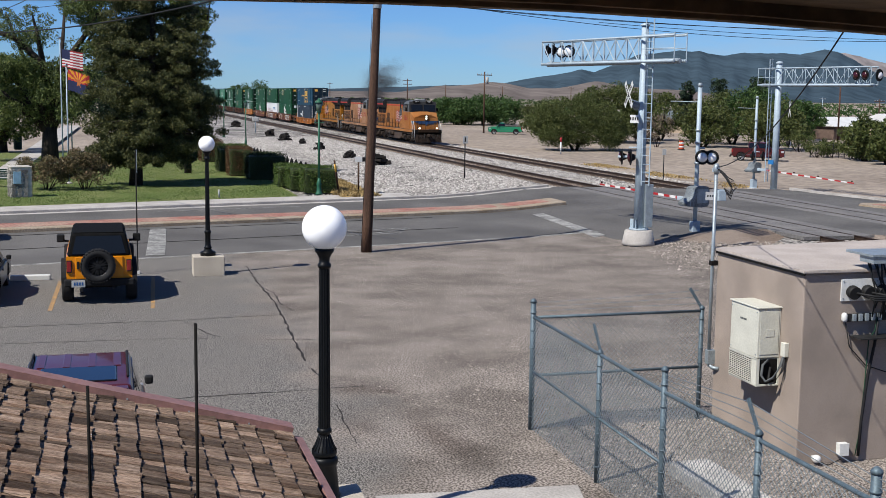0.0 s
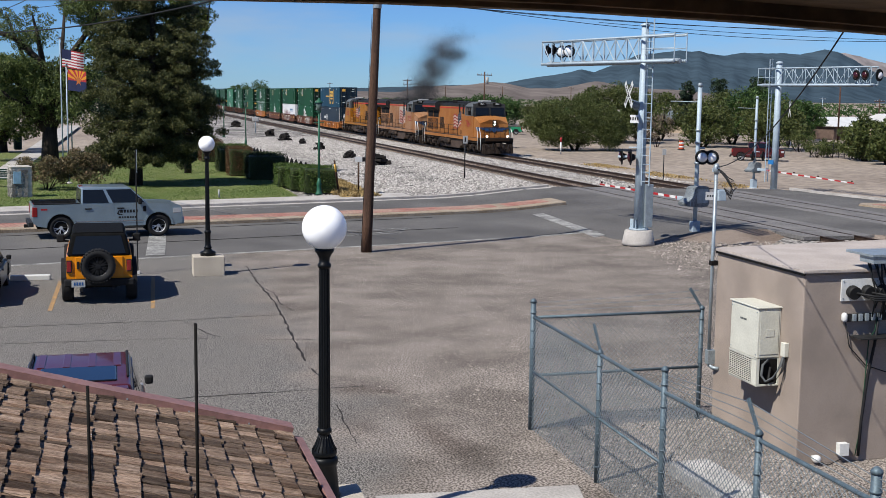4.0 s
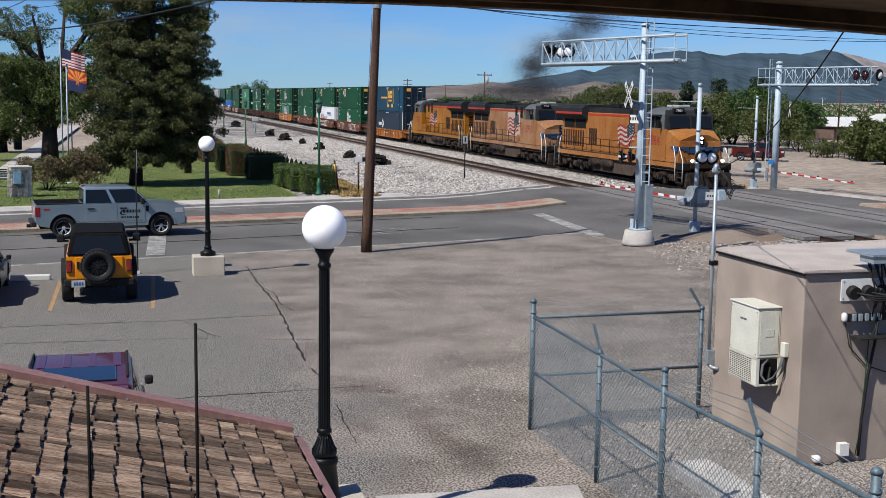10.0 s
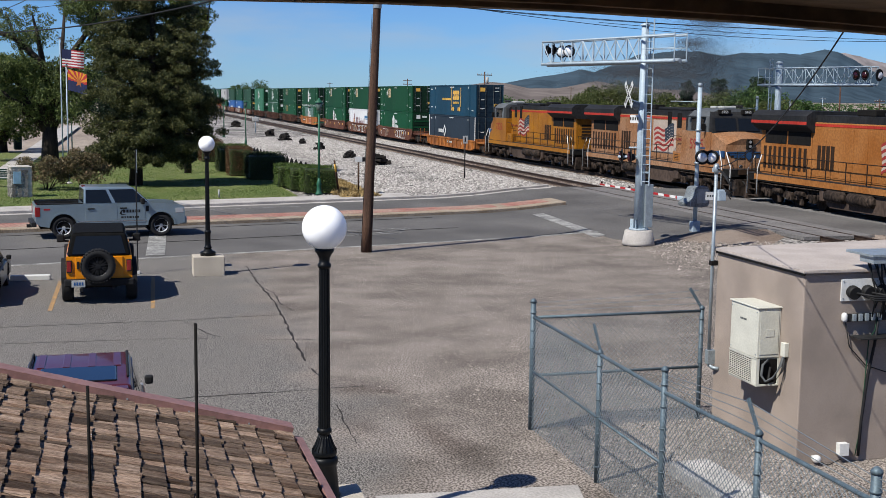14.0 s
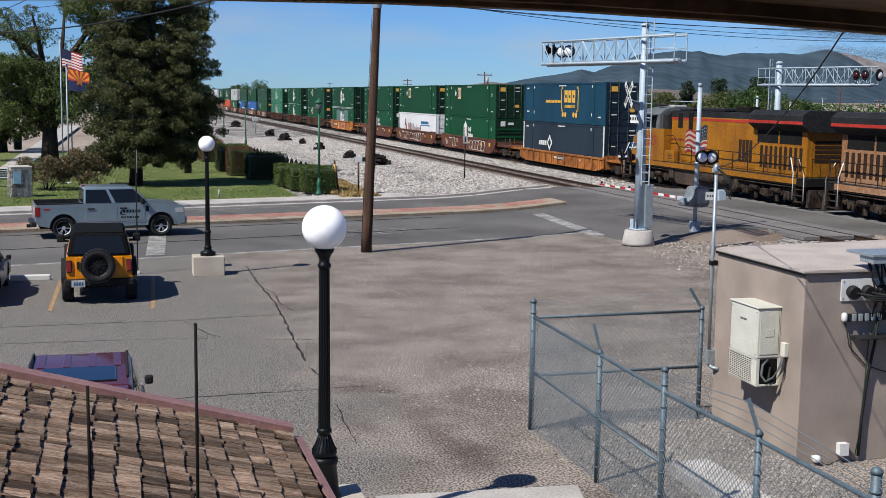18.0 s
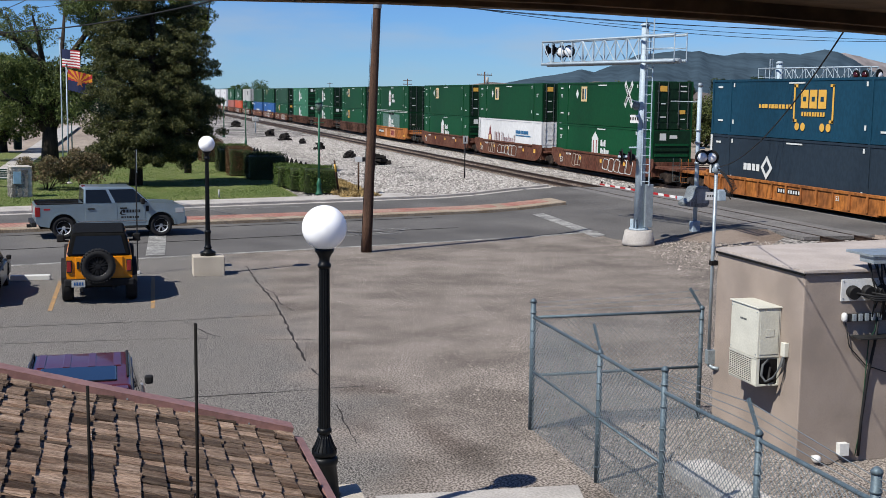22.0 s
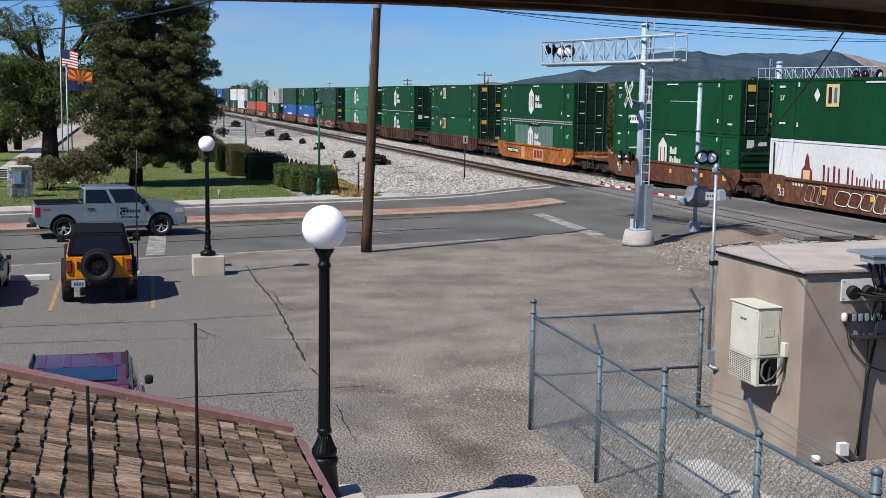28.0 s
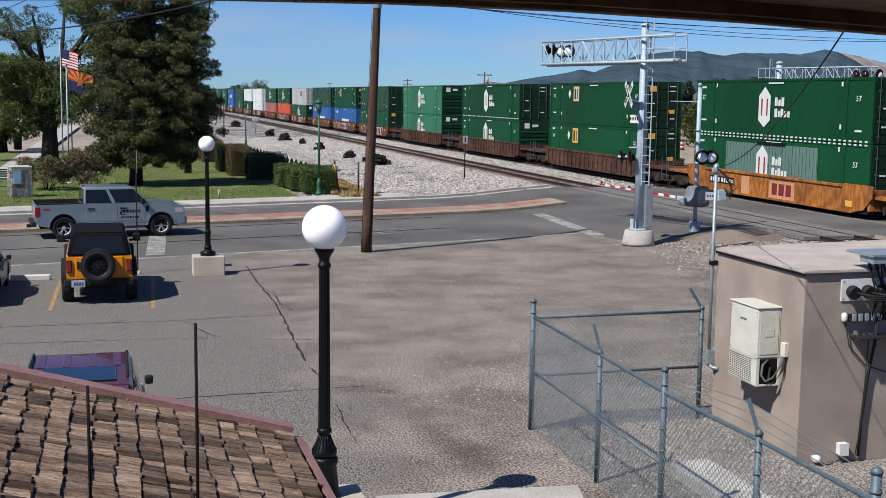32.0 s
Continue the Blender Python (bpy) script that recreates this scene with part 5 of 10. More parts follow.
def crack(pts, w, seed):
    """A wandering narrow crack as a ribbon on the asphalt."""
    rng = random.Random(seed)
    line = [Vector((*pts[0], 0))]
    for p, q in zip(pts, pts[1:]):
        p, q = Vector((*p, 0)), Vector((*q, 0))
        n = max(2, int((q - p).length / 0.22))
        side = Vector((-(q - p).y, (q - p).x, 0)).normalized()
        for i in range(1, n + 1):
            line.append(p.lerp(q, i / n) + side * (rng.uniform(-0.03, 0.03) if i < n else 0))
    verts, faces = [], []
    for i, p in enumerate(line):
        d = (line[min(i + 1, len(line) - 1)] - line[max(i - 1, 0)]).normalized()
        s = Vector((-d.y, d.x, 0)) * (w * rng.choice((0.4, 0.7, 0.9, 1.2, 1.6)) / 2)
        verts += [(p.x + s.x, p.y + s.y, GZ + 0.002), (p.x - s.x, p.y - s.y, GZ + 0.002)]
    faces = [(2 * i, 2 * i + 1, 2 * i + 3, 2 * i + 2) for i in range(len(line) - 1)]
    return tagged(new("asphalt_crack", solid_mesh("asphalt_crack", verts, faces, M["tar"])), "dark irregular crack in the asphalt lot", "crack", "lot cracks", "structure")


crack([(-38.5, 4.1), (-35.0, 4.05), (-31.6, 4.12), (-29.45, 4.03), (-26.6, 3.88), (-24.26, 3.79)], 0.042, 1)
crack([(-23.6, 3.81), (-22.4, 3.86), (-21.6, 3.82)], 0.03, 11)
crack([(-20.64, 3.79), (-19.0, 3.70), (-18.2, 3.66)], 0.022, 12)
crack([(-34.6, 3.9), (-33.0, 4.3), (-31.2, 4.22), (-30.0, 4.45)], 0.03, 13)
crack([(-29.3, -3.6), (-29.4, 1.6), (-29.7, 4.2)], 0.035, 2)
crack([(-21.7, -0.5), (-21.8, 3.0), (-21.9, 4.6)], 0.045, 3)
crack([(-37.0, 3.3), (-38.6, 5.6), (-39.6, 8.3)], 0.03, 4)
crack([(-29.2, 1.6), (-27.7, 2.0), (-27.2, 2.3)], 0.04, 5)
crack([(-27.4, -3.0), (-27.2, 1.2), (-26.6, 3.6), (-26.4, 4.5)], 0.025, 6)

stop = tagged(part("wheel_stop", newbox(-36.72, -36.55, -2.95, -1.82, LOT, LOT + 0.17, 0.03), M["white"]), "white painted concrete parking wheel stop", "wheel stop")

# stones that lie loose on the lot and by the ballast
def pebbles(name, count, area, size, seed, material, label, z_of, dens=None):
    rng = random.Random(seed)
    verts, faces = [], []
    base = [(1, 0, 0), (0, 1, 0), (-1, 0, 0), (0, -1, 0), (0, 0, 1)]
    made = 0
    while made < count:
        x, y = rng.uniform(*area[0]), rng.uniform(*area[1])
        if dens and not dens(x, y, rng):
            continue
        r = size * rng.uniform(0.35, 1.0) * (1.8 if rng.random() < 0.04 else 1)
        a, b = rng.uniform(0, 6.28), len(verts)
        for vx, vy, vz in base:
            k = rng.uniform(0.7, 1.2) * r
            verts.append((x + (vx * math.cos(a) - vy * math.sin(a)) * k, y + (vx * math.sin(a) + vy * math.cos(a)) * k, z_of(x, y) + vz * k * 0.8 - 0.004))
        faces += [(b, b + 1, b + 4), (b + 1, b + 2, b + 4), (b + 2, b + 3, b + 4), (b + 3, b, b + 4)]
        made += 1
    return tagged(new(name, solid_mesh(name, verts, faces, material)), label, "gravel", kind="stuff")


def stone_mat(name, lo, hi):
    m = bpy.data.materials.new(name)
    m.use_nodes = True
    nt = m.node_tree
    b = nt.nodes["Principled BSDF"]
    lo, hi = toned(lo), toned(hi)
    b.inputs["Roughness"].default_value = 0.95
    g = nt.nodes.new("ShaderNodeNewGeometry")
    r = nt.nodes.new("ShaderNodeValToRGB")
    r.color_ramp.elements[0].color, r.color_ramp.elements[1].color = (*lo, 1), (*hi, 1)
    nt.links.new(g.outputs["Random Per Island"], r.inputs[0])
    nt.links.new(r.outputs[0], b.inputs["Base Color"])
    return m


M["stones"] = stone_mat("loose_stones", (0.05, 0.039, 0.032), (0.54, 0.47, 0.41))
M["stones_pale"] = stone_mat("pale_crushed_stone", (0.20, 0.18, 0.165), (0.66, 0.62, 0.58))
pebbles("loose_gravel", 52000, ((-41.5, -13), (4.2, 15.5)), 0.022, 3, M["stones"], "loose brown gravel scattered over the lot", lambda x, y: ground_z(y) + 0.013,
        lambda x, y, r: x > edge_near(y) + 0.3 and r.random() < smooth01(3.6, 7.5, y - 0.04 * (x + 30)) + 0.05)
pebbles("fence_gravel", 9000, ((-18.3, -9), (6.7, 10)), 0.03, 4, M["stones"], "loose gravel inside the fenced yard", lambda x, y: ground_z(y) + 0.013)
pebbles("crushed_stone", 15000, ((-46, -24), (16, 27.5)), 0.05, 5, M["stones"], "brown crushed stone by the crossing", lambda x, y: ground_z(y) + 0.02,
        lambda x, y, r: x > max(edge_near(y) + 0.2, apron_edge(y) + 0.3 if y > 18.5 else -99) and r.random() < smooth01(17.5, 22, y + 0.12 * (x + 40)))
pebbles("crushed_stone", 42000, ((-150, -62), (10.5, 25.0)), 0.085, 6, M["stones_pale"], "pale crushed stone beside the tracks", lambda x, y: ground_z(y) + 0.04,
        lambda x, y, r: x < kerb_far(y) - 1.0)
pebbles("crushed_stone", 14000, ((-150, -62), (24.0, 36.0)), 0.075, 7, M["stones_pale"], "pale crushed stone between the rails", lambda x, y: -0.19,
        lambda x, y, r: x < kerb_far(y) - 0.6 and abs(y - TRACK_NEAR) > 1.4 and abs(y - TRACK_FAR) > 1.4)
M["stones_rust"] = stone_mat("rust_stained_stone", (0.10, 0.075, 0.058), (0.42, 0.35, 0.29))
pebbles("crushed_stone", 16000, ((-150, -60), (24.6, 34.8)), 0.06, 8, M["stones_rust"], "rust-stained ballast stones between the rails", lambda x, y: -0.178,
        lambda x, y, r: x < kerb_far(y) - 0.2 and min(abs(y - TRACK_NEAR), abs(y - TRACK_FAR)) < 1.45)


# ---------------------------------------------------------------- lamps and poles on the lot
def globe_lamp(near):
    if near:
        c = thing("globe_lamp_post", "black fluted lamp post with white globe and flared base", "lamp post", pose(-14.38, 2.485, 0.1), "globe lamp posts")
        base = [(0.205, 0.0), (0.205, 0.03), (0.188, 0.05), (0.152, 0.41), (0.165, 0.43), (0.174, 0.46), (0.168, 0.50), (0.145, 0.525)]
        vase = [(0.13, 0.52), (0.152, 0.545), (0.16, 0.575), (0.152, 0.605), (0.112, 0.68), (0.086, 0.75), (0.070, 0.80), (0.069, 0.815), (0.090, 0.83), (0.094, 0.85), (0.090, 0.87), (0.078, 0.89)]
        shaft0, shaft1, gz, gr = 0.88, 2.92, 3.40, 0.275
        r0, r1 = 0.076, 0.064
    else:
        c = thing("globe_lamp_post", "black lamp post with white globe on concrete block", "lamp post", pose(-36.85, 2.77, 0.18), "globe lamp posts")
        base = [(0.23, 0.0), (0.23, 0.10), (0.22, 0.12), (0.13, 0.16), (0.11, 0.20)]
        vase = [(0.10, 0.20), (0.125, 0.24), (0.10, 0.28), (0.085, 0.33), (0.085, 0.68), (0.105, 0.70), (0.105, 0.75), (0.08, 0.78)]
        shaft0, shaft1, gz, gr = 0.78, 2.95, 3.40, 0.243
        r0, r1 = 0.072, 0.055
    part("base", lathe(bmesh.new(), base, seg=28), M["black"], c)
    part("vase" if near else "collar", lathe(bmesh.new(), vase, seg=24), M["black"], c)
    if near:
        bm = bmesh.new()
        for k in range(18):
            a = 2 * math.pi * k / 18
            tube(bm, [(q * math.cos(a), q * math.sin(a), z) for q, z in vase[3:7]], 0.009, 5)
        part("vase_fluting", bm, M["black"], c)
    bm, seg = bmesh.new(), 32
    rings = []
    for z, r in ((shaft0, r0), (shaft1, r1)):
        rings.append([bm.verts.new(((r * (1 if i % 2 else 0.9)) * math.cos(2 * math.pi * i / seg), (r * (1 if i % 2 else 0.9)) * math.sin(2 * math.pi * i / seg), z)) for i in range(seg)])
    for i in range(seg):
        bm.faces.new((rings[0][i], rings[0][(i + 1) % seg], rings[1][(i + 1) % seg], rings[1][i]))
    bm.faces.new(rings[1])
    part("shaft", bm, M["black"], c)
    top = gz - gr
    part("fitter", lathe(bmesh.new(), [(0.07, shaft1 - 0.02), (0.085, shaft1), (0.085, shaft1 + 0.03), (0.065, shaft1 + 0.05), (0.065, shaft1 + 0.1), (0.09, top - 0.05), (0.12, top - 0.01), (0.12, top + 0.02)], seg=24), M["black"], c)
    part("globe", ball(bmesh.new(), (0, 0, gz), gr, 1.0, 40, 24), M["globe"], c, "white opal globe")
    return c


M["blockconc"] = mat("block_concrete", (0.56, 0.50, 0.42), 0.9, vary=0.12, scale=1.5, fine=30, bump=0.2)
tagged(part("lamp_plinth", newbox(-37.25, -36.5, 2.30, 3.24, LOT, 0.18, 0.02), M["blockconc"]), "square cream concrete plinth under the lamp post", "plinth")
tagged(part("lamp_plinth", newbox(-14.80, -13.9, 2.03, 2.99, LOT, 0.1, 0.025), M["blockconc"]), "square cream concrete plinth at the lot edge", "plinth")
globe_lamp(False)
globe_lamp(True)
tagged(part("walkway_slab", slab(bmesh.new(), [(-15.55, 3.4), (-15.35, 6.3), (-14.7, 6.15), (-8, 6.2), (-8, 2.0), (-13.4, 2.0), (-13.6, 3.3)], LOT, LOT + 0.06), M["concrete"]),
       "pale concrete walkway slab beside the lot", "walkway", kind="structure")

sign = thing("sign_post", "thin dark steel post with edge-on sign", "sign", pose(-37.4, 0.69, LOT))
part("post", newbox(-0.03, 0.03, -0.02, 0.02, 0, 3.8, 0.004), M["lo_grey"], sign)
part("sign_plate", newbox(-0.25, 0.25, 0.024, 0.03, 3.1, 3.8), M["galv"], sign)
part("footing", newbox(-0.07, 0.07, -0.07, 0.07, 0.0, 0.10, 0.01), M["white"], sign)

pole = thing("utility_pole", "tall brown wooden utility pole leaning slightly", "utility pole", pose(-41.15, 8.61, LOT))
bm = bmesh.new()
sweep(bm, [(0.0, 0.04 * k * 1.08, k * 1.08) for k in range(13)], [0.19 - 0.007 * k for k in range(13)], 14)
part("pole", bm, M["woodpole"], pole)
part("pole_band", lathe(bmesh.new(), [(0.150, 8.50), (0.155, 8.52), (0.155, 8.80), (0.148, 8.82)], (0, 0.345, 0)), M["galv"], pole, "pale metal band round the pole")
part("ground_wire", tube(bmesh.new(), [(-0.02, -0.19, 0.0), (-0.02, 0.17, 8.3)], 0.008, 5), M["cable"], pole)


# ---------------------------------------------------------------- equipment building and its fence
M["oldslab"] = mat("old_slab_concrete", (0.52, 0.49, 0.455), 0.95, vary=0.22, scale=2, fine=20, bump=0.3)
house = thing("equipment_building", "small flat-roofed tan stucco equipment building", "building", pose(0, 0, 0))
part("wall", newbox(-18.27, -15.58, 9.95, 14.8, LOT, 2.545, 0.02), M["stucco"], house)
bm = slab(bmesh.new(), [(-18.34, 9.90), (-15.52, 9.90), (-15.52, 14.86), (-19.0, 14.86)], 2.55, 2.60)
bmesh.ops.bevel(bm, geom=bm.edges[:], offset=0.012, segments=2, affect="EDGES")
part("roof", bm, M["roofcoat"], house)
part("drip_edge", newbox(-18.28, -15.56, 9.915, 9.945, 2.515, 2.548), M["lo_dark"], house)
part("threshold_slab", newbox(-15.66, -13.75, 7.86, 8.52, LOT, LOT + 0.2, 0.02), M["oldslab"], house)

ac = thing("air_conditioner", "cream wall-mounted air conditioner with louvred grille", "air conditioner", pose(-16.59, 9.95, 0.70))
M["cream"] = mat("cream_enamel", (0.70, 0.69, 0.60), 0.5, vary=0.06, scale=3, fine=30, bump=0.05)
part("housing", newbox(-0.42, 0.42, -0.40, 0, 0.44, 1.22, 0.015), M["cream"], ac)
part("lower_housing", newbox(-0.42, 0.40, -0.40, 0, 0.0, 0.435, 0.01), M["cream"], ac)
part("top_cover", newbox(-0.44, 0.44, -0.42, 0.01, 1.222, 1.245, 0.006), M["cream"], ac)
# flat black plate paints the shade of an open cable bay
part("open_bay", newbox(0.401, 0.409, -0.34, -0.03, 0.03, 0.42), M["lo_dark"], ac, "dark plate for a shaded cable bay")
for y0, y1, z0, z1 in ((-0.40, -0.345, 0.0, 0.438), (-0.028, 0.0, 0.0, 0.438), (-0.345, -0.028, 0.0, 0.028)):
    part("bay_rim", newbox(0.401, 0.424, y0, y1, z0, z1), M["cream"], ac)
part("grille_back", newbox(-0.40, 0.27, -0.405, -0.401, 0.03, 0.41), M["lo_dark"], ac)
for k in range(13):
    part("grille_bar", newbox(-0.40, 0.27, -0.415, -0.406, 0.037 + k * 0.029, 0.047 + k * 0.029), M["cream"], ac)
for k in range(11):
    part("grille_bar", newbox(-0.397 + k * 0.066, -0.391 + k * 0.066, -0.412, -0.405, 0.03, 0.41), M["cream"], ac)
part("skirt_panel", newbox(-0.43, 0.43, -0.408, -0.401, 0.425, 0.445, 0.002), M["cream"], ac)
for x in (-0.38, 0.38):
    for z in (0.5, 1.16):
        part("screw", disc(bmesh.new(), (x, -0.403, z), (0, 1, 0), 0.011, 0.008, 8), M["galv"], ac)
part("side_panel", newbox(0.421, 0.428, -0.36, -0.04, 0.5, 1.18, 0.002), M["cream"], ac)
part("handle_slot", newbox(0.428, 0.434, -0.26, -0.12, 0.78, 0.90, 0.002), M["cream"], ac)
part("vent_hood", newbox(-0.56, -0.425, -0.30, 0, 0.05, 0.62, 0.01), M["galv"], ac)
for k in range(4):
    part("marking", newbox(-0.12 + 0.05 * k, -0.08 + 0.05 * k, -0.404, -0.401, 0.98, 1.01), M["lo_lightgrey"], ac)
part("conduit", tube(bmesh.new(), [(0.62, -0.05, 0.52), (0.62, -0.10, 0.36), (0.56, -0.18, 0.16), (0.47, -0.26, 0.08), (0.43, -0.31, 0.18), (0.44, -0.30, 0.34), (0.42, -0.20, 0.41)], 0.022, 8), M["lo_lightgrey"], ac, "grey flexible conduit")
part("conduit", tube(bmesh.new(), [(0.64, -0.04, 0.5), (0.64, -0.08, 0.28), (0.55, -0.16, 0.07), (0.45, -0.20, 0.09), (0.43, -0.16, 0.3)], 0.018, 8), M["lo_grey"], ac)
part("junction_box", newbox(0.56, 0.68, -0.08, 0, 0.5, 0.72, 0.01), M["cream"], ac)

# cable entry on the face towards the eye
entry = thing("cable_entry", "white cable entry plate with black cable sleeves", "cable entry", pose(-15.58, 10.99, 2.28))
part("plate", newbox(0, 0.02, -0.42, 0.8, -0.17, 0.17, 0.004), M["white"], entry)
for k in range(4):
    y = -0.24 + 0.26 * k
    part("sleeve", rod(bmesh.new(), (0.02, y, -0.02), (0.13, y, -0.04), 0.10, 16), M["cable"], entry)
    for q in range(3):
        part("cable", tube(bmesh.new(), [(0.1, y + 0.03 * q, -0.03), (0.3, y + 0.2, -0.06 - 0.03 * q), (0.32, y + 0.8, -0.10 - 0.02 * q)], 0.018, 6), M["cable"], entry)
for y in (-0.38, 0.2):
    for z in (-0.13, 0.13):
        part("bolt", disc(bmesh.new(), (0.022, y, z), (1, 0, 0), 0.014, 0.01, 8), M["galv"], entry)
tray = thing("cable_tray", "galvanised cable tray with hanging black cables", "cable tray", pose(-15.58, 11.2, 2.66))
part("tray", newbox(0.0, 0.36, -0.33, 2.6, 0.06, 0.16, 0.005), M["galv"], tray)
part("tray_lip", newbox(-0.3, 0.38, -0.37, 2.6, 0.162, 0.20, 0.004), M["galv"], tray)
rng = random.Random(12)
for k in range(26):
    y = -0.28 + 0.055 * k
    d = rng.uniform(0.1, 0.35)
    part("cable", tube(bmesh.new(), [(0.08 + 0.1 * rng.random(), y, 0.06), (0.12, y + d * 0.5, -0.2), (0.16 + 0.05 * rng.random(), y + d, -0.42), (0.13, y + d * 0.8, -0.62 - 0.2 * rng.random())], 0.013, 5), M["cable"], tray)
bar = thing("ground_bar", "dark ground bar with cable clamps on the wall", "ground bar", pose(-15.58, 11.05, 1.86))
part("bar", newbox(0.03, 0.06, -0.42, 0.9, -0.06, 0.06, 0.004), M["lo_grey"], bar)
for k in range(5):
    part("clamp", newbox(0.06, 0.10, -0.30 + k * 0.11, -0.24 + k * 0.11, -0.05, 0.06, 0.006), M["galv"], bar)
part("insulator", lathe(bmesh.new(), [(0.03, -0.06), (0.045, -0.03), (0.045, 0.05), (0.02, 0.08)], (0.05, -0.42, 0)), M["white"], bar)
part("ground_wire", tube(bmesh.new(), [(0.08, 0.12, 0.0), (0.09, 0.10, -0.2), (0.06, 0.02, -0.35), (0.04, 0.0, -1.2), (0.04, -0.05, -1.9), (0.05, -0.1, -2.17)], 0.009, 6),
     mat("green_wire", (0.012, 0.06, 0.03), 0.6, vary=0), bar, "green ground wire")
part("cable", tube(bmesh.new(), [(0.07, 0.16, 0.0), (0.1, 0.1, -0.4), (0.06, 0.04, -0.9), (0.06, -0.03, -1.6), (0.07, -0.06, -2.17)], 0.024, 6), M["cable"], bar)
part("cable", tube(bmesh.new(), [(0.05, -0.4, -0.05), (0.04, -0.3, -0.45), (0.04, 0.0, -0.75), (0.04, 0.6, -0.95)], 0.01, 5), M["cable"], bar)
part("shelf", newbox(0.0, 0.3, -0.28, 1.2, -0.30, -0.28), M["lo_grey"], bar)
jb = thing("junction_box", "small white weatherproof box on the wall", "junction box", pose(-15.58, 10.72, -0.28))
part("box", newbox(0, 0.10, -0.08, 0.08, 0, 0.19, 0.01), M["white"], jb)
part("lid", newbox(0.10, 0.112, -0.083, 0.083, -0.004, 0.194, 0.004), M["white"], jb)
flood = thing("floodlight", "small white outdoor floodlight on the wall", "floodlight", pose(-15.58, 10.25, -0.30))
part("lamp_head", ball(bmesh.new(), (0.1, 0, 0), 0.07, 0.9, 12, 8), M["white"], flood)
part("bracket", newbox(0, 0.08, -0.03, 0.03, -0.03, 0.03), M["white"], flood)
part("lead", tube(bmesh.new(), [(0.1, 0.05, -0.05), (0.12, 0.2, -0.10), (0.05, 0.45, -0.05)], 0.008, 5), M["cable"], flood)
weather = thing("service_mast", "thin grey conduit mast with weatherhead beside the wall", "conduit", pose(-18.27, 9.86, LOT))
part("conduit", rod(bmesh.new(), (0, 0, 1.05), (0, 0, 4.32), 0.03, 10), M["galv"], weather)
part("weatherhead", lathe(bmesh.new(), [(0.035, 4.28), (0.055, 4.34), (0.05, 4.42), (0.02, 4.46)]), M["galv"], weather)
part("elbow", tube(bmesh.new(), [(0, 0, 1.06), (0.02, 0.01, 0.98), (0.10, 0.03, 0.95), (0.2, 0.1, 0.95)], 0.035, 8), M["galv"], weather)
part("meter_box", newbox(-0.05, 0.06, -0.05, 0.1, 1.0, 1.25, 0.01), M["galv"], weather)
part("strap", newbox(-0.05, 0.05, -0.04, 0.08, 2.72, 2.80), M["lo_dark"], weather)
for k in range(3):
    part("lead", tube(bmesh.new(), [(0, 0, 4.4), (0.13 + 0.05 * k, 0.06, 4.32 - 0.05 * k), (0.25 + 0.04 * k, 0.15, 4.14 - 0.06 * k), (0.21, 0.17, 3.97 - 0.05 * k), (0.1, 0.1, 4.05)], 0.009, 5), M["cable"], weather)

# chain-link fence
fence = thing("chain_link_fence", "grey galvanised chain-link fence with barbed wire", "fence", pose(0, 0, 0))
FX, FY = -18.35, 6.66
TOPF = 1.50
posts = [(FX, FY, 1.78, 0.045), (FX, 9.74, 1.56, 0.038), (-15.52, FY, 1.52, 0.038), (-13.45, FY, 1.74, 0.04), (-11.15, FY, 1.56, 0.038), (-9.1, FY, 1.78, 0.05), (-6.6, FY, 1.56, 0.038)]
for x, y, top, r in posts:
    bm = rod(bmesh.new(), (x, y, LOT), (x, y, top), r, 12)
    lathe(bm, [(r + 0.008, top - 0.03), (r + 0.008, top), (r * 0.6, top + 0.03), (0.01, top + 0.04)], (x, y, 0), 12)
    part("post", bm, M["fencegrey"], fence)
    for q in range(7):
        part("tension_band", disc(bmesh.new(), (x, y, LOT + 0.25 + q * (top - LOT - 0.45) / 6), (0, 0, 1), r + 0.008, 0.022, 12), M["fencegrey"], fence)
for z in (TOPF, 0.52):
    part("rail", rod(bmesh.new(), (FX, FY, z), (FX, 9.74, z), 0.026, 8), M["fencegrey"], fence)
part("rail", tube(bmesh.new(), [(FX, FY, 1.51), (-15.45, FY, 1.48), (-13.43, FY, 1.44), (-12.3, FY, 1.45), (-11.12, FY, 1.48), (-9.1, FY, 1.485), (-6.0, FY, 1.50)], 0.026, 8), M["fencegrey"], fence)
part("brace", rod(bmesh.new(), (FX, FY, 0.60), (-13.45, FY, 0.51), 0.02, 8), M["fencegrey"], fence)
for x, y, dx, dy in ((-15.52, FY, -0.28, 0.0), (-11.15, FY, -0.28, 0.0), (FX, 9.74, -0.05, -0.22)):
    part("barb_arm", newbox(-0.012, 0.012, -0.025, 0.025, 0, 0.42), M["fencegrey"], fence).matrix_basis = \
        Matrix.Translation((x, y, 1.54)) @ Vector((dx, dy, 0.36)).to_track_quat("Z", "Y").to_matrix().to_4x4()
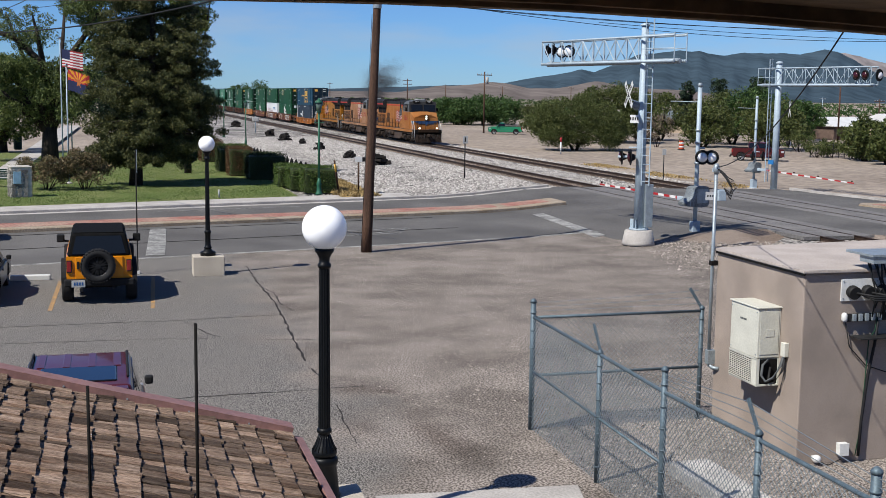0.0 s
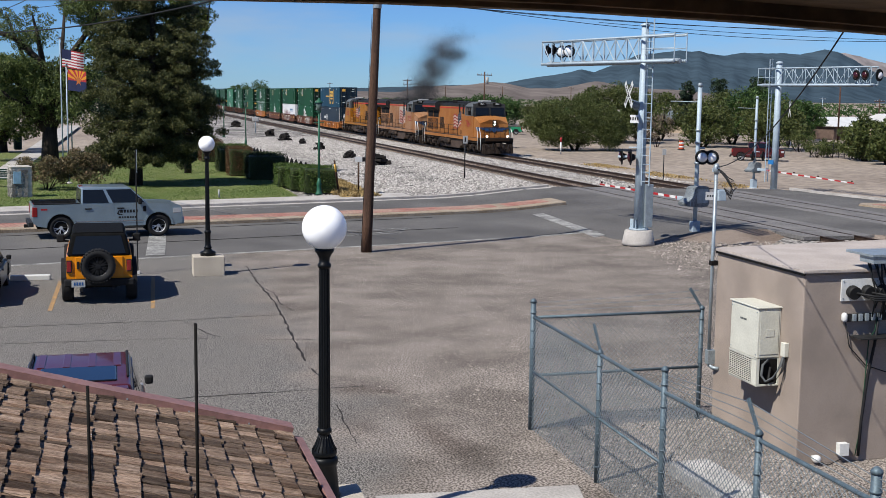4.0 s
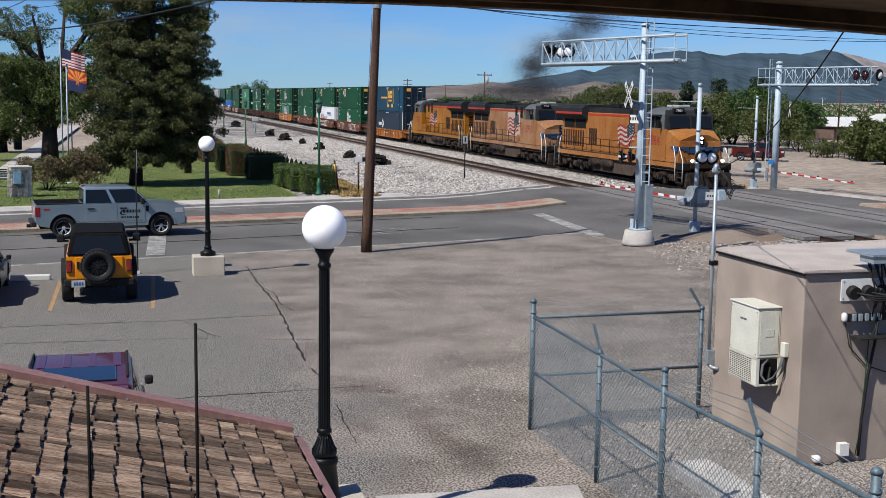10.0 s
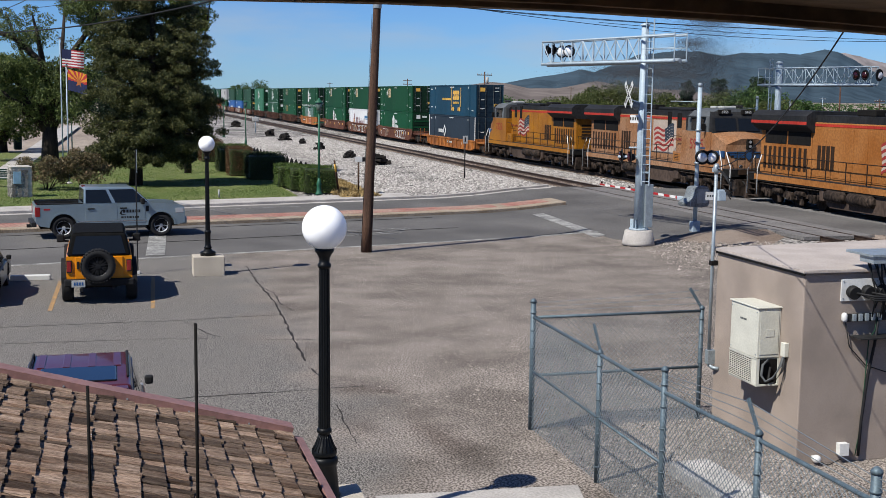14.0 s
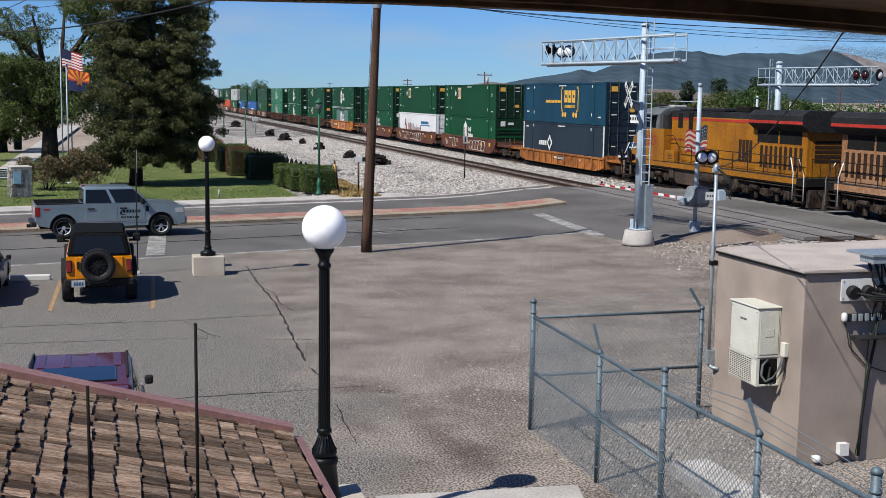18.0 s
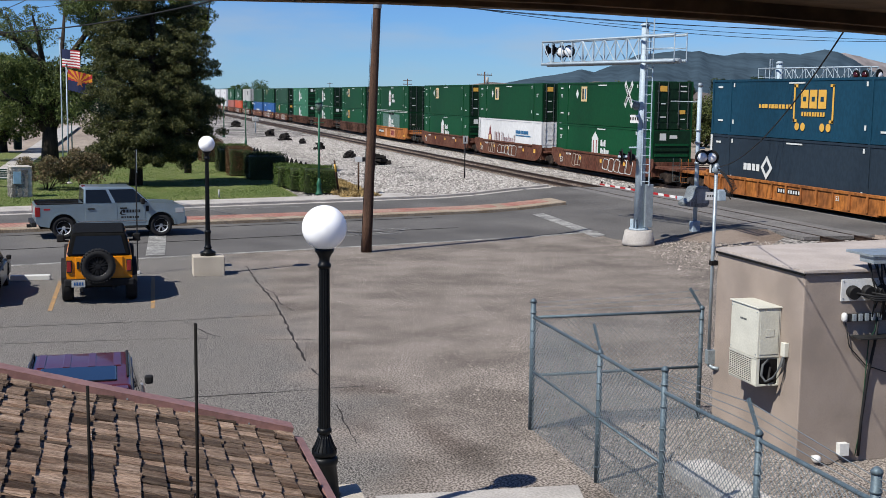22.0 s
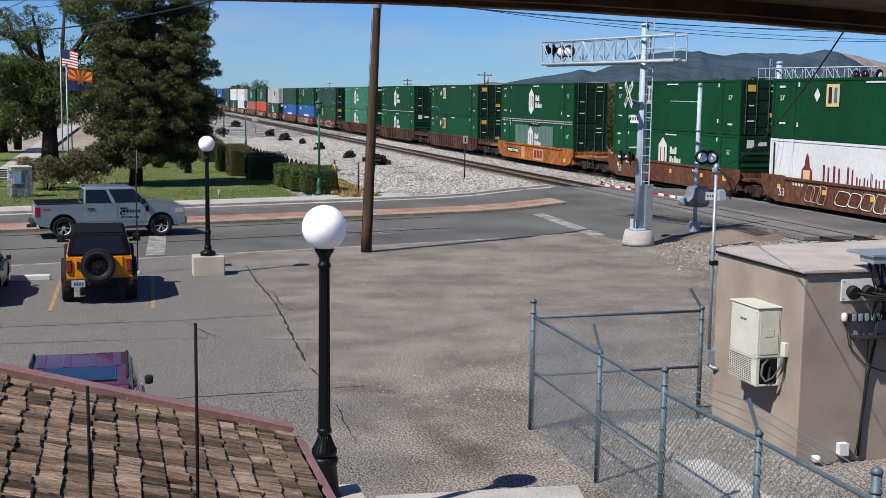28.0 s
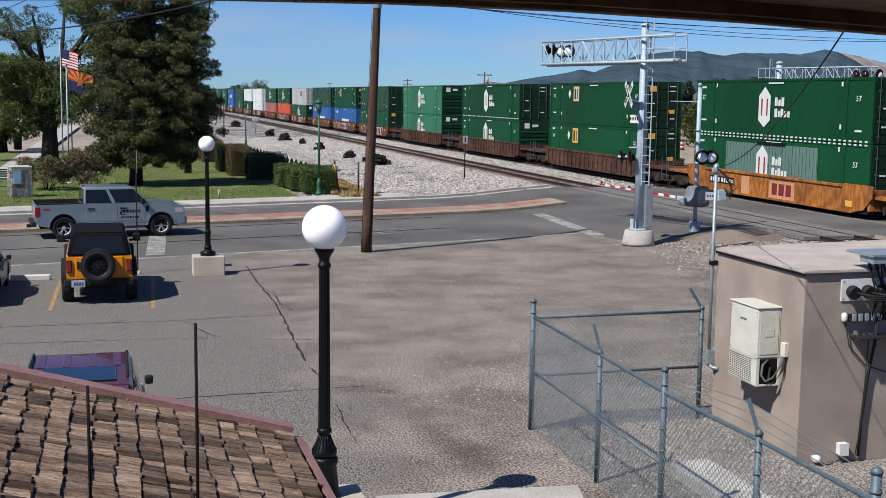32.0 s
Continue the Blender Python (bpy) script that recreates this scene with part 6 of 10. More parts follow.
for q in range(3):
    part("barbed_wire", tube(bmesh.new(), [(FX, FY, 1.60 + 0.07 * q), (FX - 0.02 * q, 8.2, 1.62 + 0.08 * q), (FX - 0.03 * q, 9.7, 1.63 + 0.11 * q)], 0.005, 4), M["fencewire"], fence)
    part("barbed_wire", tube(bmesh.new(), [(-13.45, FY, 1.55 + 0.06 * q), (-11.2 - 0.08 * q, FY, 1.62 + 0.11 * q), (-9.1, FY, 1.55 + 0.08 * q), (-6.6, FY, 1.65 + 0.08 * q)], 0.005, 4), M["fencewire"], fence)


def chain_mesh(a, b, z0, z1, pitch=0.062, r=0.0042):
    """Crossing wires between a and b as one sheet."""
    a, b = Vector((*a, 0)), Vector((*b, 0))
    d = (b - a)
    L = d.length
    d = d / L
    nrm = Vector((-d.y, d.x, 0))
    H = z1 - z0
    verts, faces = [], []

    def bar(p, q, off):
        n = len(verts)
        w = (q - p).normalized()
        s1 = w.cross(nrm).normalized() * r
        s2 = nrm * r
        for c in (p, q):
            c = c + nrm * off
            verts.extend([tuple(c + s1), tuple(c - s1 * 0.5 + s2), tuple(c - s1 * 0.5 - s2)])
        for i in range(3):
            faces.append((n + i, n + (i + 1) % 3, n + 3 + (i + 1) % 3, n + 3 + i))
    k = -H
    while k < L:
        for sgn in (1, -1):
            s0, s1 = max(0, k), min(L, k + H)
            if s1 - s0 > 0.01:
                if sgn > 0:
                    p, q = a + d * s0 + Vector((0, 0, z0 + s0 - k)), a + d * s1 + Vector((0, 0, z0 + s1 - k))
                else:
                    p, q = a + d * s0 + Vector((0, 0, z1 - (s0 - k))), a + d * s1 + Vector((0, 0, z1 - (s1 - k)))
                bar(p, q, 0.004 * sgn)
        k += pitch * 1.414
    return solid_mesh("chain_mesh", verts, faces, M["fencewire"])


for a, b in (((FX, FY), (FX, 9.74)), ((FX, FY), (-6.0, FY))):
    tagged(part("wire_mesh", chain_mesh(a, b, LOT + 0.03, TOPF), None, fence), "woven diamond wire mesh", kind="stuff")

# ---------------------------------------------------------------- the shake roof below, and the eave above
ROOF_X, EAVE_Y, EAVE_Z = -9.3, 1.33, 2.37
PITCH = math.atan2(0.583, 2.144)
roof = thing("shake_roof", "weathered brown cedar-shake roof with rose metal flashing", "roof", pose(ROOF_X, EAVE_Y, EAVE_Z) @ Matrix.Rotation(-PITCH, 4, "X"))
# in its own space: x along the eave towards the eye, -y up the slope, z off the roof
# deck coloured black so the gaps between shakes read as deep shade
part("deck", newbox(0.04, 5.2, -5.6, -0.02, -0.10, -0.012), M["lo_dark"], roof)
rng = random.Random(21)
base_shakes = []
SKEW = radians(17)          # the split grain runs a little aslant of the rake
for i in range(8):
    w, l, th = (0.09, 0.125, 0.155, 0.11, 0.18, 0.14, 0.07, 0.20)[i], 0.40, 0.045
    bm = bmesh.new()
    box(bm, 0.003, w - 0.003, -l, 0, 0.0, th)
    for v in bm.verts:
        if v.co.y < -0.1 and v.co.z > 0.005:
            v.co.z = 0.006
        if v.co.y > -0.1:
            v.co.y += rng.uniform(-0.007, 0.007)
        v.co.x += rng.uniform(-0.005, 0.005)
        v.co.y += math.tan(SKEW) * (v.co.x - w / 2)
        v.co.z += rng.uniform(0, 0.005)
    me = bpy.data.meshes.new("shake")
    bm.to_mesh(me)
    bm.free()
    me.materials.append(M["shake"])
    base_shakes.append((w, me))
expo = 0.155
joined_v, joined_f = [], []
n_parts = 0
for row in range(32):
    yb = -row * expo
    x = 0.10 - rng.uniform(0, 0.08)
    while x < 4.2:
        w, me = rng.choice(base_shakes)
        m = Matrix.Translation((x, yb + rng.uniform(-0.013, 0.013), 0.016 + rng.uniform(0, 0.008))) @ Matrix.Rotation(radians(rng.uniform(-2.6, 2.6)) - SKEW, 4, "Z") \
            @ Matrix.Rotation(radians(0.6 + rng.uniform(-0.6, 2.6)), 4, "X")
        if x < 1.7 and row < 20 and n_parts < 300:
            o = new("shake", me)
            o.parent = roof
            o.matrix_basis = m
            n_parts += 1
        else:
            b = len(joined_v)
            joined_v += [tuple(m @ v.co) for v in me.vertices]
            joined_f += [tuple(b + i for i in p.vertices) for p in me.polygons]
        x += w + (rng.uniform(0.006, 0.014) if rng.random() < 0.65 else rng.uniform(0.014, 0.030))
M["shake_joined"] = M["shake"].copy()
nt = M["shake_joined"].node_tree
for nd in [q for q in nt.nodes if q.type == "OBJECT_INFO"]:
    g = nt.nodes.new("ShaderNodeNewGeometry")
    for l in list(nt.links):
        if l.from_node == nd:
            nt.links.new(g.outputs["Random Per Island"], l.to_socket)
turn_back = Matrix.Rotation(SKEW, 4, "Z")
rest = tagged(part("shake", solid_mesh("shakes", [tuple(turn_back @ Vector(q)) for q in joined_v], joined_f, M["shake_joined"]), None, roof), kind="stuff")
rest.matrix_basis = Matrix.Rotation(-SKEW, 4, "Z")
bm = box(bmesh.new(), -0.14, 0.03, -5.6, 0.0, 0.092, 0.102)
box(bm, 0.02, 0.03, -5.6, 0.0, 0.0, 0.091)
box(bm, 0.031, 0.10, -5.6, 0.0, 0.030, 0.036)
part("rake_flashing", bm, M["flashing"], roof, "rose-brown metal rake flashing")
for k in range(18):
    part("flashing_screw", disc(bmesh.new(), (0.031, -0.12 - k * 0.24, 0.03 + 0.032 * (k % 2)), (1, 0, 0), 0.008, 0.008, 8), M["galv"], roof)
part("eave_flashing", newbox(-0.02, 5.2, 0.03, 0.10, -0.02, 0.03, 0.003), M["flashing"], roof, "rose-brown metal eave edge")
part("fascia", newbox(0.0, 5.2, 0.0, 0.03, -0.16, -0.02), M["lo_dark"], roof)
part("rake_board", newbox(-0.09, -0.05, -5.6, 0.0, -0.20, 0.02), M["soffit"], roof)
scrap = part("loose_board", newbox(-0.2, 0.25, -0.05, 0.05, 0.0, 0.03, 0.004), mat("bare_wood", (0.62, 0.45, 0.32), 0.8, vary=0.2), roof, "pale bare loose board")
scrap.matrix_basis = pose(1.72, -2.42, 0.07, 0, 4, 80)
# walls that carry the lower roof, and the building that carries the eye
tagged(part("wall_lower_wing", newbox(-8.9, 0.9, -4.3, 0.95, LOT, 2.30), M["stucco"]), "tan stucco wall of the lower wing", "wall", kind="structure")
tagged(part("wall_upper", newbox(0.5, 0.8, -8, 5.5, LOT, 5.6), M["stucco"]), "tan stucco wall behind the viewpoint", "wall", kind="structure")
for x, y, z1, zb in ((-6.22, 0.399, 3.93, 2.6), (-6.33, -0.148, 3.60, 2.7)):
    v = thing("vent_rod", "thin dark metal rod standing on the roof", "rod", pose(x, y, 0), "roof rods")
    part("rod", rod(bmesh.new(), (0, 0, EAVE_Z + math.tan(PITCH) * (EAVE_Y - y) - 0.05), (0, 0, z1), 0.0085, 8), M["lo_dark"], v)
eave = thing("roof_eave", "dark brown painted roof eave overhead", "eave", pose(0, 0, 0), kind="structure")
# the fascia and the boards behind it run across the top of the view, bowed a little by age
EAVE_A, EAVE_WAY, EAVE_IN = Vector((-1.62, -0.25, 0)), Vector((0.2390, 0.9710, 0)), Vector((0.971, -0.239, 0))


def eave_board(name, o0, o1, z0, z1, label=""):
    """A long board under the eave between two depths and two heights over the fascia's lower edge."""
    bm, rings = bmesh.new(), []
    for k in range(33):
        u = -3.0 + 7.2 * k / 32
        w = min(max(u, 0.0), 1.5)
        zb = 5.2231 + 0.0384 * w - 0.0460 * w * w + (-0.0996 * (u - w) if u > w else 0.02 * (u - w))
        p = EAVE_A + EAVE_WAY * u + Vector((0, 0, zb))
        rings.append([bm.verts.new(p + EAVE_IN * o + Vector((0, 0, z))) for o, z in ((o0, z0), (o1, z0), (o1, z1), (o0, z1))])
    for p, q in zip(rings, rings[1:]):
        for i in range(4):
            bm.faces.new((p[i], q[i], q[(i + 1) % 4], p[(i + 1) % 4]))
    bm.faces.new(rings[0][::-1])
    bm.faces.new(rings[-1])
    bmesh.ops.recalc_face_normals(bm, faces=bm.faces[:])
    return part(name, bm, M["soffit"], eave, label)


eave_board("fascia", 0.0, 0.035, 0.0, 0.20)
eave_board("trim_board", 0.036, 0.056, 0.006, 0.18)
for k in range(12):
    eave_board("soffit_board", 0.058 + 0.17 * k, 0.222 + 0.17 * k, 0.022 + 0.001 * (k % 2), 0.045)
# ---------------------------------------------------------------- level-crossing signals
ARM = Vector((-0.97, -0.24, 0))
M["lens_red"] = mat("red_lens", (0.05, 0.006, 0.007), 0.2, vary=0, spec=0.6)
# near-white colour paints in the glint of sun and sky on the lens
M["lens_glint"] = mat("signal_lens_glint", (0.92, 0.93, 0.95), 0.25, 0.0, vary=0)
M["mech"] = mat("mechanism_grey", (0.26, 0.29, 0.31), 0.55, 0.15, vary=0.25, scale=3, fine=20, bump=0.1)


def signal_light(parent, at, way, lens, r=0.30):
    """A round flashing light: backboard, housing, hood and lens, facing way."""
    q = Vector(way).to_track_quat("Z", "Y").to_matrix().to_4x4()
    m = Matrix.Translation(at) @ q
    bm = disc(bmesh.new(), (0, 0, 0), (0, 0, 1), r, 0.03, 24)
    o = part("backboard", bm, M["blackmatte"], parent)
    o.matrix_basis = m
    bm = rod(bmesh.new(), (0, 0, -0.17), (0, 0, -0.015), 0.09, 14, 0.16)
    h = part("housing", bm, M["blackmatte"], parent)
    h.matrix_basis = m
    bm, n = bmesh.new(), 14
    a = [bm.verts.new((0.21 * math.cos(math.pi * (k / n * 1.3 - 0.15)), 0.21 * math.sin(math.pi * (k / n * 1.3 - 0.15)), 0.016)) for k in range(n + 1)]
    b = [bm.verts.new((0.21 * math.cos(math.pi * (k / n * 1.3 - 0.15)), 0.21 * math.sin(math.pi * (k / n * 1.3 - 0.15)), 0.016 + 0.09 * (0.3 + 0.65 * math.sin(math.pi * k / n)))) for k in range(n + 1)]
    for k in range(n):
        bm.faces.new((a[k], a[k + 1], b[k + 1], b[k])).smooth = True
    bmesh.ops.solidify(bm, geom=bm.faces[:], thickness=0.006)
    h = part("hood", bm, M["blackmatte"], parent)
    h.matrix_basis = m
    bm = lathe(bmesh.new(), [(0.2, 0.017), (0.195, 0.05), (0.15, 0.10), (0.02, 0.13)], seg=18)
    h = part("lens", bm, lens, parent)
    h.matrix_basis = m


def truss_arm(parent, origin, way, n_bays, length, z0, z1, stub):
    way = Vector(way)
    side = Vector((-way.y, way.x, 0)) * 0.28
    for z, r in ((z0, 0.055), (z1, 0.04)):
        for s in (-1, 1):
            part("chord", rod(bmesh.new(), origin - way * stub + side * s + Vector((0, 0, z)), origin + way * length + side * s + Vector((0, 0, z)), r, 8), M["galvpaint"], parent)
    for k in range(n_bays + 1):
        p = origin + way * (length * k / n_bays)
        for s in (-1, 1):
            part("upright", rod(bmesh.new(), p + side * s + Vector((0, 0, z0)), p + side * s + Vector((0, 0, z1)), 0.022, 6), M["galvpaint"], parent)
            if k < n_bays:
                q = origin + way * (length * (k + 1) / n_bays)
                za, zb = (z0, z1) if k % 2 == 0 else (z1, z0)
                part("diagonal", rod(bmesh.new(), p + side * s + Vector((0, 0, za)), q + side * s + Vector((0, 0, zb)), 0.02, 6), M["galvpaint"], parent)
        part("cross_tie", rod(bmesh.new(), p - side + Vector((0, 0, z0)), p + side + Vector((0, 0, z0)), 0.02, 6), M["galvpaint"], parent)
    bm = bmesh.new()
    for s in (-1, 1):
        for zz in (z0 + 0.45, z0 + 0.95):
            rod(bm, origin - way * stub + side * s + Vector((0, 0, zz)), origin - way * 0.2 + side * s + Vector((0, 0, zz)), 0.016, 6)
        rod(bm, origin - way * stub + side * s + Vector((0, 0, z0)), origin - way * stub + side * s + Vector((0, 0, z0 + 1.0)), 0.02, 6)
    part("platform_rail", bm, M["galvpaint"], parent)
    a = origin - way * stub
    part("walk_grate", rod(bmesh.new(), a + Vector((0, 0, z0)), origin + way * length + Vector((0, 0, z0)), 0.10, 4), M["galv"], parent)


def ladder(parent, at, side, z0, z1, w=0.2):
    for s in (-1, 1):
        p = Vector(at) + Vector(side) * w * s
        part("ladder_rail", rod(bmesh.new(), (p.x, p.y, z0), (p.x, p.y, z1), 0.025, 6), M["galvpaint"], parent)
    z = z0 + 0.15
    while z < z1:
        a, b = Vector(at) - Vector(side) * w, Vector(at) + Vector(side) * w
        part("rung", rod(bmesh.new(), (a.x, a.y, z), (b.x, b.y, z), 0.014, 6), M["galvpaint"], parent)
        z += 0.32


def striped_arm(parent, a, b, n=14, w=0.10):
    a, b = Vector(a), Vector(b)
    q = (b - a).to_track_quat("X", "Z").to_matrix().to_4x4()
    L = (b - a).length
    for k in range(n):
        hgt = w * (1 - 0.35 * k / n)
        bm = newbox(L * k / n, L * (k + 1) / n, -0.014, 0.014, -hgt / 2, hgt / 2)
        o = part("arm_stripe", bm, M["red"] if k % 2 == 0 else M["white"], parent)
        o.matrix_basis = Matrix.Translation(a) @ q
    for t in (0.35, 0.62, 0.98):
        p = a.lerp(b, t)
        o = part("arm_light", newbox(-0.04, 0.04, -0.03, 0.03, 0.05, 0.13, 0.01), M["lens_red"], parent)
        o.matrix_basis = Matrix.Translation(p) @ q


def crossbuck(parent, at, way):
    q = Vector(way).to_track_quat("Z", "Y").to_matrix().to_4x4()
    for k, a in enumerate((45, -45)):
        o = part("crossbuck_blade", newbox(-0.60, 0.60, -0.11, 0.11, 0.004 * k, 0.004 * k + 0.003), M["white"], parent)
        o.matrix_basis = Matrix.Translation(at) @ q @ Matrix.Rotation(radians(a), 4, "Z")
        lettering("crossbuck_lettering", "RAIL  ROAD" if k else "CROSS  ING", 0.17, M["ink_black"], parent, Matrix.Translation(at) @ q @ Matrix.Rotation(radians(a), 4, "Z") @ Matrix.Translation((0, 0, 0.012)))


# cantilever mast on the near side
MX, MY, MZ = -40.9, 18.95, -0.32
footing = tagged(part("mast_footing", lathe(bmesh.new(), [(0.62, MZ), (0.60, MZ + 0.1), (0.52, MZ + 0.52), (0.46, MZ + 0.56)], (MX, MY, 0), 24), M["concrete"]), "round pale concrete mast footing", "footing")
mast = thing("cantilever_signal", "silver cantilever crossing signal with truss arm and ladder", "crossing signal", pose(0, 0, 0), "crossing signals")
o0 = Vector((MX, MY, 0))
part("mast", rod(bmesh.new(), (MX, MY, MZ + 0.56), (MX, MY, 7.75), 0.205, 20, 0.13), M["galvpaint"], mast)
part("base_flange", disc(bmesh.new(), (MX, MY, MZ + 0.59), (0, 0, 1), 0.36, 0.06, 20), M["galvpaint"], mast)
for k in range(4):
    a = math.pi / 4 + k * math.pi / 2
    part("gusset", newbox(-0.01, 0.01, 0, 0.14, 0, 0.35), M["galvpaint"], mast).matrix_basis = Matrix.Translation((MX, MY, MZ + 0.6)) @ Matrix.Rotation(a, 4, "Z") @ Matrix.Translation((0, 0.2, 0))
part("cap", lathe(bmesh.new(), [(0.18, 7.75), (0.18, 7.8), (0.03, 7.86)], (MX, MY, 0)), M["galvpaint"], mast)
truss_arm(mast, o0, ARM, 9, 6.3, 6.45, 7.35, 2.0)
ladder(mast, (MX + 0.24, MY + 0.09, 0), (0.35, 0.94, 0), 1.9, 8.0, 0.14)
part("ladder_guard", newbox(MX + 0.05, MX + 0.28, MY + 0.12, MY + 0.42, 0.35, 1.95, 0.01), M["galv"], mast, "grey ladder guard panel")
for z in (2.4, 4.4, 6.2):
    part("ladder_bracket", rod(bmesh.new(), (MX, MY, z), (MX + 0.26, MY + 0.20, z), 0.02, 6), M["galvpaint"], mast)
for k in (4.78, 5.28):
    p = o0 + ARM * k + Vector((0, 0, 6.95))
    signal_light(mast, p, (0.72, -0.70, 0), M["lens_glint"], 0.25)
for k in (5.85, 6.28):
    p = o0 + ARM * k + Vector((0, 0, 7.02))
    signal_light(mast, p, (-0.42, -0.9, 0), M["lens_red"], 0.27)
crossbuck(mast, (MX + 0.1, MY - 0.62, 5.25), (-0.10, -1.0, 0))
part("crossbuck_bracket", rod(bmesh.new(), (MX, MY, 4.9), (MX + 0.1, MY - 0.62, 5.1), 0.03, 6), M["galvpaint"], mast)
sg = part("track_count_sign", newbox(-0.17, 0.17, -0.15, 0.15, 0, 0.01, 0.004), M["white"], mast, "white sign with small dark bars")
sg.matrix_basis = Matrix.Translation((MX + 0.15, MY - 0.38, 4.36)) @ Vector((0.75, -0.66, 0)).to_track_quat("Z", "Y").to_matrix().to_4x4()
for k in range(4):
    t = part("sign_bar", newbox(-0.17 + 0.09 * k, -0.12 + 0.09 * k, -0.05, 0.06, 0.011, 0.014), M["ink_black"], mast)
    t.matrix_basis = sg.matrix_basis.copy()
part("bell", ball(bmesh.new(), (MX - 0.05, MY - 0.24, 4.85), 0.15, 1.2), M["mech"], mast)
for s in (-0.32, 0.18):
    signal_light(mast, (MX - 0.1 + s * 0.9, MY - 0.5 + s * 0.3, 2.95), (-0.3, -0.95, 0), M["lens_red"], 0.30)
part("light_arm", rod(bmesh.new(), (MX, MY, 2.95), (MX - 0.3, MY - 0.8, 2.95), 0.05, 8), M["galvpaint"], mast)
part("light_arm", rod(bmesh.new(), (MX, MY, 3.3), (MX - 0.1, MY - 0.45, 3.3), 0.03, 8), M["galvpaint"], mast)


# gate with its own mast, near side
def gate(at, z0, top, arm_way, arm_len, arm_z, lens, small):
    g = thing("crossing_gate", "silver crossing gate with lowered red-and-white arm", "crossing gate", pose(0, 0, 0), "crossing gates")
    x, y = at
    part("mast", rod(bmesh.new(), (x, y, z0 + 0.35), (x, y, top), 0.075 if small else 0.085, 14), M["galvpaint"], g)
    part("base", lathe(bmesh.new(), [(0.24, z0), (0.24, z0 + 0.04), (0.15, z0 + 0.1), (0.13, z0 + 0.38), (0.1, z0 + 0.42)], (x, y, 0), 16), M["galvpaint"], g)
    part("junction_base", newbox(x - 0.26, x + 0.26, y - 0.26, y + 0.26, z0 - 0.1, z0 + 0.02, 0.01), M["concrete"], g)
    part("mast_cap", lathe(bmesh.new(), [(0.095, top - 0.12), (0.1, top), (0.05, top + 0.05)], (x, y, 0), 14), M["galv"], g)
    way = Vector(arm_way).normalized()
    side = Vector((-way.y, way.x, 0))
    c = Vector((x, y, 0))
    # mechanism box
    m = Matrix(((way.x, side.x, 0, x), (way.y, side.y, 0, y), (0, 0, 1, 0), (0, 0, 0, 1)))
    zb = arm_z[0]
    f = -0.75 if small else 1.0
    m2 = Matrix(((side.x * f, way.x, 0, x), (side.y * f, way.y, 0, y), (0, 0, abs(f), zb), (0, 0, 0, 1)))
    bm = prism(bmesh.new(), [(0.40, 0.10), (0.70, -0.10), (0.66, -0.22), (0.30, -0.26), (-0.10, -0.29), (-0.40, -0.26), (-0.46, -0.12), (-0.46, 0.38), (-0.40, 0.50), (-0.28, 0.55), (0.12, 0.55), (0.27, 0.47), (0.32, 0.30)], -0.30, 0.28)
    bmesh.ops.bevel(bm, geom=bm.edges[:], offset=0.025, segments=2, affect="EDGES")
    part("mechanism", bm, M["mech"], g, "silver gate mechanism housing").matrix_basis = m2
    part("cover_plate", newbox(-0.36, 0.20, -0.318, -0.302, -0.12, 0.44, 0.006), M["galv"], g).matrix_basis = m2
    for qx, qz in ((-0.32, -0.08), (0.16, -0.08), (-0.32, 0.40), (0.16, 0.40)):
        part("cover_bolt", disc(bmesh.new(), (qx, -0.322, qz), (0, 1, 0), 0.022, 0.014, 8), M["galv"], g).matrix_basis = m2
    for qx in (0.34, 0.52):
        part("housing_rib", newbox(qx, qx + 0.03, -0.31, 0.29, -0.24, 0.02), M["galv"], g).matrix_basis = m2
    o = part("pivot_arm", newbox(0.1, 1.05, -0.02, 0.08, zb - 0.09, zb + 0.07, 0.02), M["galvpaint"], g)
    o.matrix_basis = m
    a = c + way * 0.85 + Vector((0, 0, arm_z[0]))
    b = c + way * arm_len + Vector((0, 0, arm_z[1]))
    striped_arm(g, a, b, 15)
    # lights at head height
    for s in (-0.18, 0.18):
        p = c + (Vector((0.22, 0.1, 1.75)) if small else Vector((0.22, 0.30, 2.84))) + Vector((0.3, 0.95, 0)) * s * (1.7 if small else 1.0)
        signal_light(g, (p.x, p.y, p.z), (0.85, -0.5, 0) if not small else (0.75, 0.66, 0), lens, 0.29)
    part("light_bar", rod(bmesh.new(), (x, y, 3.2 if not small else 2.0), (x + 0.2, y + 0.2, 3.2 if not small else 2.0), 0.035, 8), M["galvpaint"], g)
    for z in (3.4, 2.6, 3.9):
        part("clamp", disc(bmesh.new(), (x, y, z), (0, 0, 1), 0.115, 0.08, 14), M["galv"], g)
    part("whip", rod(bmesh.new(), (x, y, top - 0.7), (x - 0.5, y - 1.0, top - 0.68), 0.02, 6), M["galv"], g)
    part("hinge_box", newbox(x - 0.16, x + 0.16, y - 0.16, y + 0.16, z0 + 0.02, z0 + 0.55, 0.02), M["galvpaint"], g)
    return g


gate((-42.9, 22.3), -0.25, 5.7, ARM, 6.3, (1.15, 1.33), M["lens_glint"], False)
gate((-64.8, 37.5), -0.22, 5.3, -ARM, 7.7, (0.95, 0.62), M["lens_red"], True)

# cantilever mast on the far side
far = thing("cantilever_signal", "silver cantilever crossing signal beyond the tracks", "crossing signal", pose(0, 0, 0), "crossing signals")
FXm, FYm, FZm = -62.9, 37.75, -0.25
of = Vector((FXm, FYm, 0))
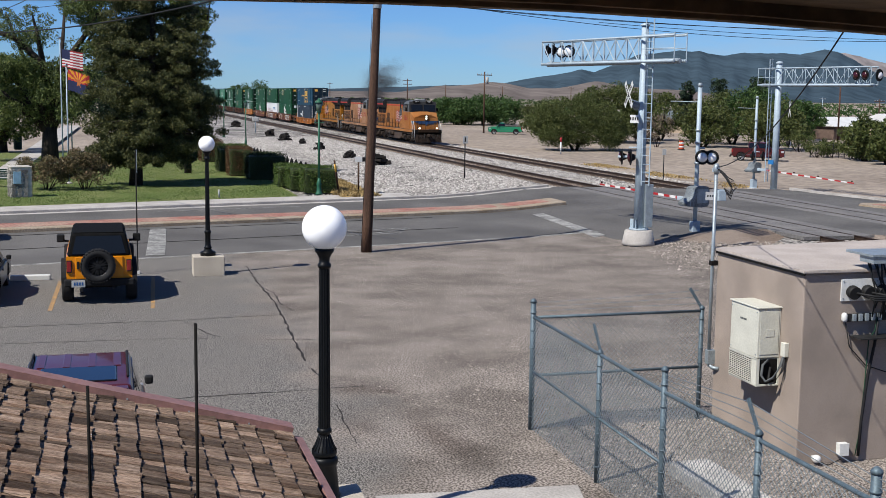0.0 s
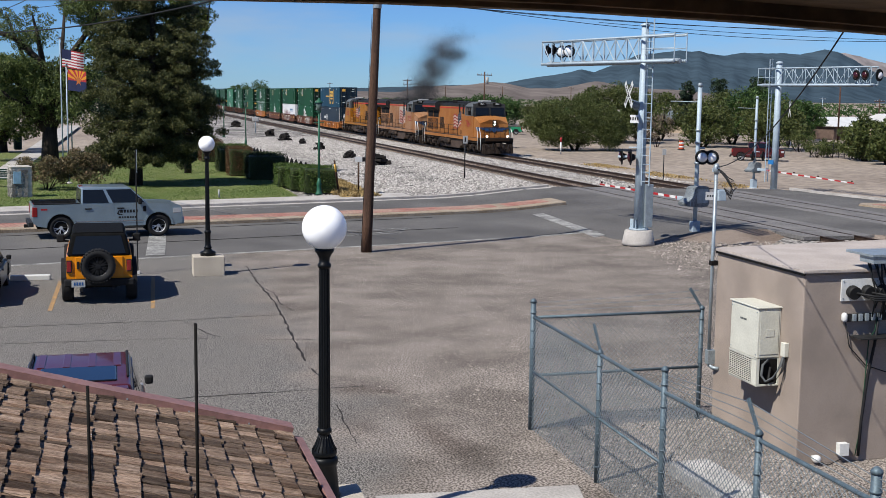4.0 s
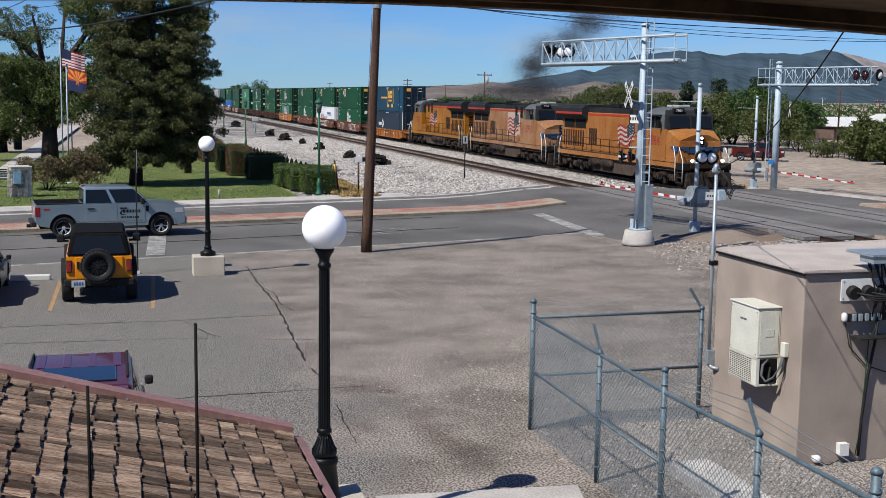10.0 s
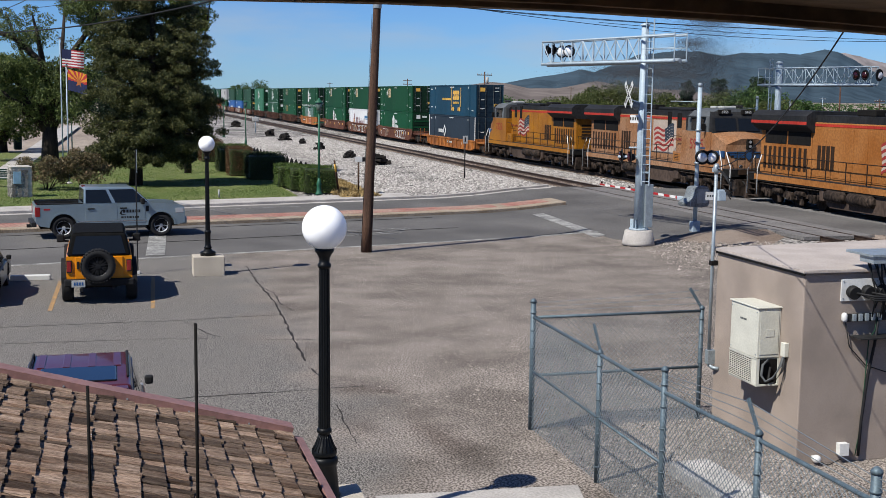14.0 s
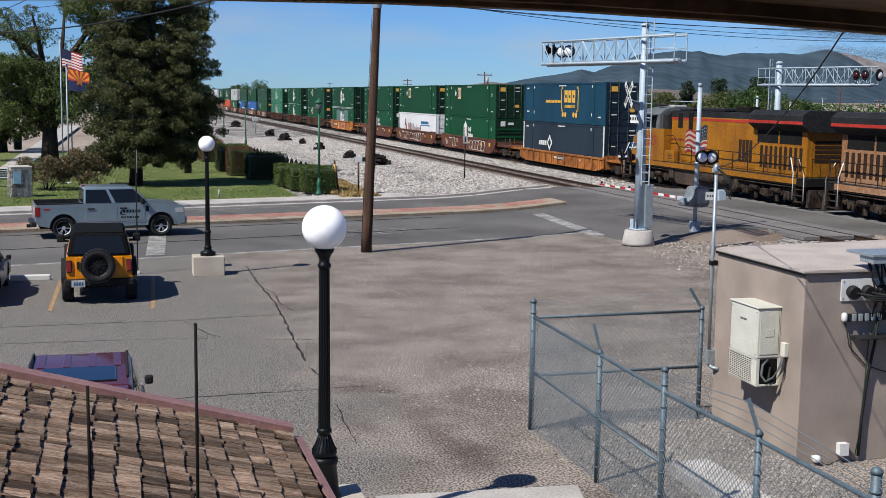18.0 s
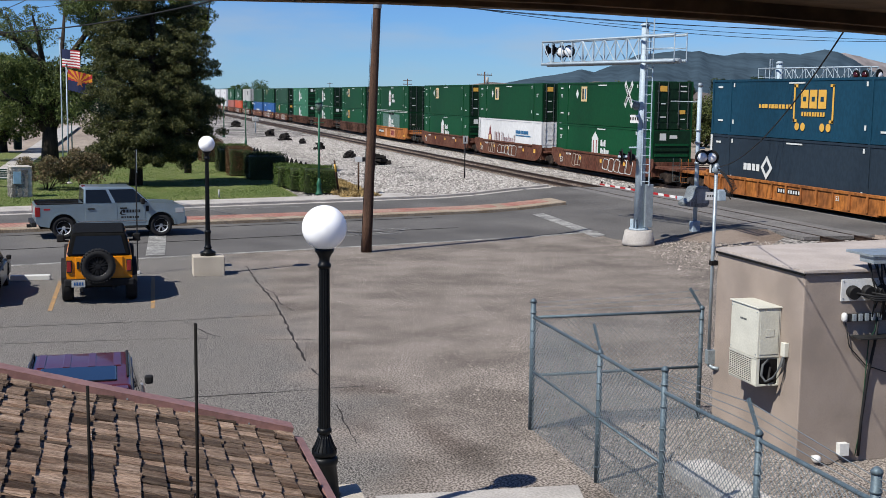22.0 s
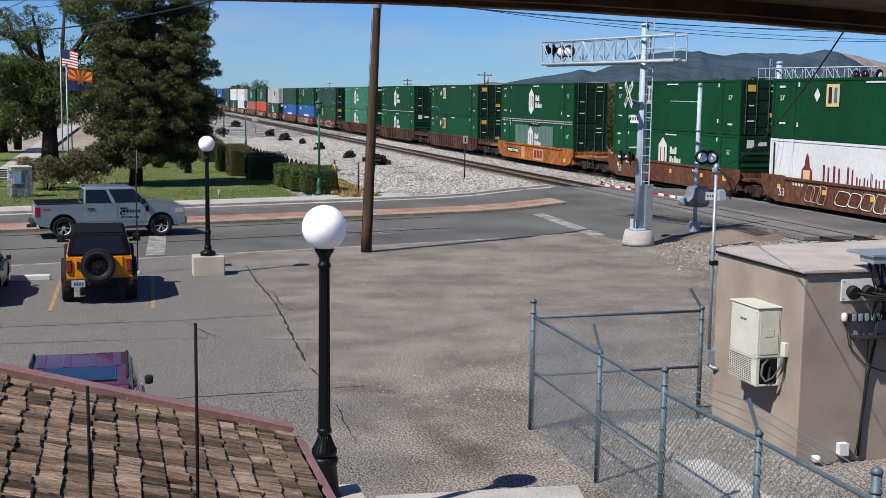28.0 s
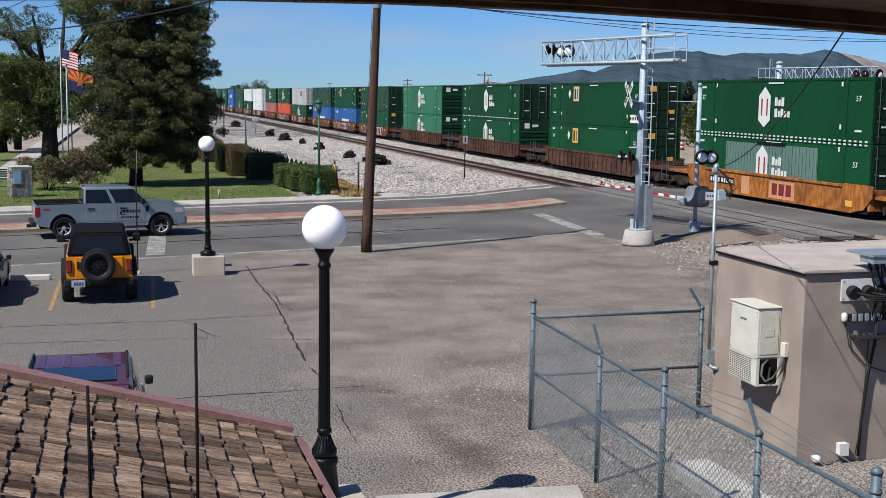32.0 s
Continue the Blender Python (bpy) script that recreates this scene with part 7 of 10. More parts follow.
part("mast", rod(bmesh.new(), (FXm, FYm, FZm), (FXm, FYm, 7.25), 0.20, 18, 0.17), M["galvpaint"], far)
part("cap", lathe(bmesh.new(), [(0.2, 7.2), (0.215, 7.27), (0.16, 7.34), (0.03, 7.38)], (FXm, FYm, 0)), M["galvpaint"], far)
part("base_flange", disc(bmesh.new(), (FXm, FYm, FZm + 0.05), (0, 0, 1), 0.5, 0.12, 18), M["concrete"], far)
truss_arm(far, of, -ARM, 9, 7.0, 5.98, 6.95, 1.4)
ladder(far, (FXm - 0.3, FYm - 0.35, 0), (0.5, -0.86, 0), 0.3, 7.5, 0.16)
for k, lens in ((6.0, M["lens_red"]), (6.6, M["lens_red"])):
    p = of - ARM * k + Vector((0, 0, 6.5))
    signal_light(far, p + Vector((0.1, -0.3, 0)), (0.12, -0.99, 0), lens, 0.28)
p = of - ARM * 7.05 + Vector((0, 0, 6.5))
signal_light(far, p + Vector((0.2, 0.1, 0)), (0.8, 0.3, 0), M["lens_glint"], 0.33)
crossbuck(far, (FXm + 0.35, FYm + 0.6, 4.6), (0.40, 0.915, 0))
signal_light(far, (FXm + 0.2, FYm + 0.75, 2.6), (0.5, 0.85, 0), M["lens_glint"], 0.3)
part("tag", newbox(FXm - 0.27, FXm + 0.27, FYm - 0.3, FYm - 0.24, 1.35, 1.6), mat("blue_tag", (0.03, 0.2, 0.5), 0.5, vary=0), far, "small blue tag")

# small post with service box beside the near gate
svc = thing("service_post", "thin silver post with small signal box", "post", pose(-39.2, 21.15, -0.3))
part("post", rod(bmesh.new(), (0, 0, 0), (0, 0, 2.85), 0.06, 12), M["galvpaint"], svc)
part("post_head", newbox(-0.09, 0.09, -0.12, 0.12, 2.78, 2.95, 0.02), M["galvpaint"], svc)
part("box", newbox(-0.16, 0.16, 0.06, 0.36, 1.75, 2.15, 0.02), M["galvpaint"], svc)
part("label_plate", newbox(0.065, 0.075, -0.42, 0.02, 1.78, 2.08), M["white"], svc)
for k in range(4):
    part("label_bar", newbox(0.076, 0.079, -0.36 + 0.1 * k, -0.31 + 0.1 * k, 1.90, 1.97), M["ink_black"], svc)
for k in range(3):
    part("cable_loop", tube(bmesh.new(), [(0, 0.05, 2.85), (0.08, 0.3, 2.76 - 0.04 * k), (0.1, 0.55 + 0.05 * k, 2.5), (0.1, 0.72 + 0.04 * k, 2.2), (0.1, 0.62, 1.95 + 0.06 * k), (0.05, 0.36, 2.0)], 0.009, 6), M["cable"], svc)
# ---------------------------------------------------------------- plants
M["pine"] = leaf_mat("pine_needles", (0.026, 0.036, 0.013), (0.115, 0.125, 0.04), (0.22, 0.20, 0.07))
M["cotton"] = leaf_mat("cottonwood_leaves", (0.035, 0.06, 0.016), (0.175, 0.225, 0.07), (0.24, 0.25, 0.075), 0.3)
M["mesquite"] = leaf_mat("mesquite_leaves", (0.04, 0.062, 0.014), (0.11, 0.13, 0.034), (0.15, 0.155, 0.05), 0.2)
M["greentree"] = leaf_mat("broad_leaves", (0.022, 0.06, 0.014), (0.07, 0.13, 0.03), (0.12, 0.17, 0.05), 0.2)
M["evergreen"] = leaf_mat("evergreen_leaves", (0.012, 0.028, 0.014), (0.035, 0.06, 0.03), None, 0.1)
M["hedge"] = leaf_mat("hedge_leaves", (0.03, 0.065, 0.012), (0.10, 0.155, 0.03), (0.15, 0.18, 0.045))
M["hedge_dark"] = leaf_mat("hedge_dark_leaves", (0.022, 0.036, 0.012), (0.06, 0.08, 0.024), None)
M["hedge_red"] = leaf_mat("hedge_russet_leaves", (0.05, 0.03, 0.015), (0.17, 0.085, 0.04), (0.10, 0.10, 0.03))
M["bush"] = leaf_mat("oleander_leaves", (0.06, 0.055, 0.026), (0.21, 0.165, 0.08), (0.34, 0.20, 0.13))
M["drybush"] = leaf_mat("dry_twigs", (0.13, 0.10, 0.07), (0.24, 0.19, 0.13), None)
M["lightleaf"] = leaf_mat("light_leaves", (0.07, 0.11, 0.02), (0.21, 0.24, 0.05), (0.32, 0.31, 0.09), 0.25)
M["grassblade"] = leaf_mat("grass_blades", (0.11, 0.17, 0.04), (0.20, 0.27, 0.075), (0.26, 0.27, 0.10), 0.3)


def leaves(name, pts, size, material, seed, long=1.0, droop=0.0):
    """One mesh of small four-cornered leaves at the points."""
    r = np.random.RandomState(seed)
    n = len(pts)
    a = r.normal(size=(n, 3))
    a[:, 2] -= droop
    a /= np.linalg.norm(a, axis=1)[:, None]
    b = np.cross(a, r.normal(size=(n, 3)))
    b /= np.linalg.norm(b, axis=1)[:, None] + 1e-9
    s = size * r.uniform(0.6, 1.3, n)[:, None]
    a, b = a * s * long, b * s * 0.5
    v = np.empty((n, 4, 3))
    v[:, 0], v[:, 1], v[:, 2], v[:, 3] = pts - a * 0.5, pts + b * 0.5, pts + a * 0.5, pts - b * 0.5
    me = bpy.data.meshes.new(name)
    me.vertices.add(n * 4)
    me.vertices.foreach_set("co", v.reshape(-1))
    me.loops.add(n * 4)
    me.loops.foreach_set("vertex_index", np.arange(n * 4))
    me.polygons.add(n)
    me.polygons.foreach_set("loop_start", np.arange(n) * 4)
    me.update(calc_edges=True)
    me.materials.append(material)
    return me


def clumps(centres, radii, per, seed, squash=0.75, shell=0.45):
    """Points in clumps: per points round every centre."""
    r = np.random.RandomState(seed)
    out = []
    for c, rad in zip(centres, radii):
        d = r.normal(size=(per, 3))
        d /= np.linalg.norm(d, axis=1)[:, None]
        k = rad * r.uniform(shell, 1.0, per) ** 0.6
        q = d * k[:, None]
        q[:, 2] *= squash
        out.append(np.array(c) + q)
    return np.concatenate(out)


def limb_mesh(bm, pts, r0, r1, seg=7):
    n = len(pts) - 1
    sweep(bm, pts, [r0 + (r1 - r0) * i / n for i in range(n + 1)], seg)


def broad_tree(name, label, at, height, radius, trunk_r, leaf, material, n_clumps, per, seed, lobes=None, low=0.25, stems=1, group="", leaf_long=1.6, clump_r=0.28, squash=0.75, droop=0.2):
    """Trunk, limbs that reach into the crown, and a crown of clumps with gaps."""
    rng = random.Random(seed)
    t = thing(name, label, "tree", pose(*at), group)
    lobes = lobes or [(0, 0, height * (0.5 + low / 2), radius, radius, height * (1 - low) / 2)]
    centres, radii = [], []
    while len(centres) < n_clumps:
        lx, ly, lz, rx, ry, rz = rng.choice(lobes)
        d = Vector((rng.gauss(0, 1), rng.gauss(0, 1), rng.gauss(0, 1))).normalized() * (rng.uniform(0.35, 1.0) ** 0.5)
        centres.append((lx + d.x * rx, ly + d.y * ry, lz + d.z * rz))
        radii.append(clump_r * radius * rng.uniform(0.6, 1.2))
    fork = height * max(0.12, low * 0.75)
    for s in range(stems):
        a = 6.28 * s / stems + rng.uniform(0, 1)
        lean = Vector((math.cos(a), math.sin(a), 0)) * (0.0 if stems == 1 else radius * 0.18)
        bm = bmesh.new()
        limb_mesh(bm, [Vector((0, 0, -0.1)) + lean * 0.3, lean * 0.6 + Vector((0.03, 0.02, fork * 0.5)), lean + Vector((0, 0.05, fork))], trunk_r, trunk_r * 0.75, 10)
        part("trunk", bm, M["bark"], t)
    for k in range(9 + 2 * stems):
        c = Vector(centres[k * 3 % len(centres)])
        a = 6.28 * (k % stems) / stems
        base = Vector((math.cos(a), math.sin(a), 0)) * (0.0 if stems == 1 else radius * 0.18) + Vector((0, 0, fork * rng.uniform(0.85, 1.0)))
        mid = base.lerp(c, 0.5) + Vector((rng.uniform(-0.2, 0.2), rng.uniform(-0.2, 0.2), rng.uniform(-0.05, 0.25))) * radius * 0.4
        bm = bmesh.new()
        limb_mesh(bm, [base - Vector((0, 0, 0.05)), base.lerp(mid, 0.5), mid, c], trunk_r * 0.55, trunk_r * 0.12, 6)
        part("limb", bm, M["bark"], t)
    part("crown", leaves("crown", clumps(centres, radii, per, seed, squash), leaf, material, seed, leaf_long, droop), None, t)
    return t


def pine_tree(at, height, seed):
    rng = random.Random(seed)
    t = thing("pine_tree", "tall dense dark green pine with drooping lower boughs", "tree", pose(*at))
    bm = bmesh.new()
    limb_mesh(bm, [Vector((0, 0, -0.1)), Vector((0.05, 0.1, 2.0)), Vector((0, 1.0, 6.0)), Vector((0, 1.3, height))], 0.42, 0.06, 12)
    part("trunk", bm, M["bark"], t)
    centres, radii = [], []
    z = 1.7
    while z < height:
        f = z / height
        R = (2.9 + 1.0 * smooth01(0.1, 0.3, f)) * (1 - 0.9 * smooth01(0.48, 1.06, f) ** 1.1)
        n = max(3, int(5 + 7 * (1 - f)))
        for k in range(n):
            a = rng.uniform(0, 6.28)
            RR = R * rng.uniform(0.74, 1.03)
            base = Vector((0, 0.2 + 0.9 * smooth01(0.1, 0.35, f), z + rng.uniform(-0.3, 0.3)))
            tip = base + Vector((math.cos(a) * RR * 0.72, math.sin(a) * RR, -0.10 * RR + 0.5 * f))
            if k % 2 == 0:
                bm = bmesh.new()
                limb_mesh(bm, [base, base.lerp(tip, 0.5) + Vector((0, 0, 0.15)), tip], 0.07 * (1.1 - f) + 0.015, 0.012, 5)
                part("bough", bm, M["bark"], t)
            for q in range(6):
                u = 0.25 + 0.77 * q / 5
                p = base.lerp(tip, u) + Vector((rng.uniform(-0.3, 0.3), rng.uniform(-0.3, 0.3), rng.uniform(-0.34, 0.30)))
                centres.append(tuple(p))
                radii.append(rng.uniform(0.34, 0.62))
        z += 0.5 + 0.12 * f
    part("crown", leaves("crown", clumps(centres, radii, 300, seed, 0.6, 0.2), 0.088, M["pine"], seed, 2.1, -0.3), None, t)
    return t


pine_tree((-71.6, 1.3, -0.27), 14.0, 4)
# the park's broad tree behind the flagpoles
big = broad_tree("cottonwood_tree", "large spreading green cottonwood with thick forked limbs", (-97.0, -4.6, -0.25), 14.5, 5.0, 0.68, 0.16, M["cotton"], 230, 210, 8,
                 lobes=[(0, -1.5, 10.4, 1.6, 2.2, 1.6), (0, 3.2, 11.9, 1.6, 1.9, 1.3), (0, 4.0, 9.5, 1.8, 1.4, 1.5), (0, 1.9, 6.2, 2.4, 2.3, 2.7), (0, -1.9, 5.0, 2.6, 2.4, 2.6), (0, -3.9, 4.2, 2.4, 2.2, 2.4), (0, 0.0, 5.4, 2.6, 2.6, 2.2),
                        (1, -2.6, 7.0, 1.6, 1.6, 0.8), (1.2, 1.2, 4.6, 2.2, 2.6, 1.6)],
                 low=0.24, clump_r=0.20)
for pts, ra, rb in (([(0, 0, 2.4), (0.2, 0.25, 5.2), (0.3, -0.35, 7.4), (0.2, -2.3, 9.3), (0, -4.2, 9.9)], 0.46, 0.14),
                    ([(0, 0.2, 4.6), (0, 1.5, 7.8), (0, 3.0, 9.9), (0.2, 4.3, 12.2)], 0.36, 0.08),
                    ([(0.2, -0.3, 7.2), (0.3, -0.6, 9.4), (0.3, -1.0, 11.2)], 0.26, 0.06),
                    ([(0, 1.7, 8.1), (0, 3.4, 8.9), (0.2, 4.4, 10.2)], 0.20, 0.05),
                    ([(0, -0.1, 2.6), (0.6, -2.0, 4.4), (0.4, -3.9, 5.2)], 0.28, 0.08)):
    part("limb", sweep(bmesh.new(), pts, [ra + (rb - ra) * i / (len(pts) - 1) for i in range(len(pts))], 9), M["bark"], big)
broad_tree("cottonwood_tree", "tall green cottonwood beyond the park lawn", (-112.0, -9.3, -0.3), 8.2, 4.6, 0.5, 0.22, M["cotton"], 110, 190, 9, low=0.10, clump_r=0.26)
broad_tree("shade_tree", "dense dark green tree behind the pine", (-118.0, 6.0, -0.3), 8.0, 3.6, 0.35, 0.22, M["evergreen"], 70, 200, 10, low=0.12, clump_r=0.30)
broad_tree("shade_tree", "dark green tree behind the pine", (-104.0, 1.2, -0.3), 10.0, 4.0, 0.35, 0.22, M["evergreen"], 70, 200, 12, low=0.2, clump_r=0.30)


broad_tree("ash_tree", "light green leafy tree rising behind the pine", (-82.0, 4.9, -0.27), 13.0, 2.4, 0.25, 0.15, M["lightleaf"], 60, 260, 14,
           lobes=[(0, 0, 9.4, 2.0, 1.7, 2.6), (0, 0.4, 11.4, 1.8, 1.5, 1.8), (0, -0.4, 7.0, 1.6, 1.3, 1.6)], low=0.3, clump_r=0.30)


def shrub(name, label, at, r, h, material, per, n, seed, size=0.10, group=""):
    rng = random.Random(seed)
    t = thing(name, label, "shrub", pose(*at), group)
    cs, rs = [], []
    for k in range(n):
        a, q = rng.uniform(0, 6.28), rng.uniform(0.1, 1) ** 0.5
        cs.append((math.cos(a) * q * r, math.sin(a) * q * r, h * (0.25 + 0.68 * rng.random() * (1 - 0.35 * q))))
        rs.append(rng.uniform(0.22, 0.4) * r)
    for k in range(7):
        bm = bmesh.new()
        c = Vector(cs[k])
        limb_mesh(bm, [Vector((c.x * 0.15, c.y * 0.15, -0.05)), c * 0.55, c], 0.035, 0.008, 5)
        part("stem", bm, M["bark"], t)
    part("foliage", leaves("foliage", clumps(cs, rs, per, seed, 0.9, 0.2), size, material, seed, 1.8), None, t)
    return t


shrub("oleander_bush", "dark olive oleander bush with russet tips", (-69.0, -3.5, -0.27), 1.3, 2.2, M["bush"], 150, 38, 1, 0.11, "park bushes")
shrub("oleander_bush", "dark olive oleander bush beside a flagpole", (-68.8, -1.45, -0.27), 1.3, 2.6, M["bush"], 150, 38, 2, 0.11, "park bushes")


def hedge(at, along, length, width, height, material, seed, label):
    """A clipped hedge: leaves over a box with soft corners."""
    rng = np.random.RandomState(seed)
    t = thing("clipped_hedge", label, "hedge", pose(at[0], at[1], at[2], 0, 0, along), "park hedges")
    n = int(2600 * (length * height * 2 + width * height * 2 + length * width) / 8)
    p = rng.uniform(-1, 1, (n, 3))
    k = np.argmax(np.abs(p) + rng.uniform(0, 0.25, (n, 3)), axis=1)
    p[np.arange(n), k] = np.sign(p[np.arange(n), k]) * rng.uniform(0.86, 1.02, n)
    p *= np.array([length / 2, width / 2, height / 2])
    p[:, 2] += height / 2 + 0.06 * np.sin(p[:, 0] * 3 + seed)
    p = p[p[:, 2] > 0.02]
    part("foliage", leaves("foliage", p, 0.085, material, seed, 1.5), None, t)
    # solid dark box behind the leaves stands in for the hedge's shaded inside
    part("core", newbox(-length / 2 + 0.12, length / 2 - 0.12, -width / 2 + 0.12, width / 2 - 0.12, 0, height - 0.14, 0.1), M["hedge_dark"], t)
    return t


HZ = -0.30
hedge((-65.9, 11.05, HZ), 0, 1.6, 2.0, 1.45, M["hedge"], 1, "clipped bright green box hedge")
hedge((-68.0, 10.6, HZ), 0, 1.9, 2.0, 1.35, M["hedge"], 2, "clipped bright green box hedge")
hedge((-70.2, 10.0, HZ), 0, 1.9, 1.6, 1.3, M["hedge"], 3, "clipped dark green box hedge")
hedge((-76.5, 9.4, HZ), 0, 2.8, 2.5, 1.65, M["hedge_dark"], 4, "clipped dark green hedge block")
hedge((-79.8, 8.1, HZ), 0, 2.6, 1.6, 1.9, M["hedge_red"], 5, "clipped russet hedge block")
hedge((-84.5, 8.0, HZ), 0, 3.0, 2.0, 1.7, M["hedge_dark"], 6, "clipped dark green hedge block")
hedge((-90.5, 8.9, HZ), 0, 4.0, 1.8, 1.6, M["hedge"], 7, "clipped green hedge block by the yard")
hedge((-97.0, 7.6, HZ), 0, 4.0, 1.8, 1.7, M["hedge_red"], 8, "clipped russet hedge block by the yard")
hedge((-104.0, 7.4, HZ), 0, 5.0, 2.0, 1.8, M["hedge"], 9, "clipped green hedge block by the yard")
iron = thing("picket_fence", "low black iron fence with pointed posts", "fence", pose(0, 0, 0))
for k in range(16):
    x, y = -74.5 - 1.6 * k, 11.7 - 0.065 * k
    bm = rod(bmesh.new(), (x, y, -0.3), (x, y, 0.55), 0.06, 8)
    lathe(bm, [(0.10, 0.55), (0.13, 0.65), (0.08, 0.78), (0.01, 0.92)], (x, y, 0), 8)
    part("post", bm, M["blackmatte"], iron)
for z in (0.1, 0.45):
    part("rail", rod(bmesh.new(), (-74.5, 11.7, z), (-98.5, 10.72, z), 0.02, 6), M["blackmatte"], iron)

# blades on the lawn's near strip, and shade comes from the trees themselves
rg = np.random.RandomState(3)
n = 60000
gy = rg.uniform(-9, 9.3, n)
gx = -0.277 * gy - 60.3 - 42 * rg.beta(1.0, 1.7, n)
gp = np.stack([gx, gy, -0.25 + 0.02 * np.sin(gx * 0.7) * np.cos(gy * 0.5)], 1)
tagged(new("grass", leaves("grass", gp, 0.055, M["grassblade"], 3, 1.4)), "short green and straw lawn grass", "grass", kind="stuff")
n = 3500
gx, gy = rg.uniform(-78, -62, n), rg.uniform(11.6, 13.8, n)
gp = np.stack([gx, gy, np.full(n, -0.22)], 1)
gp = gp[gx < -0.277 * gy - 58.6]
M["straw"] = leaf_mat("straw_blades", (0.30, 0.20, 0.07), (0.55, 0.40, 0.18), None, 0.2)
tagged(new("dry_grass", leaves("dry_grass", gp, 0.2, M["straw"], 5, 1.8)), "dry straw-coloured grass tufts", "grass", kind="stuff")
n = 4200
gx, gy = rg.uniform(-92, -66, n), rg.uniform(36.2, 38.6, n)
gp = np.stack([gx, gy, np.full(n, -0.25)], 1)
gp = gp[(np.sin(gx * 0.55) + np.cos(gy * 1.3) + rg.normal(0, 0.5, n)) > 0.2]
tagged(new("dry_grass", leaves("dry_grass", gp, 0.11, M["straw"], 6, 1.8)), "dry yellow grass beside the tracks", "grass", kind="stuff")

# ---------------------------------------------------------------- park furniture
mon = thing("stone_monument", "squat fieldstone monument with pale blue plaque", "monument", pose(-64.3, -4.55, -0.27, 0, 0, 15))
M["mortar"] = mat("mortar", (0.62, 0.58, 0.52), 0.95, vary=0.1, scale=5, fine=30, bump=0.3)
M["stone"] = mat("fieldstone", (0.32, 0.30, 0.27), 0.9, vary=0.3, scale=4, fine=25, bump=0.4, per_object=0.5)
part("core", slab(bmesh.new(), [(-0.42, -0.5), (0.42, -0.5), (0.42, 0.5), (-0.42, 0.5)], 0, 1.50), M["mortar"], mon)
rng = random.Random(6)
stone_me = []
for i in range(5):
    bm = bmesh.new()
    n = 6
    pts = [(0.12 * rng.uniform(0.75, 1.15) * math.cos(6.28 * k / n), 0.10 * rng.uniform(0.75, 1.15) * math.sin(6.28 * k / n)) for k in range(n)]
    slab(bm, pts, 0, 0.05)
    bmesh.ops.bevel(bm, geom=bm.edges[:], offset=0.012, segments=1, affect="EDGES")
    me = bpy.data.meshes.new("stone")
    bm.to_mesh(me)
    bm.free()
    me.materials.append(M["stone"])
    stone_me.append(me)
for face_m, w in ((pose(0.42, 0, 0, 90, 0, 90), 0.5), (pose(0, -0.5, 0, 90, 0, 0), 0.42), (pose(0, 0.5, 0, 90, 0, 180), 0.42)):
    z = 0.13
    while z < 1.45:
        x = -w + 0.13
        while x < w - 0.05:
            o = new("stone", rng.choice(stone_me))
            o.parent = mon
            o.matrix_basis = face_m @ Matrix.Translation((x + rng.uniform(-0.02, 0.02), z + rng.uniform(-0.02, 0.02), -0.01)) @ Matrix.Rotation(rng.uniform(0, 6), 4, "Z") @ Matrix.Diagonal((1.35, 1.3, 1, 1))
            x += 0.285
        z += 0.235
part("cap", newbox(-0.46, 0.46, -0.54, 0.54, 1.50, 1.58, 0.03), M["mortar"], mon)
part("plaque", newbox(0.46, 0.50, -0.40, -0.02, 0.70, 1.32, 0.01), mat("plaque_blue", (0.36, 0.58, 0.74), 0.3, 0.1, vary=0.1, scale=4), mon, "pale blue reflective plaque")

bench = thing("park_bench", "dark green slatted metal park bench", "bench", pose(-71.0, -6.1, -0.27, 0, 0, 90))
M["benchgreen"] = mat("bench_green", (0.015, 0.05, 0.04), 0.5, vary=0.1)
for k in range(4):
    part("seat_slat", newbox(-0.85, 0.85, -0.26 + 0.13 * k, -0.16 + 0.13 * k, 0.44, 0.475, 0.008), M["benchgreen"], bench)
for k in range(4):
    part("back_slat", newbox(-0.85, 0.85, 0.27 + 0.02 * k, 0.30 + 0.02 * k, 0.55 + 0.12 * k, 0.64 + 0.12 * k, 0.008), M["benchgreen"], bench)
for x in (-0.75, 0.75):
    bm = tube(bmesh.new(), [(x, -0.28, 0), (x, -0.26, 0.44), (x, 0.26, 0.44), (x, 0.36, 1.02)], 0.03, 8)
    part("side_frame", bm, M["benchgreen"], bench)
    part("rear_leg", rod(bmesh.new(), (x, 0.30, 0), (x, 0.24, 0.44), 0.03, 8), M["benchgreen"], bench)

can = thing("litter_bin", "dark green slatted litter bin beside the path", "litter bin", pose(-115.6, -8.25, -0.25))
part("bin_body", lathe(bmesh.new(), [(0.30, 0), (0.36, 0.1), (0.38, 1.15), (0.40, 1.2)], seg=16), M["benchgreen"], can)
part("bin_lid", lathe(bmesh.new(), [(0.40, 1.2), (0.38, 1.3), (0.2, 1.42), (0.05, 1.45)], seg=16), M["benchgreen"], can)
kerb("park_path", -15.5, -3.5, lambda y: -100 + 0 * y, 0.01, lambda y: -0.26, 0.012, M["concrete"], "narrow pale concrete strip across the lawn")
tagged(new("park_path", solid_mesh("park_path", [(-78, -7.6, -0.235), (-78, -6.0, -0.235), (-195, -4.6, -0.2), (-195, -7.2, -0.2)], [(0, 3, 2, 1)], M["concrete"])),
            "long pale concrete park footpath", "footpath", kind="structure")

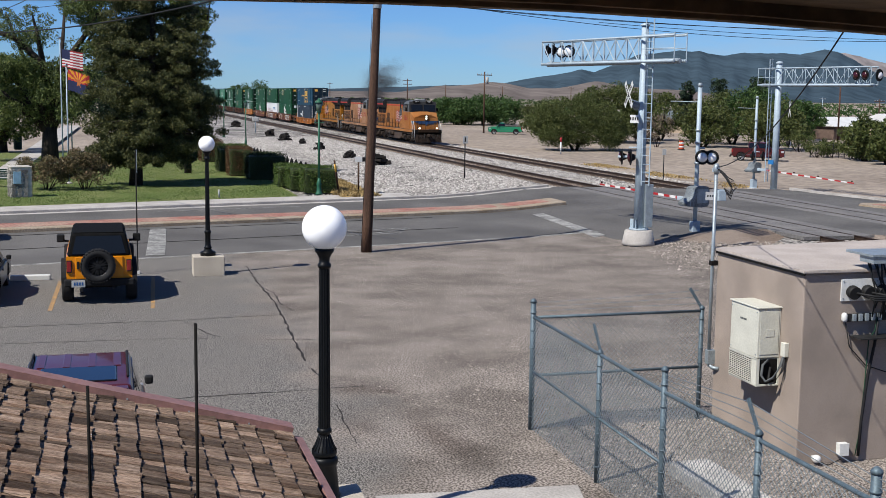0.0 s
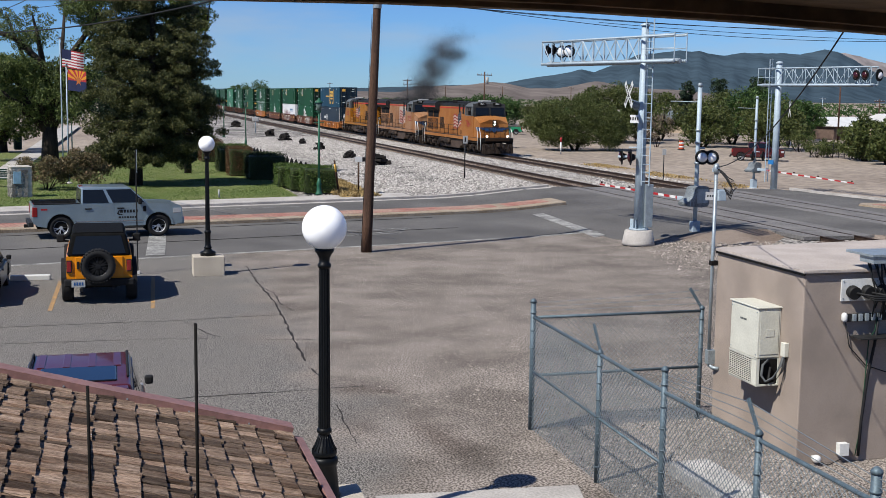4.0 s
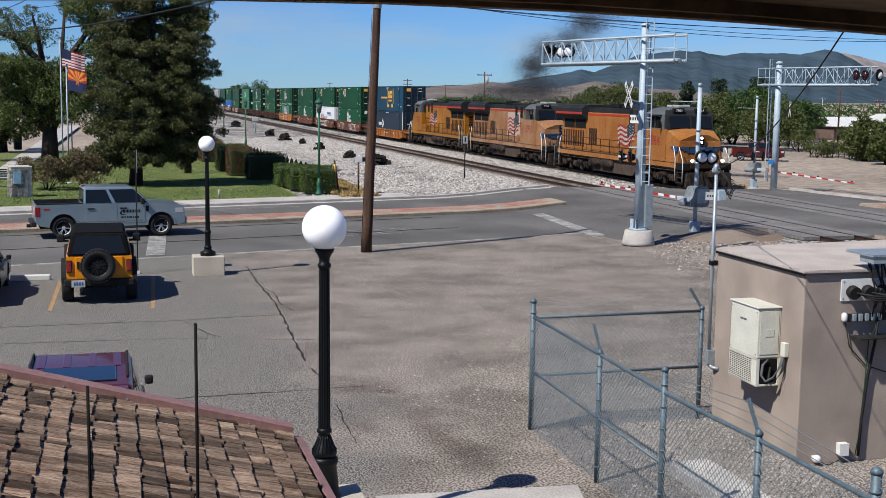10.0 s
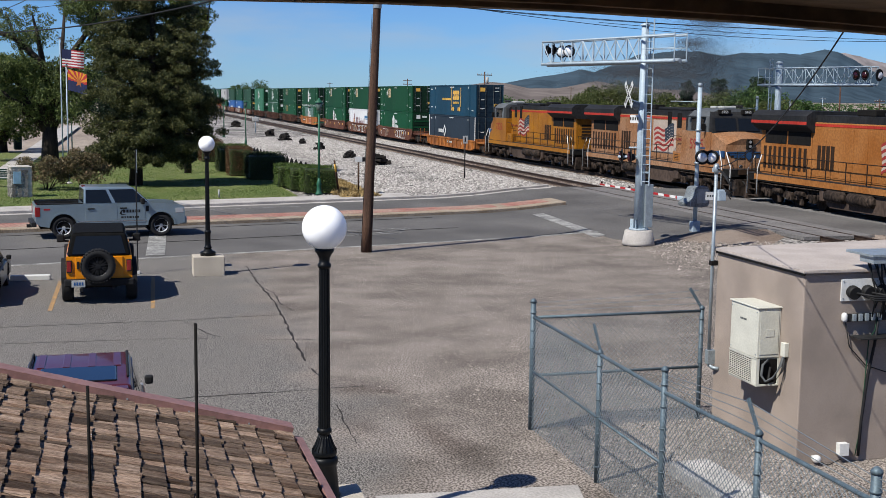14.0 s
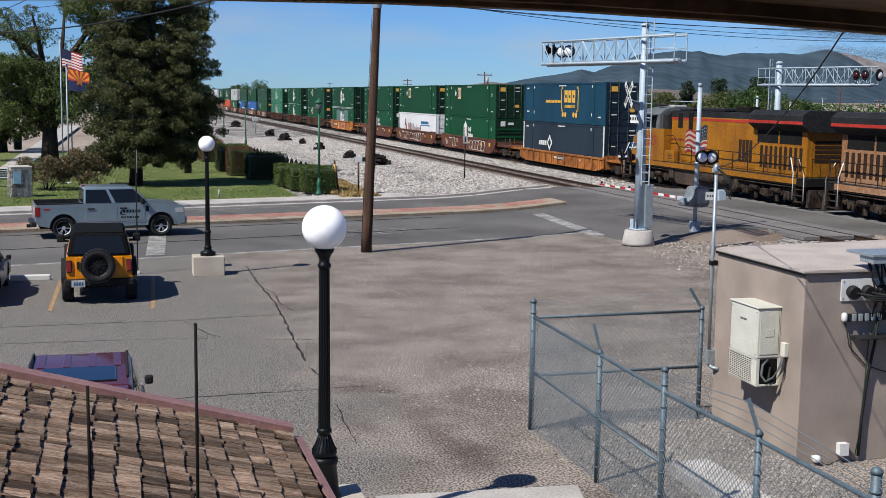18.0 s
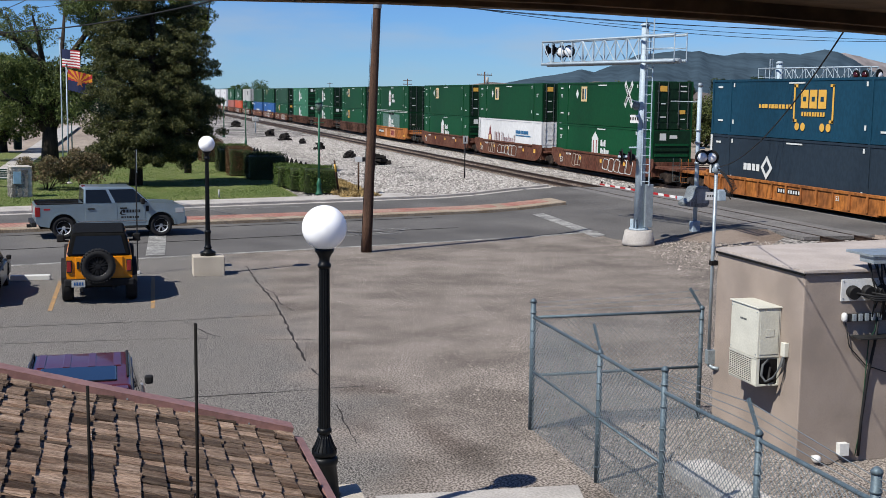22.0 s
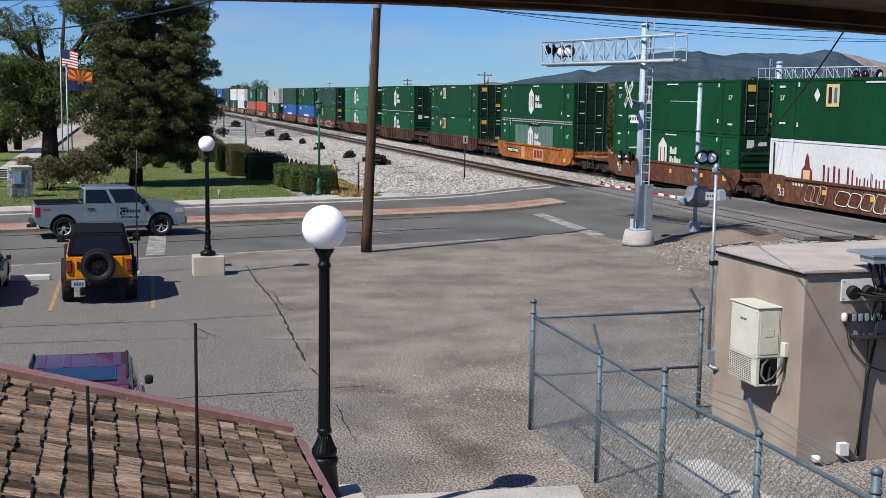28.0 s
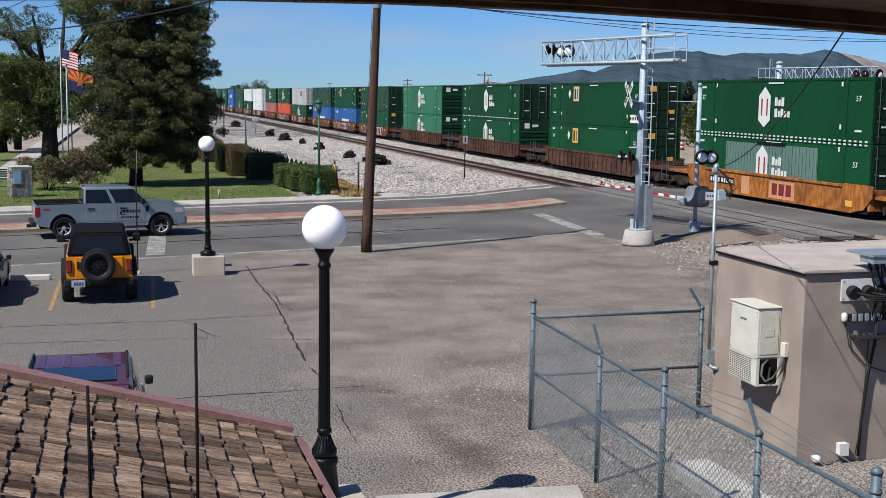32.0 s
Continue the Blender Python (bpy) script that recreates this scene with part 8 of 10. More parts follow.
for k, (x, y, top, r) in enumerate(((-86.4, -3.25, 8.6, 0.055), (-73.1, -2.44, 6.5, 0.055), (-96.9, -2.95, 6.75, 0.055))):
    fp = thing("flagpole", ("tall silver flagpole with ball finial", "silver flagpole with ball finial", "pale slender bare flagpole")[k], "flagpole", pose(x, y, -0.27), "park flagpoles")
    part("pole", rod(bmesh.new(), (0, 0, 0), (0, 0, top + 0.27), r, 10, r * 0.6), M["galvpaint"], fp)
    part("finial", ball(bmesh.new(), (0, 0, top + 0.36), 0.09), M["chrome"], fp)
    part("base_collar", lathe(bmesh.new(), [(0.2, 0), (0.2, 0.05), (0.1, 0.12)], seg=14), M["concrete"], fp)

FLAGS = []


def clip_to(poly, x0, x1, z0, z1):
    """The part of a convex outline (x, z) that lies within an upright rectangle."""
    for axis, lim, sign in ((0, x0, 1), (0, x1, -1), (1, z0, 1), (1, z1, -1)):
        got = []
        for p, q in zip(poly, poly[1:] + poly[:1]):
            a, b = sign * (p[axis] - lim), sign * (q[axis] - lim)
            if a >= 0:
                got.append(p)
            if (a > 0) != (b > 0) and a != b:
                u = a / (a - b)
                got.append((p[0] + (q[0] - p[0]) * u, p[1] + (q[1] - p[1]) * u))
        poly = got
        if len(poly) < 3:
            return []
    return poly


def flag(kind, at, w, h, n=7):
    f = thing("flag", {"stripes": "red and white striped flag with blue canton flying", "rays": "flag with red and yellow rays over dark blue"}[kind], "flag", pose(*at, 0, 0, 0), "park flags")
    seg = w / n
    for k in range(n):
        piece = new("flag_strip")
        piece.parent = f
        if kind == "stripes":
            for s in range(13):
                z0 = -h + h * s / 13
                canton = k < 3 and s >= 6
                part("stripe", newbox(0, seg * 1.02, -0.004, 0.004, z0, z0 + h / 13), M["flag_blue2"] if canton else (M["flag_red2"] if s % 2 == 0 else M["flag_white2"]), piece)
        else:
            part("lower_half", newbox(0, seg * 1.02, -0.004, 0.004, -h, -h * 0.5), M["flag_blue2"], piece)
            for s in range(13):
                # thirteen rays fan out of the middle
                a0, a1 = math.pi * s / 13, math.pi * (s + 1) / 13
                ray = clip_to([(w / 2, -h / 2), (w / 2 + 3 * math.cos(a0), -h / 2 + 3 * math.sin(a0)), (w / 2 + 3 * math.cos(a1), -h / 2 + 3 * math.sin(a1))], k * seg, (k + 1.02) * seg, -h / 2, 0)
                if len(ray) > 2:
                    part("ray", prism(bmesh.new(), [(x - k * seg, z) for x, z in ray], -0.004, 0.004), M["flag_ray"] if s % 2 else M["flag_red2"], piece)
            for s in range(5):
                # a copper star, point by point
                a = math.pi / 2 + 2 * math.pi * s / 5
                tip = [(w / 2, -h / 2)] + [(w / 2 + q * math.cos(a + d), -h / 2 + q * math.sin(a + d)) for q, d in ((0.115, -0.628), (0.30, 0.0), (0.115, 0.628))]
                tip = clip_to(tip, k * seg, (k + 1.0) * seg, -h, 0)
                if len(tip) > 2:
                    part("star_point", prism(bmesh.new(), [(x - k * seg, z) for x, z in tip], -0.007, 0.007), M["flag_copper"], piece)
        FLAGS.append((piece, k, seg, n, 0.0 if kind == "stripes" else 1.7))
    return f


M["flag_copper"] = mat("flag_cloth_copper", (0.42, 0.13, 0.03), 0.8, vary=0.1, fine=60)
M["flag_red2"] = mat("flag_cloth_red", (0.40, 0.03, 0.035), 0.8, vary=0.1, fine=60)
M["flag_white2"] = mat("flag_cloth_white", (0.70, 0.70, 0.72), 0.8, vary=0.05, fine=60)
M["flag_blue2"] = mat("flag_cloth_blue", (0.012, 0.02, 0.075), 0.8, vary=0.1, fine=60)
M["flag_ray"] = mat("flag_cloth_gold", (0.65, 0.28, 0.02), 0.8, vary=0.1, fine=60)
flag("stripes", (-86.4, -3.15, 7.95), 1.55, 1.2)
flag("rays", (-73.1, -2.36, 6.35), 1.45, 1.2)


def green_lamp(x, y, top, label):
    c = thing("street_lamp", label, "street lamp", pose(x, y, -0.3), "green lamp posts")
    G = M["lampgreen"]
    H = top + 0.3
    part("base", lathe(bmesh.new(), [(0.20, 0), (0.20, 0.08), (0.14, 0.16), (0.12, 0.5), (0.15, 0.55), (0.10, 0.7), (0.07, 0.9)], seg=16), G, c)
    part("shaft", rod(bmesh.new(), (0, 0, 0.88), (0, 0, H - 0.75), 0.07, 12, 0.05), G, c)
    part("crossbar", rod(bmesh.new(), (0, -0.28, H - 1.25), (0, 0.28, H - 1.25), 0.02, 6), G, c)
    part("lantern_cup", lathe(bmesh.new(), [(0.05, H - 0.78), (0.10, H - 0.72), (0.16, H - 0.66)], seg=8), G, c)
    part("lantern_glass", lathe(bmesh.new(), [(0.12, H - 0.66), (0.19, H - 0.2)], seg=8), M["lampglass"], c, "dark lantern glass")
    part("lantern_roof", lathe(bmesh.new(), [(0.24, H - 0.2), (0.22, H - 0.15), (0.08, H - 0.04), (0.03, H + 0.06)], seg=8), G, c)
    return c


M["lampgreen"] = mat("lamp_green", (0.025, 0.13, 0.075), 0.5, vary=0.1)
M["lampglass"] = mat("lamp_glass", (0.10, 0.14, 0.12), 0.2, vary=0)
green_lamp(-64.2, 10.8, 4.85, "dark green lantern lamp post beside the hedge")
green_lamp(-123.2, 13.2, 4.4, "dark green lantern lamp post by the yard")
green_lamp(-150.0, 13.4, 4.4, "dark green lantern lamp post by the yard")

# ---------------------------------------------------------------- yard beside the tracks
def metal_pile(x, y, r, seed):
    rng = random.Random(seed)
    t = thing("scrap_pile", "low pile of dark rusty track fittings", "scrap pile", pose(x, y, ground_z(y) + 0.03), "piles beside the tracks")
    for k in range(20):
        l, w, h = r * rng.uniform(0.5, 1.1), r * rng.uniform(0.25, 0.45), r * rng.uniform(0.2, 0.34)
        lay = k // 8
        o = part("fitting", newbox(-l / 2, l / 2, -w / 2, w / 2, 0, h, 0.01), M["blackrust"], t)
        q = r * (0.62 - 0.17 * lay)
        o.matrix_basis = pose(rng.uniform(-q, q), rng.uniform(-q, q), 0.01 + lay * 0.32 * r + rng.uniform(0, 0.05), rng.uniform(-20, 20), rng.uniform(-20, 20), rng.uniform(0, 180))
    return t


M["blackrust"] = mat("black_rust", (0.02, 0.016, 0.014), 0.9, vary=0.4, scale=4, fine=20, bump=0.3)
for x, y, r in ((-90.6, 20.1, 0.78), (-97.8, 21.2, 0.5), (-101.3, 19.7, 0.62), (-117.0, 19.8, 0.68), (-130.3, 20.1, 0.55), (-139.7, 19.5, 0.85), (-154.5, 19.6, 0.8), (-195.4, 19.3, 1.0)):
    metal_pile(x, y, r, int(-x))
sgn = thing("yard_sign", "small white sign on dark wooden post", "sign", pose(-65.8, 13.3, -0.3))
part("post", rod(bmesh.new(), (0, 0, 0), (0, 0, 1.9), 0.05, 8), M["woodpole"], sgn)
part("sign_plate", newbox(0.05, 0.07, -0.2, 0.2, 1.68, 1.98, 0.005), M["white"], sgn)
part("shade_box", newbox(0.02, 0.06, 0.2, 0.75, 1.7, 1.95, 0.01), M["blackmatte"], sgn)
lp = thing("leaning_post", "leaning rusty steel post in dry grass", "post", pose(-64.8, 12.0, -0.3))
part("post", rod(bmesh.new(), (0, 0, 0), (0.0, -0.25, 1.85), 0.05, 8), M["w_rib"], lp)
part("band", rod(bmesh.new(), (0, -0.16, 1.2), (0.0, -0.22, 1.62), 0.056, 8), M["ink_yellow"], lp)
mp = thing("milepost_sign", "small pale milepost sign on grey post", "sign", pose(-74.9, 22.2, -0.3))
part("post", rod(bmesh.new(), (0, 0, 0), (0, 0, 2.85), 0.04, 8), M["lo_grey"], mp)
part("sign_plate", newbox(0.04, 0.06, -0.16, 0.16, 2.35, 2.85, 0.004), M["c_grey"], mp)
part("sign_bar", newbox(0.061, 0.064, -0.05, 0.05, 2.45, 2.75), M["ink_black"], mp)
ts = thing("track_signal", "small white trackside signal box on post", "signal", pose(-165.0, 19.0, -0.2))
part("post", rod(bmesh.new(), (0, 0, 0), (0, 0, 2.2), 0.08, 8), M["galvpaint"], ts)
part("head", newbox(-0.25, 0.25, -0.42, 0.42, 1.5, 2.1, 0.05), M["c_grey"], ts)
for x, y, top in ((-210, 17.5, 3.2), (-71.7, 34.85, 1.75)):
    q = thing("track_marker", "small pale marker sign on thin post", "sign", pose(x, y, -0.3), "track markers")
    part("post", rod(bmesh.new(), (0, 0, 0), (0, 0, top), 0.035, 8), M["lo_grey"], q)
    part("sign_plate", newbox(0.035, 0.05, -0.14, 0.14, top, top + 0.38, 0.004), M["c_grey"], q)
wm = thing("gas_marker", "white post with red cap near the trees", "marker post", pose(-109.0, 42.0, -0.35))
part("post", rod(bmesh.new(), (0, 0, 0), (0, 0, 1.15), 0.08, 10), M["white"], wm)
part("cap", rod(bmesh.new(), (0, 0, 1.15), (0, 0, 1.6), 0.10, 10), M["red"], wm)
hyd = thing("lawn_marker", "short pale blue stake in the lawn", "stake", pose(-62.6, 5.3, -0.27))
part("stake", rod(bmesh.new(), (0, 0, 0), (0, 0, 0.42), 0.05, 8), M["c_grey"], hyd)
# ---------------------------------------------------------------- beyond the tracks
def far_at(px, dist, z=-0.4):
    """A place at a bearing (tangent right of the view's axis) and a distance along the axis."""
    f, r = Vector((-0.9636, 0.2676, 0)), Vector((0.2676, 0.9636, 0))
    p = f * dist + r * (dist * px)
    return (p.x, p.y, z)


def bearing(px):
    return (px - 784) / 2114 * 1.0


broad_tree("mesquite_tree", "broad olive-green mesquite with several dark stems", far_at(bearing(1015), 127.5, -0.42), 6.0, 4.6, 0.16, 0.135, M["mesquite"], 230, 260, 31, low=0.14, stems=4,
           group="mesquite trees", clump_r=0.22, lobes=[(0, -1.3, 3.8, 3.8, 3.2, 1.9), (0, 2.2, 3.7, 3.6, 2.6, 2.1), (0, 3.9, 2.5, 2.8, 1.6, 1.8), (0, -3.4, 2.9, 2.8, 1.5, 1.7), (1.5, 0, 2.1, 2.0, 3.8, 1.3), (2.0, -2.6, 1.6, 1.6, 1.8, 0.9), (2.0, 2.8, 1.6, 1.6, 2.0, 0.9)])
broad_tree("mesquite_tree", "tall olive-green mesquite behind the broad one", far_at(bearing(1080), 150, -0.42), 7.0, 4.8, 0.25, 0.2, M["mesquite"], 150, 230, 32, low=0.12, stems=3, group="mesquite trees", clump_r=0.24)
far_trees = [
    # pixel bearing, distance, height, radius, material, seed
    (800, 235, 5.0, 4.6, "greentree", 41), (826, 232, 4.8, 4.2, "greentree", 42), (850, 240, 5.3, 5.0, "greentree", 43), (880, 236, 4.9, 5.0, "greentree", 44),
    (775, 250, 4.6, 4.2, "greentree", 45), (955, 190, 4.4, 4.0, "mesquite", 46), (1165, 160, 6.4, 3.4, "mesquite", 47), (1208, 185, 8.2, 2.0, "evergreen", 48),
    (1266, 190, 9.2, 2.6, "evergreen", 49), (1240, 140, 5.0, 3.4, "mesquite", 50), (1292, 150, 6.5, 4.4, "mesquite", 51), (1335, 148, 6.8, 4.6, "greentree", 52),
    (1366, 135, 5.8, 3.6, "mesquite", 53), (1335, 200, 9.4, 2.8, "evergreen", 54), (1418, 160, 5.6, 2.6, "greentree", 55), (1526, 112, 4.0, 2.4, "mesquite", 56),
    (1568, 106, 2.8, 1.8, "mesquite", 57), (1392, 170, 5.6, 3.6, "mesquite", 58), (1600, 120, 4.4, 3.0, "greentree", 59), (452, 420, 9.8, 5.4, "greentree", 60), (418, 440, 8.5, 4.5, "greentree", 61)]
for px, dist, hgt, rad, mname, seed in far_trees:
    broad_tree("desert_tree", {"greentree": "green leafy tree beyond the tracks", "mesquite": "olive-green mesquite beyond the tracks", "evergreen": "tall dark evergreen beyond the tracks"}[mname],
               far_at(bearing(px), dist, -0.42), hgt, rad, 0.2, 0.24 if dist < 200 else 0.34, M[mname], 64, 110, seed, low=0.08 if mname != "evergreen" else 0.06, stems=2 if mname == "mesquite" else 1,
               group="trees beyond the tracks", clump_r=0.30,
               lobes=None if mname != "evergreen" else [(0, 0, hgt * 0.3, rad, rad, hgt * 0.22), (0, 0, hgt * 0.55, rad * 0.75, rad * 0.75, hgt * 0.2), (0, 0, hgt * 0.8, rad * 0.45, rad * 0.45, hgt * 0.2)])
for k, (px, dist, r, h) in enumerate(((1158, 138, 1.6, 4.6), (1440, 118, 1.5, 2.0), (1465, 120, 1.4, 1.8), (1135, 150, 1.6, 1.6), (1505, 116, 1.3, 1.8), (770, 170, 1.0, 1.0), (1410, 130, 1.8, 2.6))):
    shrub("desert_shrub", "thin grey-brown desert shrub" if k in (0, 3) else "low olive desert shrub by the street", far_at(bearing(px), dist, -0.42), r, h, M["drybush"] if k in (0, 3) else M["mesquite"], 60, 22, 70 + k, 0.16, "desert shrubs")

# scrub that runs to the foot of the hills, as one body of small clumps
rs = np.random.RandomState(9)
pts, rad = [], []
for k in range(1500):
    d = rs.uniform(260, 1500)
    tx = rs.uniform(-0.12, 0.5)
    p = far_at(tx, d, 0.3 + rs.uniform(0, 1.3))
    pts.append(p)
    rad.append(rs.uniform(1.0, 3.2))
tagged(new("far_scrub", leaves("far_scrub", clumps(pts, rad, 26, 5, 0.6, 0.2), 1.0, M["greentree"], 5, 1.2)), "distant band of dark green desert scrub", "scrub", kind="stuff")


def far_pole(px, dist, top, arms, mat_name, label, r=0.14):
    x, y, z = far_at(bearing(px), dist, -0.42)
    t = thing("utility_pole", label, "utility pole", pose(x, y, z), "far utility poles")
    part("pole", rod(bmesh.new(), (0, 0, 0), (0, 0, top - z), r, 8, r * 0.7), M[mat_name], t)
    for k in range(arms):
        zz = top - z - 0.5 - 1.0 * k
        part("crossarm", newbox(-0.06, 0.06, -1.2, 1.2, zz - 0.07, zz + 0.07), M["woodpole"] if mat_name == "woodpole" else M["galv"], t)
        for y2 in (-1.1, -0.5, 0.5, 1.1):
            part("insulator", rod(bmesh.new(), (0, y2, zz + 0.07), (0, y2, zz + 0.25), 0.05, 6), M["c_grey"], t)
    return t


p = far_pole(853, 182.7, 8.8, 1, "woodpole", "dark wooden utility pole with small transformer")
part("transformer", rod(bmesh.new(), (0.2, 0.35, 7.4), (0.2, 0.35, 8.4), 0.22, 10), M["c_grey"], p)
far_pole(718, 330, 9.6, 2, "woodpole", "distant wooden utility pole with two crossarms", 0.18)
far_pole(885, 420, 8.6, 1, "woodpole", "distant wooden utility pole", 0.16)
far_pole(1005, 420, 8.8, 1, "woodpole", "distant wooden utility pole", 0.16)
far_pole(785, 480, 9.6, 1, "woodpole", "distant wooden utility pole", 0.16)
far_pole(582, 520, 10.2, 1, "woodpole", "distant wooden utility pole", 0.18)
far_pole(1477, 160, 7.0, 0, "w_rib", "rusty brown steel pole beyond the street", 0.13)
far_pole(1547, 250, 5.6, 2, "woodpole", "wooden utility pole with crossarms beyond the trees", 0.14)
far_pole(1447, 420, 6.2, 1, "galvpaint", "distant silver street lamp pole", 0.12)


def far_house(px, dist, w, d, h, roof_h, wall, roofm, label, yaw=16, windows=2):
    x, y, z = far_at(bearing(px), dist, -0.45)
    t = thing("house", label, "house", pose(x, y, z, 0, 0, yaw))
    part("wall", newbox(-d / 2, d / 2, -w / 2, w / 2, 0, h), M[wall], t)
    bm = bmesh.new()
    o = 0.4
    a = [bm.verts.new(q) for q in ((-d / 2 - o, -w / 2 - o, h), (d / 2 + o, -w / 2 - o, h), (d / 2 + o, w / 2 + o, h), (-d / 2 - o, w / 2 + o, h))]
    b = [bm.verts.new(q) for q in ((0, -w / 2 - o, h + roof_h), (0, w / 2 + o, h + roof_h))]
    bm.faces.new((a[0], a[3], b[1], b[0]))
    bm.faces.new((a[1], b[0], b[1], a[2]))
    bm.faces.new((a[0], b[0], a[1]))
    bm.faces.new((a[2], b[1], a[3]))
    bm.faces.new(a)
    bmesh.ops.recalc_face_normals(bm, faces=bm.faces[:])
    part("roof", bm, M[roofm], t)
    for k in range(windows):
        yy = -w / 2 + w * (k + 0.7) / (windows + 0.4)
        part("window", newbox(d / 2, d / 2 + 0.03, yy - 0.6, yy + 0.6, h * 0.4, h * 0.8), M["glass"], t)
        part("window_sill", newbox(d / 2, d / 2 + 0.12, yy - 0.7, yy + 0.7, h * 0.36, h * 0.4), M["white"], t)
    return t


M["roofblue"] = mat("roof_grey_blue", (0.17, 0.21, 0.23), 0.7, vary=0.1, scale=1)
M["roofwhite"] = mat("roof_white", (0.74, 0.74, 0.73), 0.6, vary=0.06, scale=1)
M["brickbrown"] = mat("brown_wall", (0.17, 0.115, 0.09), 0.9, vary=0.2, scale=2)
M["tanwall"] = mat("tan_wall", (0.48, 0.38, 0.28), 0.9, vary=0.1, scale=1)
far_house(1212, 200, 7.5, 7, 2.0, 1.6, "tanwall", "roofblue", "low house with grey-blue roof beyond the trees")
far_house(1470, 178, 9.5, 8, 1.9, 1.3, "brickbrown", "roofwhite", "low brown building with bright white roof")
far_house(1580, 175, 8, 8, 2.4, 1.4, "tanwall", "roofwhite", "low building with white roof behind trees")
far_house(932, 300, 5.0, 5, 3.4, 0.4, "tanwall", "roofcoat", "distant tan block building")

# side street beyond the crossing
street = tagged(new("side_street", solid_mesh("side_street", [(*far_at(bearing(1130), 136)[:2], -0.52), (*far_at(bearing(1130), 146)[:2], -0.52), (*far_at(bearing(1700), 118)[:2], -0.52), (*far_at(bearing(1700), 102)[:2], -0.52)],
                                              [(0, 3, 2, 1)], M["road"])), "grey asphalt side street beyond the tracks", "street", kind="structure")
street.location.z = 0.02
fence2 = thing("railing_fence", "low dark railing along the side street", "fence", pose(0, 0, 0))
pp = [Vector(far_at(bearing(q), 119.5 - (q - 1430) * 0.03, -0.45)) for q in range(1430, 1541, 10)]
for q in pp:
    part("post", rod(bmesh.new(), q, q + Vector((0, 0, 1.3)), 0.05, 6), M["lo_grey"], fence2)
for z in (0.35, 0.8, 1.25):
    part("rail", rod(bmesh.new(), pp[0] + Vector((0, 0, z)), pp[-1] + Vector((0, 0, z)), 0.025, 6), M["lo_grey"], fence2)
x, y, z = far_at(bearing(1560), 113, -0.45)
tagged(part("garden_wall", newbox(-0.15, 0.15, -1.4, 3.5, 0, 1.1, 0.03), M["white"]), "low white garden wall by the street", "wall").matrix_basis = pose(x, y, z, 0, 0, 16)
bx, by, bz = far_at(bearing(1202), 131, -0.42)
barrel = thing("traffic_drum", "orange and white striped traffic drum", "traffic drum", pose(bx, by, bz))
for k in range(5):
    part("band", lathe(bmesh.new(), [(0.30 - 0.012 * k, 0.06 + 0.19 * k), (0.292 - 0.012 * k, 0.25 + 0.19 * k)], seg=14), M["c_orange"] if k % 2 == 0 else M["white"], barrel)
part("foot", disc(bmesh.new(), (0, 0, 0.03), (0, 0, 1), 0.4, 0.06, 14), M["rubber"], barrel)
part("cap", lathe(bmesh.new(), [(0.25, 1.01), (0.2, 1.06), (0.05, 1.1)], seg=14), M["blackmatte"], barrel)

# ---------------------------------------------------------------- hills
def hills(name, dist, depth, prof, material, label, rough, seed, base=-6, lo=-0.65, hi=0.75, steps=220, rows=14):
    """A range seen across a span of bearings: prof gives crest heights in tangents over the eye's level."""
    px, hh = zip(*prof)
    verts, faces = [], []
    for i in range(steps + 1):
        tx = lo + (hi - lo) * i / steps
        crest = float(np.interp(tx, [bearing(q) for q in px], [q / 2114 for q in hh])) * dist
        for j in range(rows + 1):
            u = j / rows
            d = dist - depth * (1 - u)
            p = far_at(tx, d, 0)
            hgt = crest * (u ** 1.25)
            q = Vector((tx * 70, u * 0.55, seed))
            hgt += rough * crest * (noise.fractal(q, 1.0, 2.0, 5) * 0.6 + 0.35 * abs(noise.noise(q * 2.7))) * math.sin(math.pi * min(1, u * 0.9 + 0.04)) * (0.5 + 0.5 * u)
            verts.append((p[0], p[1], base + max(-3, hgt)))
    n = rows + 1
    for i in range(steps):
        for j in range(rows):
            a = i * n + j
            faces.append((a, a + n, a + n + 1, a + 1))
    return tagged(new(name, solid_mesh(name, verts, faces, material, True)), label, "mountain", kind="structure")


# the blue haze of distance is put into the far range's base colour
M["mount"] = mat("mountain_hazed_slate", (0.060, 0.092, 0.122), 1.0, vary=0.14, scale=0.006, fine=0.03, bump=0.0, spec=0.0, streak=(0.12, 1, 1.5))
M["mount2"] = mat("mountain_tan", (0.30, 0.27, 0.27), 1.0, vary=0.16, scale=0.006, fine=0.03, bump=0.0, spec=0.0, streak=(0.12, 1, 1.5))
M["hillbrown"] = mat("hill_brown", (0.195, 0.168, 0.158), 1.0, vary=0.16, scale=0.008, fine=0.04, bump=0.0, spec=0.0, streak=(0.12, 1, 1.5))
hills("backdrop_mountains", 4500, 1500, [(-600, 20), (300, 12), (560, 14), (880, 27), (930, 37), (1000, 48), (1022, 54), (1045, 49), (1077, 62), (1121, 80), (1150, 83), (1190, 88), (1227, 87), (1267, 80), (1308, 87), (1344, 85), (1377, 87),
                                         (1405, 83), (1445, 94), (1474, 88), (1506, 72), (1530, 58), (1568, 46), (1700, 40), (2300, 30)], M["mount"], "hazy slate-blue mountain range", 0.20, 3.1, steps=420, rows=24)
hills("backdrop_ridge", 4700, 900, [(-600, 5), (1380, 10), (1430, 60), (1460, 86), (1482, 88), (1520, 79), (1568, 68), (1640, 60), (1900, 50), (2300, 40)], M["mount2"], "pale tan mountain shoulder", 0.15, 5.2)
